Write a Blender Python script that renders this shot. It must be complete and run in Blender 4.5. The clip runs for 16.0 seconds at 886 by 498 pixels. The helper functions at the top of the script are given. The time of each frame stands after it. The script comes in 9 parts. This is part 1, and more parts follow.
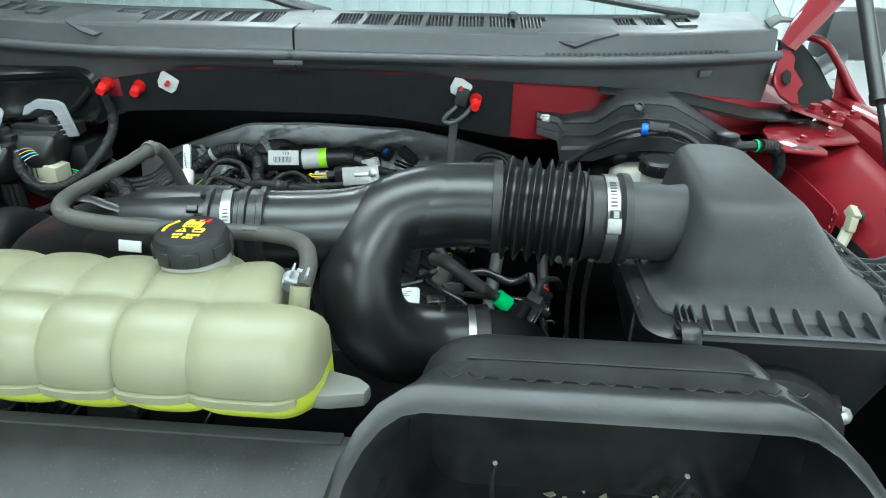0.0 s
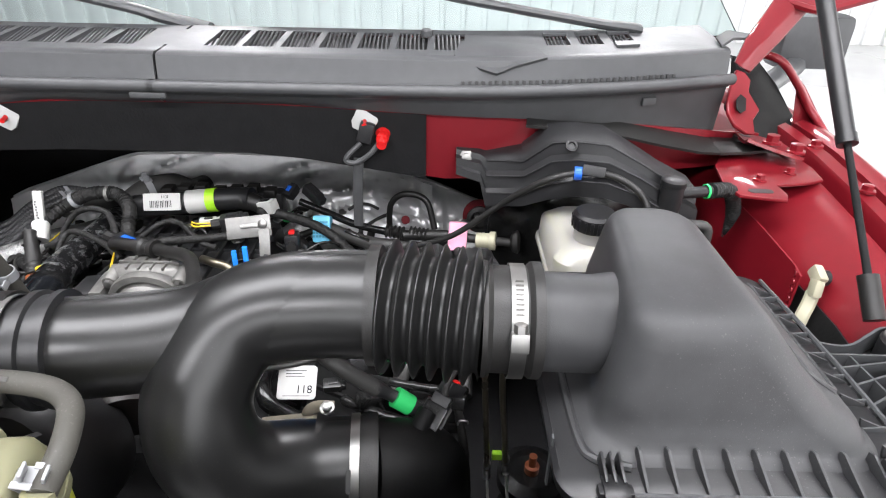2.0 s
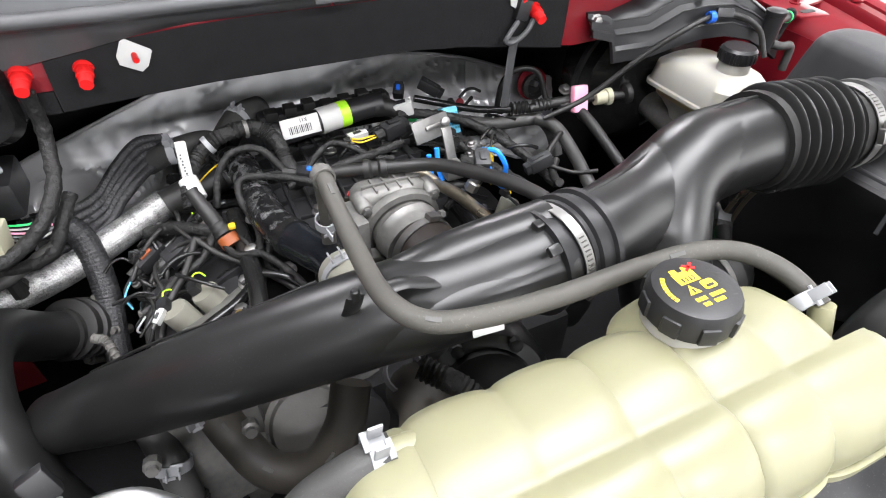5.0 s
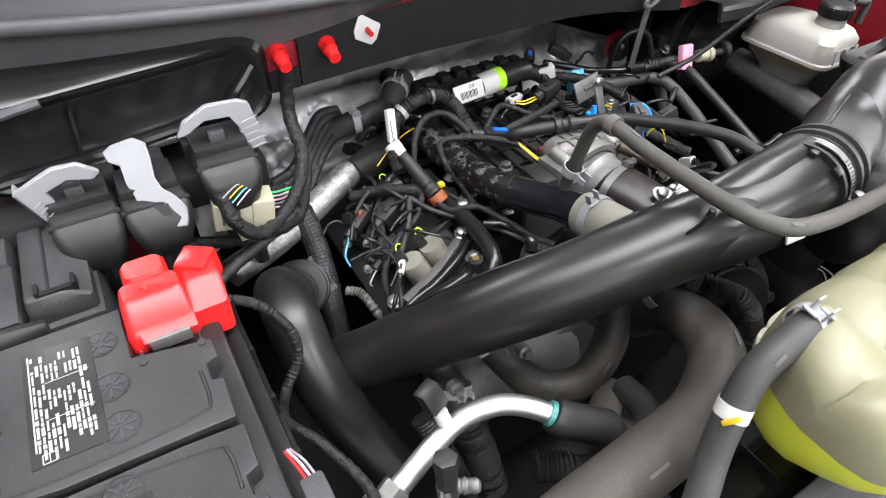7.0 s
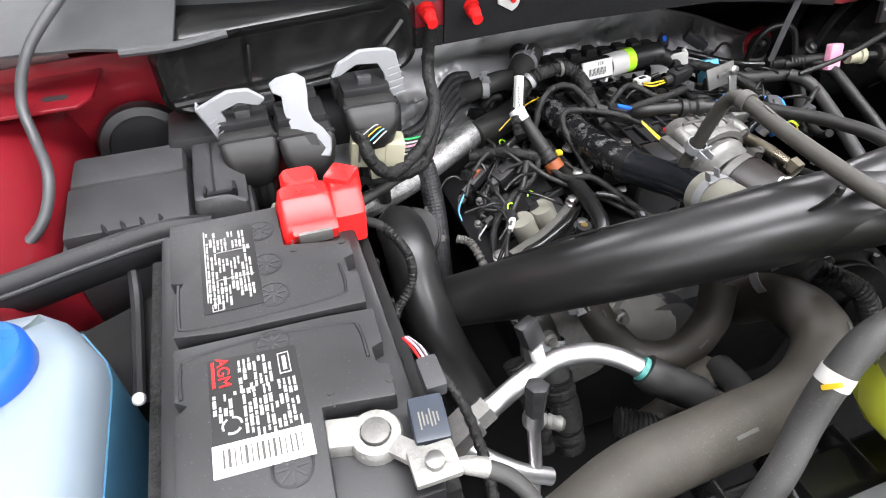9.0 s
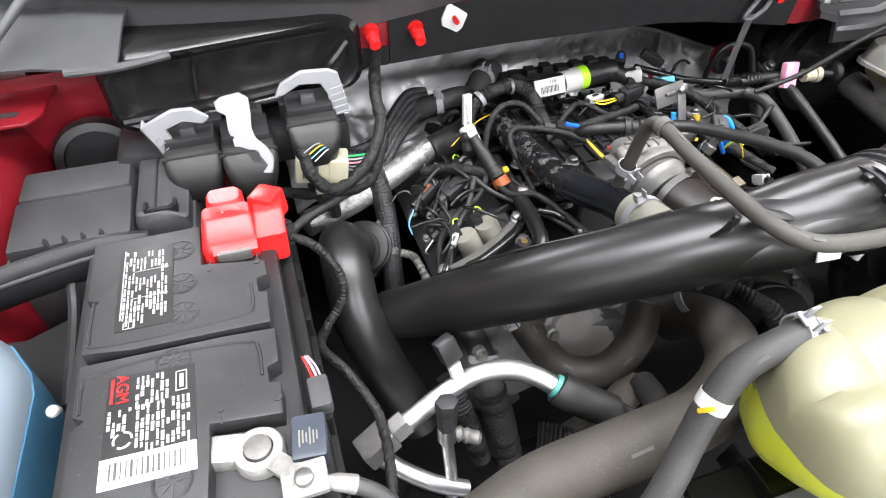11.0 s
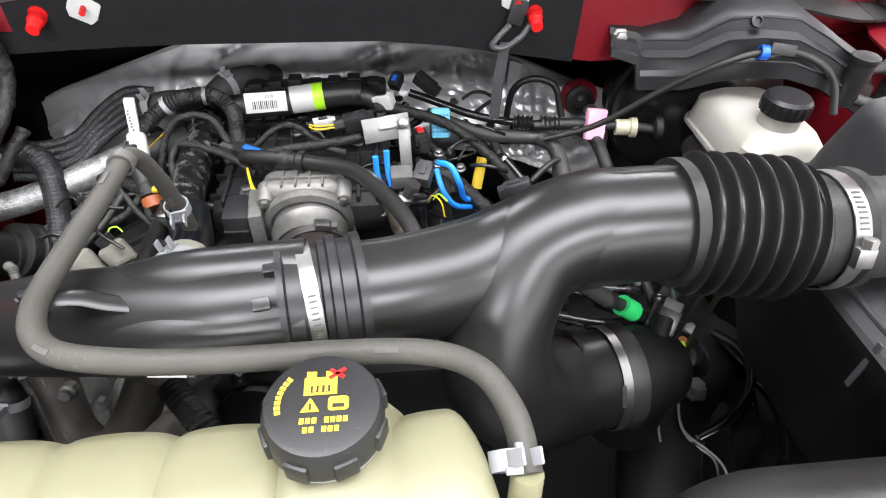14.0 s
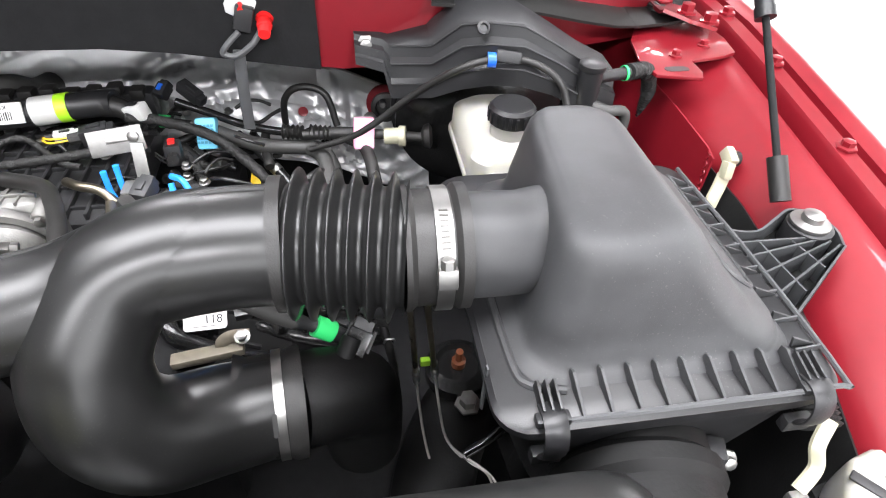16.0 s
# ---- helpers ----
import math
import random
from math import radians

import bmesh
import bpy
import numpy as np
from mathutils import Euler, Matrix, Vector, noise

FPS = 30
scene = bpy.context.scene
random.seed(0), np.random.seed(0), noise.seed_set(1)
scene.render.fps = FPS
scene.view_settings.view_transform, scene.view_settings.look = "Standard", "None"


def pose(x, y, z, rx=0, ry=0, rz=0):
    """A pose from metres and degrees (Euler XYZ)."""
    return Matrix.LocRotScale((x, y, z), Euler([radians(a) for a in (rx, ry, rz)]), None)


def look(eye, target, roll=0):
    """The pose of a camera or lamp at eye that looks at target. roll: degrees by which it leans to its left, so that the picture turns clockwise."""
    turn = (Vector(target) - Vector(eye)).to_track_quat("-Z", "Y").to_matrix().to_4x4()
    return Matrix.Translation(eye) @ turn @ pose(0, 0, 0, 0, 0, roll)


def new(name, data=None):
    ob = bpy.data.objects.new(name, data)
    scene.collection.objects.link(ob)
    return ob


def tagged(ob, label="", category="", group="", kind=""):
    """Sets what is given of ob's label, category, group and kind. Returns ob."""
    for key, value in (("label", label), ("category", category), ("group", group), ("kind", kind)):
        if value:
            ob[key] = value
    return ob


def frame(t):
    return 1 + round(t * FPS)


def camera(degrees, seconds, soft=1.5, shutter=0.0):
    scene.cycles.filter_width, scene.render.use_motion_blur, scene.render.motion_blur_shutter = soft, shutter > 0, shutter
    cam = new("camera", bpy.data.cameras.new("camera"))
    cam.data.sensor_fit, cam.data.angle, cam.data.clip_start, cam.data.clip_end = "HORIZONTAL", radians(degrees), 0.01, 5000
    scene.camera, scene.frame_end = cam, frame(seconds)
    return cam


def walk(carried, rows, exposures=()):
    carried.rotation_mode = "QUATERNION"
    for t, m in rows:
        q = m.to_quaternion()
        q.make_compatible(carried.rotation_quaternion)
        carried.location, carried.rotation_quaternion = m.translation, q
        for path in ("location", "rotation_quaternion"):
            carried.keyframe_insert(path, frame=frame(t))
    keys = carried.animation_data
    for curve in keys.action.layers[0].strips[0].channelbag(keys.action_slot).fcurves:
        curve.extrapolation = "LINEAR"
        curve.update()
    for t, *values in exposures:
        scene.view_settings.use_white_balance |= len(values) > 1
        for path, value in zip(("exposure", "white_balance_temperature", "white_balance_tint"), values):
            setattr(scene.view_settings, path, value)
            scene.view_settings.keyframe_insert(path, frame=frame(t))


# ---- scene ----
cam = camera(75.5, 16.0, soft=1.1)
PATH = [
    (0, (-0.039, 0.046, 1.424), (-0.163, 1.796, 0.464), 0.7),
    (0.5, (-0.006, 0.125, 1.426), (-0.112, 1.882, 0.478), 0.9),
    (1, (0.039, 0.194, 1.427), (-0.055, 1.955, 0.483), 0.9),
    (1.5, (0.079, 0.239, 1.429), (0.013, 2.001, 0.486), 1.0),
    (2, (0.041, 0.237, 1.447), (0.028, 1.974, 0.454), 1.1),
    (2.5, (-0.071, 0.211, 1.479), (0.005, 1.895, 0.401), 1.2),
    (3, (-0.19, 0.204, 1.48), (0.001, 1.848, 0.358), 1.4),
    (3.2, (-0.232, 0.22, 1.467), (-0.001, 1.841, 0.318), 1.5),
    (5.3, (-0.625, 0.318, 1.457), (0.115, 1.628, 0.139), 1.8),
    (5.5, (-0.663, 0.328, 1.465), (0.107, 1.61, 0.137), 1.9),
    (6, (-0.751, 0.361, 1.467), (0.05, 1.611, 0.127), 1.7),
    (6.5, (-0.835, 0.379, 1.48), (-0.04, 1.621, 0.129), 1.4),
    (7, (-0.904, 0.386, 1.48), (-0.111, 1.619, 0.12), 1.8),
    (7.5, (-0.955, 0.377, 1.47), (-0.233, 1.645, 0.101), 2.4),
    (8, (-0.974, 0.349, 1.464), (-0.37, 1.669, 0.088), 1.8),
    (8.2, (-0.97, 0.344, 1.465), (-0.405, 1.679, 0.087), 1.6),
    (10.3, (-0.931, 0.318, 1.485), (-0.457, 1.696, 0.116), 0.8),
    (10.5, (-0.924, 0.314, 1.491), (-0.45, 1.689, 0.117), 1.0),
    (11, (-0.874, 0.303, 1.498), (-0.394, 1.675, 0.125), 1.1),
    (11.5, (-0.745, 0.314, 1.486), (-0.27, 1.69, 0.115), 1.4),
    (12, (-0.645, 0.335, 1.47), (-0.246, 1.737, 0.101), 1.4),
    (12.5, (-0.571, 0.317, 1.461), (-0.25, 1.741, 0.094), 1.2),
    (13, (-0.47, 0.279, 1.477), (-0.216, 1.717, 0.11), 1.6),
    (13.5, (-0.362, 0.286, 1.473), (-0.157, 1.733, 0.108), 1.5),
    (14, (-0.253, 0.312, 1.453), (-0.078, 1.767, 0.092), 1.8),
    (14.5, (-0.153, 0.323, 1.45), (0.022, 1.78, 0.091), 2.1),
    (15, (-0.034, 0.32, 1.451), (0.172, 1.774, 0.093), 2.7),
    (15.5, (0.039, 0.31, 1.454), (0.289, 1.761, 0.1), 3.3),
    (16, (0.038, 0.308, 1.456), (0.329, 1.752, 0.103), 3.5),
]
walk(cam, [(t, look(eye, target, roll)) for t, eye, target, roll in PATH],
     exposures=[(0.0, -0.76, 5700, -12), (0.5, -0.76, 6000, 2), (1.0, -0.74, 6250, 7), (1.7, -0.52, 6500, 10), (2.6, -0.36, 6500, 10), (5.4, -0.2, 6500, 10), (6.2, -0.4, 6500, 10), (7.2, -0.33, 6500, 10), (8.2, -0.2, 6500, 10), (10.5, -0.12, 6500, 10), (11.2, -0.02, 6500, 10), (12.5, 0.02, 6500, 10), (13.9, -0.22, 6500, 10), (14.6, 0.12, 6500, 10), (15.2, 0.30, 6500, 10), (16.0, 0.15, 6500, 10)])

# ---- world and light: a bright white showroom with ceiling panels ----
world = bpy.data.worlds.new("showroom_air")
scene.world = world
world.use_nodes = True
world.node_tree.nodes["Background"].inputs[0].default_value = (0.9, 0.95, 1.0, 1)
world.node_tree.nodes["Background"].inputs[1].default_value = 0.35


def lamp(name, m, sx, sy, watts, colour=(1, 1, 1)):
    data = bpy.data.lights.new(name, "AREA")
    data.shape, data.size, data.size_y, data.energy, data.color = "RECTANGLE", sx, sy, watts, colour
    ob = new(name, data)
    ob.matrix_world = m
    return ob


for lx, ly, lw in ((-1.7, -3.0, 270), (1.3, -3.0, 320), (-2.6, 1.2, 45), (2.4, 1.2, 70), (-2.0, 5.2, 250), (2.0, 5.2, 250)):
    lamp("ceiling_lamp", pose(lx, ly, 3.9, 0, 0, 0), 1.5, 0.6, lw, (0.97, 0.965, 1.0))
lamp("ceiling_lamp", pose(-0.25, 0.25, 3.9, 0, 0, 0), 4.2, 1.2, 370, (0.97, 0.965, 1.0))

lamp("window_daylight", pose(0.0, -6.7, 2.55, 90, 0, 0), 13.4, 1.8, 520, (0.96, 0.97, 1.0))

# ---- materials ----


def mat(name, base, rough=0.5, metal=0.0, var=0.15, scale=40.0, bump=0.15, bscale=400.0, bdist=0.0006, coat=0.0, sss=0.0, trans=0.0,
        rvar=0.1, base2=None, emit=None, ior=1.45, spec=0.5, stretch=None, sheen=0.0, dust=0.0, edge=(0.33, 0.67), creased=False):
    """A procedural surface: two scales of colour variation, roughness variation and fine relief."""
    m = bpy.data.materials.new(name)
    m.use_nodes = True
    nt = m.node_tree
    b = nt.nodes["Principled BSDF"]
    tc = nt.nodes.new("ShaderNodeTexCoord")
    src = tc.outputs["Object"]
    if stretch:
        mp = nt.nodes.new("ShaderNodeMapping")
        mp.inputs["Scale"].default_value = stretch
        nt.links.new(src, mp.inputs["Vector"])
        src = mp.outputs["Vector"]
    n1 = nt.nodes.new("ShaderNodeTexNoise")
    n1.inputs["Scale"].default_value, n1.inputs["Detail"].default_value = scale, 6
    n2 = nt.nodes.new("ShaderNodeTexNoise")
    n2.inputs["Scale"].default_value, n2.inputs["Detail"].default_value = scale / 6, 3
    for n in (n1, n2):
        nt.links.new(src, n.inputs["Vector"])
    mix = nt.nodes.new("ShaderNodeMix")
    mix.data_type = "FLOAT"
    mix.inputs[0].default_value = 0.5
    nt.links.new(n1.outputs["Fac"], mix.inputs[2])
    nt.links.new(n2.outputs["Fac"], mix.inputs[3])
    ramp = nt.nodes.new("ShaderNodeValToRGB")
    hi = base2 or tuple(min(1, c * (1 + var)) for c in base)
    lo = base if base2 else tuple(c * (1 - var) for c in base)
    ramp.color_ramp.elements[0].position, ramp.color_ramp.elements[0].color = edge[0], (*lo, 1)
    ramp.color_ramp.elements[1].position, ramp.color_ramp.elements[1].color = edge[1], (*hi, 1)
    nt.links.new(mix.outputs[0], ramp.inputs[0])
    if dust:
        # sparse pale specks of dust, thicker in drifts
        nd = nt.nodes.new("ShaderNodeTexNoise")
        nd.inputs["Scale"].default_value, nd.inputs["Detail"].default_value = 520, 2
        nt.links.new(src, nd.inputs["Vector"])
        add = nt.nodes.new("ShaderNodeMath")
        add.operation = "MULTIPLY_ADD"
        nt.links.new(n2.outputs["Fac"], add.inputs[0])
        add.inputs[1].default_value = 0.35
        nt.links.new(nd.outputs["Fac"], add.inputs[2])
        dr = nt.nodes.new("ShaderNodeMapRange")
        dr.inputs[1].default_value, dr.inputs[2].default_value, dr.inputs[3].default_value, dr.inputs[4].default_value = 0.84, 0.92, 0.0, dust
        nt.links.new(add.outputs[0], dr.inputs[0])
        dm = nt.nodes.new("ShaderNodeMix")
        dm.data_type = "RGBA"
        nt.links.new(dr.outputs[0], dm.inputs[0])
        nt.links.new(ramp.outputs[0], dm.inputs[6])
        dm.inputs[7].default_value = (0.30, 0.29, 0.27, 1)
        nt.links.new(dm.outputs[2], b.inputs["Base Color"])
    else:
        nt.links.new(ramp.outputs[0], b.inputs["Base Color"])
    rr = nt.nodes.new("ShaderNodeMapRange")
    rr.inputs[1].default_value, rr.inputs[2].default_value = 0.3, 0.7
    rr.inputs[3].default_value, rr.inputs[4].default_value = max(0.02, rough - rvar), min(1, rough + rvar)
    nt.links.new(n2.outputs["Fac"], rr.inputs[0])
    nt.links.new(rr.outputs[0], b.inputs["Roughness"])
    if bump:
        n3 = nt.nodes.new("ShaderNodeTexNoise")
        n3.inputs["Scale"].default_value, n3.inputs["Detail"].default_value = bscale, 4
        if creased:
            n3.noise_type = "RIDGED_MULTIFRACTAL"
        nt.links.new(src, n3.inputs["Vector"])
        bp = nt.nodes.new("ShaderNodeBump")
        bp.inputs["Strength"].default_value, bp.inputs["Distance"].default_value = bump, bdist
        nt.links.new(n3.outputs["Fac"], bp.inputs["Height"])
        nt.links.new(bp.outputs["Normal"], b.inputs["Normal"])
    b.inputs["Metallic"].default_value = metal
    b.inputs["IOR"].default_value = ior
    b.inputs["Specular IOR Level"].default_value = spec
    b.inputs["Coat Weight"].default_value = coat
    b.inputs["Coat Roughness"].default_value = 0.06
    b.inputs["Sheen Weight"].default_value = sheen
    if sss:
        b.inputs["Subsurface Weight"].default_value = sss
        b.inputs["Subsurface Radius"].default_value = (1.0, 1.0, 0.5)
        b.inputs["Subsurface Scale"].default_value = 0.03
    b.inputs["Transmission Weight"].default_value = trans
    if emit:
        b.inputs["Emission Color"].default_value = (*emit[:3], 1)
        b.inputs["Emission Strength"].default_value = emit[3]
    return m


M_DUCT = mat("satin_black_moulded_plastic", (0.0085, 0.0085, 0.0085), 0.34, var=0.2, dust=0.05, bump=0.25, bscale=1100, bdist=0.0002, rvar=0.05, spec=0.6)
M_BOX = mat("textured_black_plastic", (0.033, 0.0335, 0.035), 0.55, var=0.28, scale=30, dust=0.12, bump=0.5, bscale=1500, bdist=0.0002, rvar=0.05)
M_BLACK = mat("black_plastic", (0.014, 0.014, 0.015), 0.42, var=0.25, dust=0.07, bump=0.2, bscale=900)
M_GLOSS = mat("glossy_black_plastic", (0.01, 0.01, 0.01), 0.22, var=0.25, dust=0.06, bump=0.06, bscale=300)
M_RUB = mat("black_rubber", (0.013, 0.0125, 0.012), 0.5, var=0.25, bump=0.3, bscale=700)
M_HOSE = mat("grey_rubber_hose", (0.034, 0.030, 0.024), 0.6, var=0.3, dust=0.10, bump=0.5, bscale=900, bdist=0.0003)
M_HOSE_L = mat("pale_grey_rubber_hose", (0.050, 0.0475, 0.041), 0.6, var=0.2, dust=0.12, bump=0.4, bscale=900, bdist=0.0003)
M_HOSE_D = mat("dark_rubber_hose", (0.036, 0.0355, 0.034), 0.55, var=0.2, dust=0.12, bump=0.4, bscale=900, bdist=0.0003)
M_TANK = mat("yellowed_translucent_plastic", (0.195, 0.189, 0.117), 0.36, var=0.06, scale=20, bump=0.2, bscale=60, bdist=0.001, sss=0.2)
M_COOL = mat("yellow_coolant_behind_plastic", (0.46, 0.50, 0.04), 0.3, var=0.15, scale=15, bump=0.05, sss=0.3)
M_BEIGED = mat("dusty_grey_plastic", (0.075, 0.072, 0.066), 0.5, var=0.2, bump=0.3)
M_RED = mat("red_metallic_paint", (0.172, 0.006, 0.012), 0.44, metal=0.15, var=0.08, scale=40, bump=0.05, bscale=60, coat=0.5, spec=0.35, rvar=0.06)
M_REDCAP = mat("red_rubber_cap", (0.65, 0.015, 0.015), 0.35, var=0.1, bump=0.1)
M_FOIL = mat("crinkled_silver_foil", (0.56, 0.56, 0.565), 0.40, metal=0.5, var=0.08, scale=25, bump=0.7, bscale=9, bdist=0.004, rvar=0.08, creased=True)
M_SLEEVE = mat("woven_silver_sleeve", (0.10, 0.10, 0.10), 0.48, metal=0.8, base2=(0.55, 0.55, 0.54), scale=620, bump=0.5, bscale=620, bdist=0.0012)
M_ALU = mat("bare_aluminium", (0.56, 0.56, 0.56), 0.42, metal=1.0, var=0.1, scale=90, bump=0.15, bscale=300)
M_CAST = mat("cast_aluminium", (0.17, 0.167, 0.158), 0.52, metal=0.6, var=0.25, scale=120, bump=0.5, bscale=500)
M_STEEL = mat("bright_steel_band", (0.31, 0.305, 0.295), 0.40, metal=1.0, var=0.1, scale=120, bump=0.1)
M_WHITE = mat("white_plastic", (0.47, 0.47, 0.45), 0.42, var=0.05, bump=0.1, sss=0.1)
M_RESV = mat("milky_white_plastic", (0.36, 0.352, 0.315), 0.36, var=0.05, scale=15, bump=0.1, bscale=80, sss=0.3)
M_CREAM = mat("cream_plastic", (0.36, 0.345, 0.25), 0.45, var=0.06, bump=0.1)
M_GREY = mat("light_grey_plastic", (0.25, 0.255, 0.265), 0.42, var=0.06, bump=0.1)
M_BEIGE = mat("beige_plastic", (0.185, 0.18, 0.15), 0.5, var=0.1, bump=0.1)
M_LABEL = mat("white_paper_label", (0.50, 0.50, 0.485), 0.55, var=0.03, bump=0.05)
# rubber, and the darkest colour for painted shade in recesses
M_TURBO = mat("dull_black_moulded_rubber_and_shade", (0.006, 0.006, 0.006), 0.6, var=0.3, bump=0.4, bscale=300, spec=0.25)
M_BRAID = mat("braided_black_sleeving", (0.012, 0.012, 0.013), 0.42, base2=(0.032, 0.032, 0.034), scale=420, bump=1.0, bscale=420, bdist=0.0012)
# also fills holes, slots and gaps, standing in for their shade
M_INK = mat("black_ink_and_gap_shade", (0.02, 0.02, 0.02), 0.5, var=0.1, bump=0)
M_YINK = mat("yellow_ink", (0.75, 0.52, 0.03), 0.5, var=0.1, bump=0)
M_GREEN = mat("green_plastic", (0.03, 0.55, 0.14), 0.4, var=0.08, bump=0.1)
M_LIME = mat("lime_green_band", (0.42, 0.85, 0.03), 0.4, var=0.05, bump=0.1)
M_BLUE = mat("blue_plastic", (0.015, 0.10, 0.50), 0.35, var=0.08, bump=0.1)
M_SKY = mat("light_blue_tape", (0.16, 0.55, 0.78), 0.4, var=0.08, bump=0.1)
M_PINK = mat("pink_paper_tag", (0.85, 0.36, 0.50), 0.55, var=0.05, bump=0.05)
M_YEL = mat("yellow_plastic", (0.60, 0.42, 0.02), 0.4, var=0.08, bump=0.1)
M_ORANGE = mat("orange_brown_plastic", (0.20, 0.055, 0.02), 0.45, var=0.15, bump=0.1)
# weathered cowl grey, also painted on black ribs as their lit tops
M_COWL = mat("grey_weathered_and_lit_plastic", (0.050, 0.0515, 0.054), 0.42, var=0.12, scale=60, bump=0.5, bscale=1200, bdist=0.0003, spec=0.55)
M_SEAL = mat("rubber_weatherstrip", (0.055, 0.056, 0.058), 0.5, var=0.15, bump=0.3)
M_PAD = mat("black_insulation_pad", (0.008, 0.008, 0.0085), 0.8, var=0.3, bump=0.6, bscale=250, bdist=0.001, spec=0.25)
M_LINER = mat("grey_fibre_liner", (0.26, 0.26, 0.26), 0.85, var=0.1, bump=0.5, bscale=200)
M_GLASS = bpy.data.materials.new("tinted_glass")
M_GLASS.use_nodes = True
_g = M_GLASS.node_tree.nodes["Principled BSDF"]
_g.inputs["Base Color"].default_value, _g.inputs["Roughness"].default_value = (0.75, 0.86, 0.85, 1), 0.02
_g.inputs["Transmission Weight"].default_value = 1.0
M_DAY = mat("bright_daylight_backdrop", (0.9, 0.9, 0.9), 0.9, var=0.0, bump=0, emit=(1.0, 1.0, 1.0, 4.0))
M_STREET = mat("overcast_street_backdrop", (0.6, 0.6, 0.6), 0.9, var=0.0, bump=0, emit=(1.0, 1.0, 1.0, 1.6))
M_GWALL = mat("mid_grey_wall_paint", (0.12, 0.12, 0.125), 0.7, var=0.05, scale=3, bump=0.1, bscale=80)
M_CEIL = mat("grey_ceiling_paint", (0.12, 0.12, 0.12), 0.8, var=0.05, scale=3, bump=0.1, bscale=80)
M_WALL = mat("white_painted_wall", (0.82, 0.83, 0.83), 0.7, var=0.02, scale=3, bump=0.1, bscale=80)
M_FLOOR = mat("pale_polished_floor", (0.48, 0.48, 0.48), 0.3, var=0.06, scale=3, bump=0.05, bscale=20)
# near black and dull, so the deep shade low in the bay is in the colour
M_DARK = mat("dark_engine_metal_and_bay_shade", (0.008, 0.008, 0.0085), 0.75, spec=0.25, var=0.4, scale=60, bump=0.5, bscale=300)
M_BLUEFLUID = mat("blue_washer_fluid_behind_plastic", (0.055, 0.16, 0.26), 0.35, var=0.08, scale=12, bump=0.1, bscale=60, sss=0.3)

# ---- shape tools ----


def V(*a):
    return Vector(a)


def bm_add(bm, other):
    """Join another bmesh into bm."""
    me = bpy.data.meshes.new("t")
    other.to_mesh(me)
    other.free()
    bm.from_mesh(me)
    bpy.data.meshes.remove(me)
    return bm


def spline(pts, sub=8):
    """Catmull-Rom points through the control points, with the parameter of each."""
    p = [Vector(q) for q in pts]
    if len(p) == 2:
        return [(p[0].lerp(p[1], k / sub), k / sub) for k in range(sub + 1)]
    e = [p[0] * 2 - p[1]] + p + [p[-1] * 2 - p[-2]]
    out = []
    for i in range(1, len(e) - 2):
        a, b, c, d = e[i - 1:i + 3]
        for k in range(sub):
            t = k / sub
            out.append((0.5 * (2 * b + (c - a) * t + (2 * a - 5 * b + 4 * c - d) * t * t + (3 * b - a - 3 * c + d) * t ** 3), i - 1 + t))
    out.append((p[-1], len(p) - 1.0))
    return out


def tube(pts, r, seg=14, sub=8, flat=None, ridge=None, caps=True, up=None, weave=None):
    """A pipe through pts. r: one radius or one for each point; flat: (wide, high) factors for each point; ridge(s): added radius by length; weave: (strands, pitch, depth) of a braid."""
    bm = bmesh.new()
    sp = spline(pts, sub)
    n = len(sp)

    def along(v, u):
        if not isinstance(v, (list, tuple)):
            return v
        i = min(int(u), len(v) - 2)
        a, b, f = v[i], v[i + 1], u - i
        f = f * f * (3 - 2 * f)
        if isinstance(a, (list, tuple)):
            return (a[0] + (b[0] - a[0]) * f, a[1] + (b[1] - a[1]) * f)
        return a + (b - a) * f
    side, rings, run = None, [], 0.0
    for k, (q, u) in enumerate(sp):
        d = (sp[min(k + 1, n - 1)][0] - sp[max(k - 1, 0)][0]).normalized()
        if k:
            run += (q - sp[k - 1][0]).length
        if up is not None:
            side = d.cross(Vector(up)).normalized()
        elif side is None:
            side = d.cross(V(0, 0, 1) if abs(d.z) < 0.9 else V(0, 1, 0)).normalized()
        else:
            side = (side - d * side.dot(d)).normalized()
        top = side.cross(d)
        rad = along(r, u) + (ridge(run) if ridge else 0)
        fw, fh = along(flat, u) if flat else (1, 1)
        ring = []
        for j in range(seg):
            a = 2 * math.pi * j / seg
            h = rad
            if weave:
                w = 2 * math.pi * run / weave[1]
                h += weave[2] * math.sin(weave[0] * a + w) * math.sin(weave[0] * a - w)
            ring.append(bm.verts.new(q + side * (math.cos(a) * h * fw) + top * (math.sin(a) * h * fh)))
        rings.append(ring)
    for a, b in zip(rings, rings[1:]):
        for j in range(seg):
            bm.faces.new((a[j], a[(j + 1) % seg], b[(j + 1) % seg], b[j]))
    if caps:
        bm.faces.new(rings[0])
        bm.faces.new(rings[-1][::-1])
    bmesh.ops.recalc_face_normals(bm, faces=bm.faces)
    return bm


def loft(rings, caps=True):
    """Skin closed rings of the same count."""
    bm = bmesh.new()
    vs = [[bm.verts.new(Vector(p)) for p in ring] for ring in rings]
    n = len(vs[0])
    for a, b in zip(vs, vs[1:]):
        for j in range(n):
            bm.faces.new((a[j], a[(j + 1) % n], b[(j + 1) % n], b[j]))
    if caps:
        bm.faces.new(vs[0][::-1])
        bm.faces.new(vs[-1])
    bmesh.ops.recalc_face_normals(bm, faces=bm.faces)
    return bm


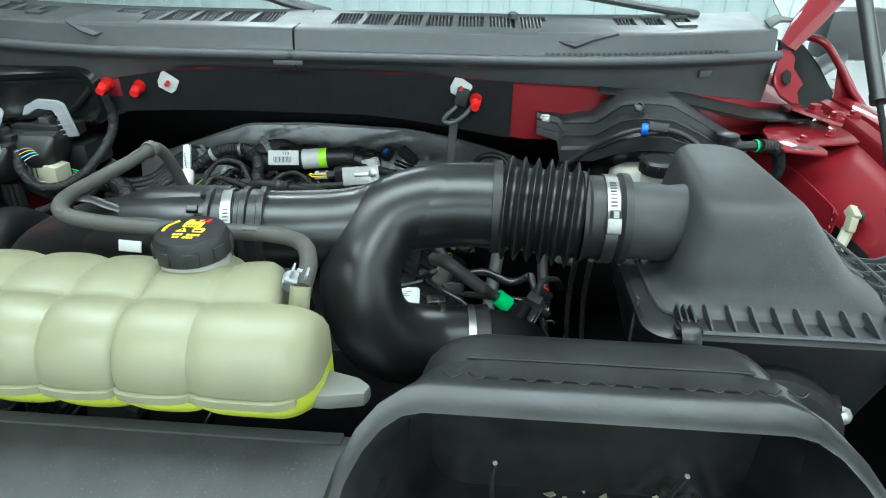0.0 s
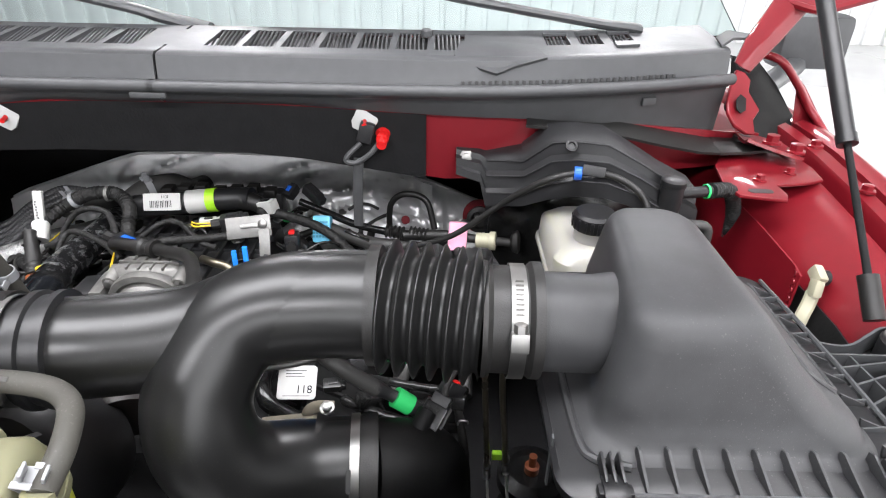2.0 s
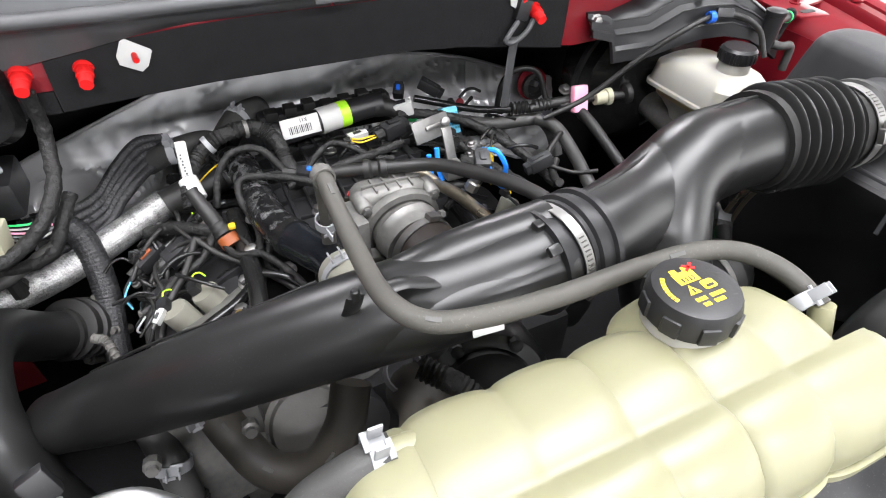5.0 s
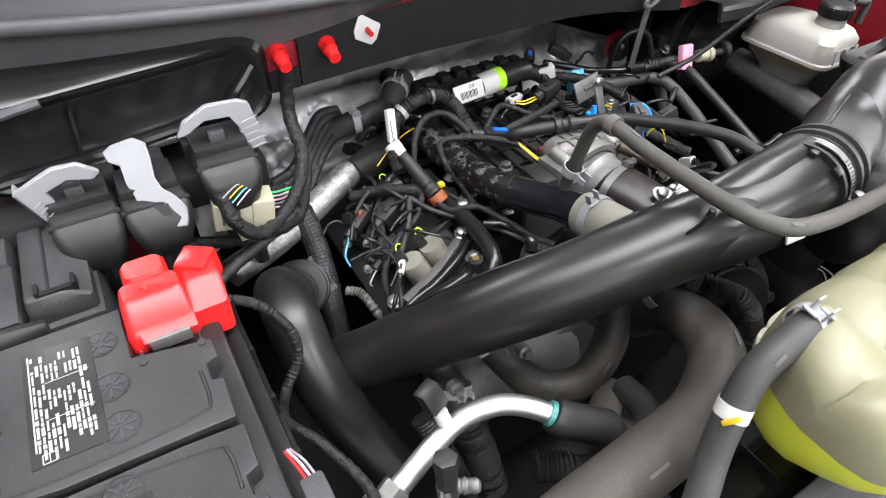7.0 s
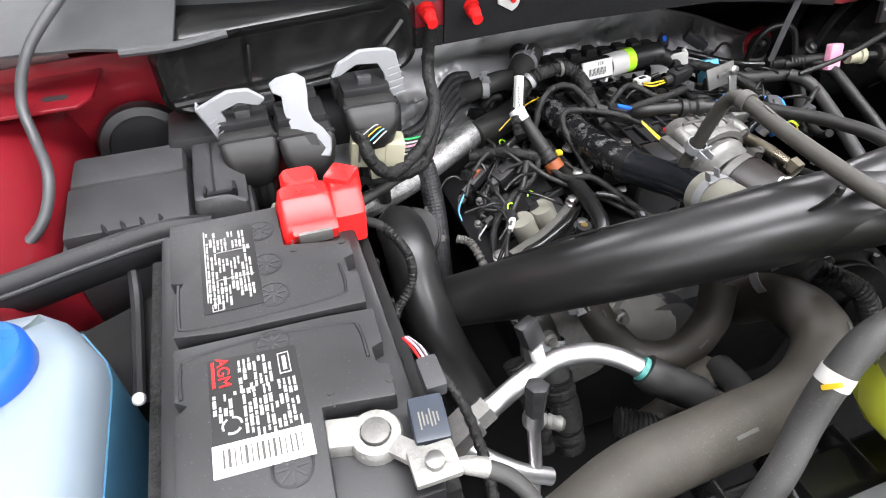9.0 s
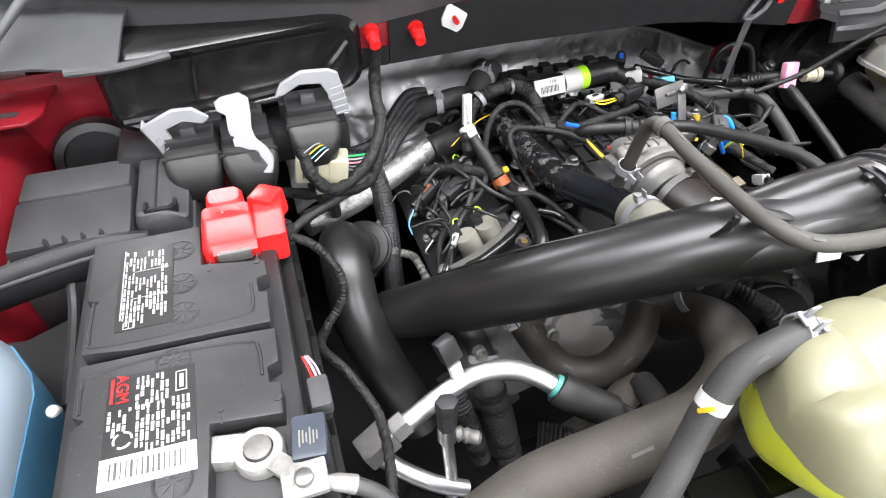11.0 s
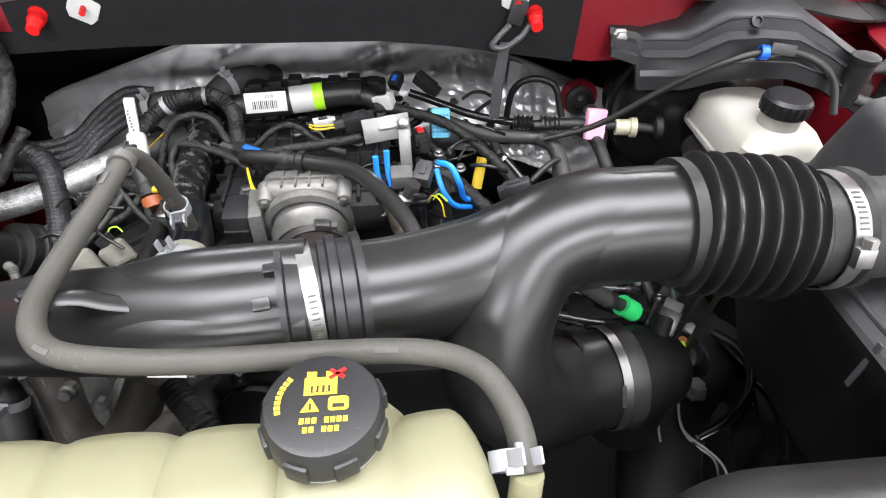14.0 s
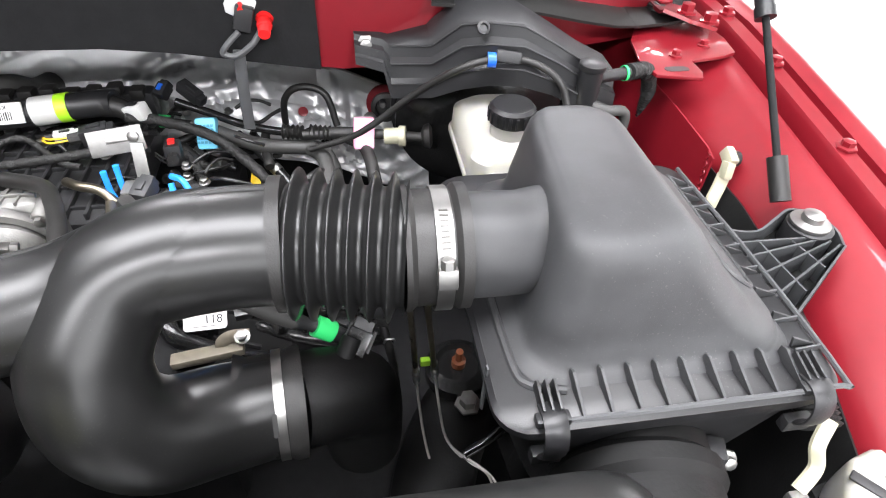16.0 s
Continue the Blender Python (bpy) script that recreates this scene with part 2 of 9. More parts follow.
def rrect(cx, cy, hx, hy, rad, k=5):
    """A rounded rectangle's outline."""
    rad = min(rad, hx * 0.999, hy * 0.999)
    out = []
    for sx, sy, a0 in ((1, 1, 0), (-1, 1, 90), (-1, -1, 180), (1, -1, 270)):
        for j in range(k + 1):
            a = radians(a0 + 90 * j / k)
            out.append((cx + sx * (hx - rad) + rad * math.cos(a), cy + sy * (hy - rad) + rad * math.sin(a)))
    return out


def soften(bm, w, seg=2):
    """Bevel the sharp edges."""
    es = [e for e in bm.edges if len(e.link_faces) == 2 and e.calc_face_angle(0) > 0.5]
    if es and w > 0:
        bmesh.ops.bevel(bm, geom=es, offset=w, segments=seg, profile=0.6, affect="EDGES", clamp_overlap=True)
    return bm


def box(c, s, bev=0.003, m=None, seg=2, taper=0.0):
    """A box with softened edges about c, of size s; m turns it about c; taper narrows its top."""
    bm = bmesh.new()
    bmesh.ops.create_cube(bm, size=1.0)
    for v in bm.verts:
        k = 1 - taper if v.co.z > 0 else 1
        v.co = Vector((v.co.x * s[0] * k, v.co.y * s[1] * k, v.co.z * s[2]))
    soften(bm, bev, seg)
    bmesh.ops.transform(bm, matrix=Matrix.Translation(c) @ (m or Matrix()), verts=bm.verts)
    return bm


def prism(outline, z0, z1, bev=0.003, m=None, seg=2):
    """An outline raised from z0 to z1."""
    bm = bmesh.new()
    a = [bm.verts.new((x, y, z0)) for x, y in outline]
    b = [bm.verts.new((x, y, z1)) for x, y in outline]
    n = len(a)
    bm.faces.new(a[::-1])
    bm.faces.new(b)
    for j in range(n):
        bm.faces.new((a[j], a[(j + 1) % n], b[(j + 1) % n], b[j]))
    bmesh.ops.recalc_face_normals(bm, faces=bm.faces)
    soften(bm, bev, seg)
    if m is not None:
        bmesh.ops.transform(bm, matrix=m, verts=bm.verts)
    return bm


def lathe(profile, m=None, seg=24):
    """Turn (radius, height) pairs round z."""
    bm = loft([[(r * math.cos(2 * math.pi * j / seg), r * math.sin(2 * math.pi * j / seg), z) for j in range(seg)] for r, z in profile])
    if m is not None:
        bmesh.ops.transform(bm, matrix=m, verts=bm.verts)
    return bm


def sheet(grid, thick=0.003):
    """A skin over rows of points, with thickness."""
    bm = bmesh.new()
    vs = [[bm.verts.new(Vector(p)) for p in row] for row in grid]
    fs = []
    for a, b in zip(vs, vs[1:]):
        for j in range(len(a) - 1):
            fs.append(bm.faces.new((a[j], a[j + 1], b[j + 1], b[j])))
    bmesh.ops.recalc_face_normals(bm, faces=bm.faces)
    bmesh.ops.solidify(bm, geom=bm.faces[:], thickness=thick)
    return bm


def aim(p, q, roll=0):
    """A frame at p whose z axis points to q."""
    d = Vector(q) - Vector(p)
    return Matrix.Translation(p) @ d.to_track_quat("Z", "Y").to_matrix().to_4x4() @ pose(0, 0, 0, 0, 0, roll)


def mesh_of(name, bm, material, smooth=True):
    me = bpy.data.meshes.new(name)
    bm.to_mesh(me)
    bm.free()
    for p in me.polygons:
        p.use_smooth = smooth
    if smooth:
        me.set_sharp_from_angle(angle=radians(38))
    me.materials.append(material)
    return me


BASE = {}
SHIFT = Vector((0, 0, 0))  # where a whole cluster of things is set over


def part(name, bm, material, parent, label="", smooth=True):
    """One mesh under a thing or under a part."""
    ob = new(name, mesh_of(name, bm, material, smooth))
    ob.parent = parent
    ob.matrix_parent_inverse = Matrix.Translation(-BASE.get(parent.name, V(0, 0, 0)))
    BASE[ob.name] = V(0, 0, 0)
    return tagged(ob, label=label)


def thing(name, label, category, base=None, bm=None, material=None, group="", kind=""):
    """A top-level thing: an Empty at its base, or one mesh."""
    if bm is not None:
        ob = new(name, mesh_of(name, bm, material))
        ob.location = SHIFT
        BASE[ob.name] = V(0, 0, 0)
    else:
        ob = new(name)
        ob.empty_display_size = 0.02
        ob.location = Vector(base) + SHIFT
        BASE[ob.name] = Vector(base)
    return tagged(ob, label, category, group, kind)


def band(c, axis, r, width, thick=0.0012, seg=28):
    """A flat ring of the given inner radius round an axis."""
    prof = [(r, -width / 2), (r + thick, -width / 2), (r + thick, width / 2), (r, width / 2), (r, -width / 2)]
    bm = loft([[(q * math.cos(2 * math.pi * j / seg), q * math.sin(2 * math.pi * j / seg), z) for j in range(seg)] for q, z in prof], caps=False)
    bmesh.ops.transform(bm, matrix=aim(c, Vector(c) + Vector(axis)), verts=bm.verts)
    return bm


def lettering(text, m, size, material, parent, name="print", depth=0.0003):
    """Raised print on a label, lying in m's plane."""
    cu = bpy.data.curves.new(name, "FONT")
    cu.body, cu.size, cu.extrude, cu.align_x, cu.align_y = text, size, depth, "CENTER", "CENTER"
    tmp = bpy.data.objects.new("t", cu)
    me = bpy.data.meshes.new_from_object(tmp)
    bpy.data.objects.remove(tmp)
    me.transform(m)
    me.materials.clear()
    me.materials.append(material)
    ob = new(name, me)
    ob.parent = parent
    ob.matrix_parent_inverse = Matrix.Translation(-BASE.get(parent.name, V(0, 0, 0)))
    return ob


def bars(m, rows, material, parent, name="print"):
    """Flat bars (x, y, wide, high) of print, in m's plane, as one mesh."""
    bm = bmesh.new()
    for x, y, w, h in rows:
        b = bmesh.new()
        bmesh.ops.create_cube(b, size=1.0)
        for v in b.verts:
            v.co = V(x + v.co.x * w, y + v.co.y * h, v.co.z * 0.0005)
        bm_add(bm, b)
    bmesh.ops.transform(bm, matrix=m, verts=bm.verts)
    return part(name, bm, material, parent)


def spring_clip(c, axis, r, up, material, label="grey spring hose clip with two tabs"):
    """A spring clip round a hose, with two tabs that stand up."""
    t = thing("spring_clip", label, "hose clip", base=c, group="spring hose clips")
    part("band", band(c, axis, r, 0.011, 0.0016, 20), material, t)
    ax = Vector(axis).normalized()
    u = Vector(up)
    u = (u - ax * u.dot(ax)).normalized()
    s = ax.cross(u)
    for k in (-1, 1):
        m = Matrix((ax, s, u)).transposed().to_4x4()
        m.translation = Vector(c) + u * (r + 0.006) + s * (0.006 * k)
        b = box((0, 0, 0), (0.009, 0.002, 0.014), 0.0008)
        bmesh.ops.transform(b, matrix=m, verts=b.verts)
        part("tab", b, material, t)
        m.translation = Vector(c) + u * (r + 0.0015) + s * (0.004 * k) + ax * 0.006 * k
        b = box((0, 0, 0), (0.004, 0.012, 0.002), 0.0006)
        bmesh.ops.transform(b, matrix=m, verts=b.verts)
        part("tab", b, material, t)
    return t


def plug(name, label, c, size, ang=(0, 0, 0), material=None, lock=None, tail=None, group="", neck=None):
    """A wiring connector: a stepped body, a lock tab, a wire boot and its wires."""
    t = thing(name, label, "connector", base=c, group=group)
    m = pose(*c, *ang)
    sx, sy, sz = size
    b = box((0, 0, 0), size, min(size) * 0.15)
    bmesh.ops.transform(b, matrix=m, verts=b.verts)
    part("body", b, material or M_BLACK, t)
    b = box((sx * 0.55, 0, 0), (sx * 0.35, sy * 0.8, sz * 0.8), min(size) * 0.12)
    bmesh.ops.transform(b, matrix=m, verts=b.verts)
    part("collar", b, neck or material or M_BLACK, t)
    b = box((0.05 * sx, 0, sz * 0.52), (sx * 0.5, sy * 0.4, sz * 0.2), min(size) * 0.05)
    bmesh.ops.transform(b, matrix=m, verts=b.verts)
    part("lock_tab", b, lock or material or M_BLACK, t)
    if tail:
        p0 = m @ V(-sx * 0.5, 0, 0)
        part("wire_boot", tube([p0, m @ V(-sx * 0.9, 0, 0)], min(sy, sz) * 0.36, 8, 3), M_RUB, t)
        for k, tm in enumerate(tail[1]):
            d = V(0, 0.003 * (k - 1), 0.002 * (k % 2))
            part("wire", tube([m @ V(-sx * 0.8, 0, 0) + d, (m @ V(-sx * 1.4, 0, 0)).lerp(Vector(tail[0]), 0.35) + d * 1.5, Vector(tail[0]) + d], 0.0013, 6, 5), tm, t)
    return t


def bolt(c, d, r=0.008, group="engine bolts", material=None):
    t = thing("bolt", "steel hex flange bolt on the engine", "bolt", base=c, group=group)
    m = aim(c, Vector(c) + Vector(d))
    part("flange", lathe([(r * 1.35, 0), (r * 1.35, r * 0.25), (r, r * 0.35)], m, 16), material or M_STEEL, t)
    part("head", lathe([(r, r * 0.3), (r, r * 1.2), (r * 0.7, r * 1.35)], m, 6), material or M_STEEL, t)
    return t


def cut_plate(pts, thick, bevel=0.001):
    """A flat plate cut to an outline of points in space."""
    bm = bmesh.new()
    f = bm.faces.new([bm.verts.new(p) for p in pts])
    f.normal_update()
    n = f.normal.copy()
    r = bmesh.ops.extrude_face_region(bm, geom=[f])
    bmesh.ops.translate(bm, vec=n * thick, verts=[v for v in r["geom"] if isinstance(v, bmesh.types.BMVert)])
    bmesh.ops.recalc_face_normals(bm, faces=bm.faces)
    if bevel:
        bmesh.ops.bevel(bm, geom=list(bm.edges), offset=bevel, segments=1, affect="EDGES", clamp_overlap=True)
    return bm

# ---- the showroom ----
MID = -0.31  # the truck's middle line


def slab(name, c, s, material, label, category):
    return thing(name, label, category, bm=box(c, s, 0), material=material, kind="structure")


slab("floor", (0, 1, -0.05), (14, 16, 0.1), M_FLOOR, "pale polished showroom floor", "floor")
slab("ceiling", (0, 1, 4.05), (14, 16, 0.1), M_CEIL, "grey showroom ceiling above the truck", "ceiling")
slab("wall_east", (7.05, 1, 0.15), (0.1, 16, 0.3), M_WALL, "white sill wall under the showroom glazing", "wall")
slab("wall_east_head", (7.05, 1, 3.75), (0.1, 16, 0.5), M_WALL, "white wall above the showroom glazing", "wall")
slab("backdrop", (7.6, 1, 2), (0.05, 18, 4.4), M_DAY, "bright overcast daylight beyond the glazing", "backdrop")
for k in range(5):
    slab("window_mullion", (7.05, -6.9 + 4 * k, 1.9), (0.1, 0.08, 3.2), M_WALL, "white mullion of the showroom glazing", "window frame")
slab("wall_west", (-7.05, 1, 2), (0.1, 16, 4), M_GWALL, "grey painted showroom side wall", "wall")
slab("wall_south", (0, -7.05, 0.8), (14, 0.1, 1.6), M_GWALL, "grey wall under the high shop front glazing", "wall")
slab("wall_south_head", (0, -7.05, 3.75), (14, 0.1, 0.5), M_GWALL, "grey wall above the shop front glazing", "wall")
slab("backdrop_south", (0, -7.6, 2), (16, 0.05, 4.4), M_STREET, "bright overcast daylight beyond the shop front", "backdrop")
for k in range(4):
    slab("window_mullion", (-6.0 + 4 * k, -7.05, 2.55), (0.08, 0.1, 1.9), M_WALL, "white mullion of the shop front glazing", "window frame")
wall = slab("wall_north", (0, 9.05, 2), (14, 0.1, 4), M_WALL, "white wall with upright corrugated cladding", "wall")
cladding = box((0, 0, 0), (0.22, 0.06, 4), 0.02)
cladding_mesh = mesh_of("panel", cladding, M_WALL)
for k in range(46):
    ob = new("panel", cladding_mesh)
    ob.parent, ob.location = wall, (-6.85 + 0.3 * k, 8.98, 2)

# ---- windscreen, cowl and firewall ----


def back(x):
    """How far the cowl bends back at x."""
    d = max(0.0, abs(x - MID) - 0.36)
    return 0.42 * d * d + 0.09 * d


XS = [MID + 0.86 * (k / 30 * 2 - 1) for k in range(31)]

glass = thing("windshield", "clear tinted windscreen glass behind the cowl", "windscreen", kind="structure",
              bm=sheet([[(MID + (x - MID) * (1 - 0.12 * v), 1.20 + back(x) * 0.8 + 0.66 * v, 1.282 + 0.44 * v - 0.03 * v * v) for x in XS] for v in (0, 0.25, 0.5, 0.75, 1)], 0.005), material=M_GLASS)
glass.visible_shadow = False

cowl = thing("cowl_grille", "grey plastic cowl grille panel under the windscreen", "cowl panel", base=(MID, 1.1, 1.24))


def cowl_run(prof, xs=XS, thick=0.003):
    return sheet([[(x, y + back(x), z) for y, z in prof] for x in xs], thick)


def steps(x0, x1, n=4):
    return [x0 + (x1 - x0) * k / n for k in range(n + 1)]


SEAM = -0.366
END = 0.468  # where the cowl stops before the hood hinge
LX, RX = [x for x in XS if x < SEAM - 0.004] + [SEAM - 0.002], [SEAM + 0.002] + [x for x in XS if SEAM + 0.004 < x < END - 0.01] + [END]
PITCH, GAP = 0.0547, 0.0445
CELLS = [(-0.312 + PITCH * k, -0.312 + PITCH * k + GAP, 1.083, 1.163, 7) for k in range(7)] + [(-0.412 - PITCH * k - GAP, -0.412 - PITCH * k, 1.083, 1.163, 7) for k in range(6)]
CELLS += [(0.182 + 0.0525 * k, 0.182 + 0.0525 * k + 0.037, 1.104, 1.150, 6) for k in range(3)] + [(-0.90 - 0.0525 * k, -0.863 - 0.0525 * k, 1.104, 1.150, 6) for k in range(3)]
CELLS.sort()


def deck(y):
    """Height of the cowl's top surface."""
    return 1.2865 + (y - 1.06) * 0.105


for xs in (LX, RX):
    part("front_panel", cowl_run([(1.030, 1.241), (1.034, 1.248), (1.0385, 1.272), (1.0415, 1.2825), (1.047, 1.2862), (1.062, deck(1.062)), (1.083, deck(1.083))], xs, 0.004), M_COWL, cowl)
    part("rear_panel", cowl_run([(1.163, deck(1.163)), (1.185, deck(1.185)), (1.195, 1.292), (1.215, 1.280)], xs, 0.004), M_COWL, cowl)
    part("hood_seal", tube([(x, 1.014 + back(x), 1.2475) for x in xs[::2] + [xs[-1]]], 0.0085, 10, 4), M_SEAL, cowl, "grey rubber hood seal")

edge_x = XS[0]
for x0, x1, y0, y1, n in CELLS + [(END, END, 1.083, 1.163, 0)]:
    if x0 - edge_x > 0.001:
        part("bridge", cowl_run([(1.083, deck(1.083)), (1.12, deck(1.12)), (1.163, deck(1.163))], steps(edge_x, x0, 2 + int((x0 - edge_x) / 0.03)), 0.012 if x0 - edge_x < 0.03 else 0.004), M_COWL, cowl)
    if n:
        cx = (x0 + x1) / 2
        for ya, yb in ((1.083, y0), (y1, 1.163)):
            if yb - ya > 0.002:
                part("bridge", cowl_run([(ya, deck(ya)), (yb, deck(yb))], [x0, x1], 0.004), M_COWL, cowl)
        # black sheet under the slats, in place of the shade between them
        o = part("louvre", sheet([[(x, y0 + back(x), deck(y0) - 0.017), (x, y0 + 0.006 + back(x), deck(y0) - 0.016), (x, y1 + back(x), deck(y1) - 0.006)] for x in (x0, cx, x1)], 0.002), M_INK, cowl, "black sheet for the shade under the louvre slats")
        for k in range(n):
            x = x0 + (x1 - x0) * (k + 0.5) / n
            part("slat", tube([(x + 0.003, y0 + 0.001 + back(x), deck(y0) - 0.013), (x - 0.002, y0 + 0.012 + back(x), deck(y0) - 0.0085), (x - 0.005, y1 + back(x), deck(y1) - 0.002)], 0.0016, 6, 2), M_COWL, o)
    edge_x = x1
for x in (0.10, -0.72):
    part("notch", sheet([[(x - 0.055, 1.051 + back(x), 1.2875), (x - 0.02, 1.035 + back(x), 1.274), (x + 0.004, 1.031 + back(x), 1.268), (x + 0.03, 1.040 + back(x), 1.277), (x + 0.075, 1.053 + back(x), 1.2868)],
                         [(x - 0.050, 1.072 + back(x), 1.2945), (x - 0.02, 1.066 + back(x), 1.292), (x + 0.004, 1.063 + back(x), 1.291), (x + 0.03, 1.066 + back(x), 1.2905), (x + 0.07, 1.072 + back(x), 1.2895)],
                         [(x - 0.045, 1.115 + back(x), 1.2955), (x - 0.02, 1.116 + back(x), 1.2955), (x + 0.004, 1.116 + back(x), 1.2955), (x + 0.03, 1.115 + back(x), 1.2945), (x + 0.06, 1.11 + back(x), 1.2935)]], 0.004), M_COWL, cowl)
for k in range(34):
    x = 0.058 + 0.0095 * k
    # slots are not cut: black blocks stand in for their inner shade
    part("slot", box((x, 1.0338 + back(x), 1.2535), (0.0046, 0.004, 0.0075), 0, pose(0, 0, 0, -10, 0, 0)), M_INK, cowl, "uncut drain slot, its shade a black block")


def skirt(x):
    """Lower edge of the panel hanging below the hood seal."""
    if x < -0.56:
        return max(1.185, 1.2205 - 0.16 * (-0.56 - x))
    return 1.2205 - 0.05 * max(0, x + 0.2) if x < 0.16 else 1.2025 - 0.137 * (x - 0.16)


for xs in (LX, RX):
    part("lower_panel", sheet([[(x, 1.020 + back(x), 1.241), (x, 1.024 + back(x), 1.2365), (x, 1.030 + back(x), 1.2345), (x, 1.033 + back(x), 1.229 if x < 0 else 1.227), (x, 1.045 + back(x) * 0.95, skirt(x)), (x, 1.060 + back(x) * 0.95, skirt(x) - 0.002)] for x in xs], 0.003), M_SEAL, cowl, "dark grey plastic skirt")
# black strips behind the seam, painted shade for its gap
part("seam_shade", box((SEAM, 1.062, 1.258), (0.02, 0.02, 0.05), 0.002), M_INK, cowl)
part("seam_shade", box((SEAM, 1.125, 1.283), (0.02, 0.12, 0.008), 0.002), M_INK, cowl)
part("screw_cover", lathe([(0.009, 0), (0.009, 0.008), (0.006, 0.011)], pose(0.003, 1.15, 1.296), 14), M_COWL, cowl)
part("snap_tab", box((0.335, 1.086, 1.221), (0.022, 0.006, 0.012), 0.002, pose(0, 0, 0, 0, 0, 15)), M_SEAL, cowl)
part("snap_tab", box((-0.37, 1.010, 1.236), (0.05, 0.006, 0.008), 0.002), M_SEAL, cowl)
part("hood_stop", lathe([(0.012, 0), (0.012, 0.012), (0.008, 0.016)], pose(0.487, 1.15, 1.20, 70, 0, 20), 14), M_RUB, cowl)
part("end_flap", sheet([[(0.455, 1.16, 1.290), (0.475, 1.17, 1.300), (0.52, 1.20, 1.296)], [(0.46, 1.20, 1.296), (0.48, 1.21, 1.305), (0.53, 1.24, 1.296)]], 0.004), M_SEAL, cowl)


def pad_bottom(x):
    """Height of the firewall flange's lower edge."""
    if x < -0.55:
        return 1.147 - 0.05 * min(0.3, -0.55 - x)
    return 1.147 if x < -0.22 else 1.147 - 0.15 * min(0.25, x + 0.22)


firewall = thing("firewall", "red painted firewall with black insulation", "firewall", base=(MID, 1.2, 0.6), kind="structure")
part("bulkhead", sheet([[(x, 1.058 + back(x) * 0.7, skirt(x) + 0.004), (x, 1.058 + back(x) * 0.7, pad_bottom(x)), (x, 1.10 + back(x) * 0.7, pad_bottom(x) + 0.004), (x, 1.40, pad_bottom(x) + 0.004), (x, 1.42, 0.45)] for x in XS], 0.004), M_RED, firewall)
part("dash_liner", sheet([[(x, 1.072 + back(x) * 0.7, pad_bottom(x) - 0.003), (x, 1.385, pad_bottom(x) - 0.003), (x, 1.395, 0.9), (x, 1.405, 0.45)] for x in XS[3:]], 0.004), M_PAD, firewall, "black fibre dash liner")
part("insulation_pad", sheet([[(x, 1.051, skirt(x) - 0.004), (x, 1.050, 1.17), (x, 1.052, pad_bottom(x) - 0.001), (x, 1.068, pad_bottom(x) - 0.004)] for x in [-0.697 + 0.704 * k / 8 for k in range(9)]], 0.005), M_PAD, firewall, "black insulation pad")
part("insulation_pad", sheet([[(x, 1.051 + back(x) * 0.7, 1.160), (x, 1.052 + back(x) * 0.7, pad_bottom(x) - 0.002), (x, 1.07 + back(x) * 0.7, pad_bottom(x) - 0.004)] for x in [-0.74 + 0.042 * k / 4 for k in range(5)]], 0.005), M_PAD, firewall, "black insulation pad")
part("red_flange", tube([(x, 1.048 + back(x) * 0.95, skirt(x) - 0.003) for x in XS[::2]], 0.0025, 8, 3), M_RED, firewall)

# ---- foil heat shield ----


def along_keys(x, keys):
    """The value at x on a line through (x, value) keys."""
    for (a, za), (b, zb) in zip(keys, keys[1:]):
        if x <= b:
            return za + (zb - za) * max(0, (x - a) / (b - a))
    return keys[-1][1]


def foil_top(x):
    return along_keys(x, ((-0.90, 0.915), (-0.824, 0.955), (-0.70, 0.998), (-0.584, 1.037), (-0.43, 1.041), (-0.215, 1.030), (-0.10, 1.008), (-0.006, 0.982), (0.10, 0.945), (0.20, 0.92)))


def foil_y(x):
    """Depth of the foil behind the engine."""
    return along_keys(x, ((-0.90, 1.30), (-0.58, 1.31), (-0.22, 1.33), (0.0, 1.345), (0.06, 1.335), (0.20, 1.30)))


rows = []
for k in range(240):
    x = -0.86 + 1.05 * k / 239
    y0 = foil_y(x)
    zt = foil_top(x)
    row = []
    for j in range(36):
        f = j / 35
        n = noise.fractal(V(x * 7, f * 2.0, 1.3), 0.8, 2.0, 3) * 0.0035
        # sharp folds, some long and fanning out from where the foil is pinched
        c = 0.0
        for sx, sz, ph, am in ((16, 5, 4.1, 0.006), (7, 3, 9.7, 0.010)):
            c += (1 - abs(noise.noise(V(x * sx + f * 3.0, f * sz - x * sx * 0.3, ph)))) ** 14 * am
        for px, pf, spokes, am in ((-0.27, 0.85, 11, 0.009), (0.02, 0.95, 13, 0.011), (-0.66, 0.8, 9, 0.008)):
            dx, df = x - px, (pf - f) * 0.16
            d = math.hypot(dx, df) + 0.001
            if d < 0.17:
                a = math.atan2(df, dx) * spokes / math.pi + 0.7 * noise.noise(V(d * 9, px * 30, 0))
                c += am * abs(2 * (a - math.floor(a)) - 1) * min(1, d / 0.04) * max(0, 1 - d / 0.17)
        bulge = 0.016 * math.exp(-((f - 0.62) / 0.13) ** 4) / (1 + math.exp(-(x + 0.66) * 60)) / (1 + math.exp((x + 0.30) * 60))
        row.append((x, y0 - 0.055 * f - bulge - (n + c) * min(1, 0.25 + 2 * f), zt - 0.19 * f))
    rows.append(row)
shield = thing("heat_shield", "crinkled silver foil heat shield on the firewall", "heat shield", base=(-0.3, 1.25, 0.9))
part("foil", sheet(rows, 0.002), M_FOIL, shield)
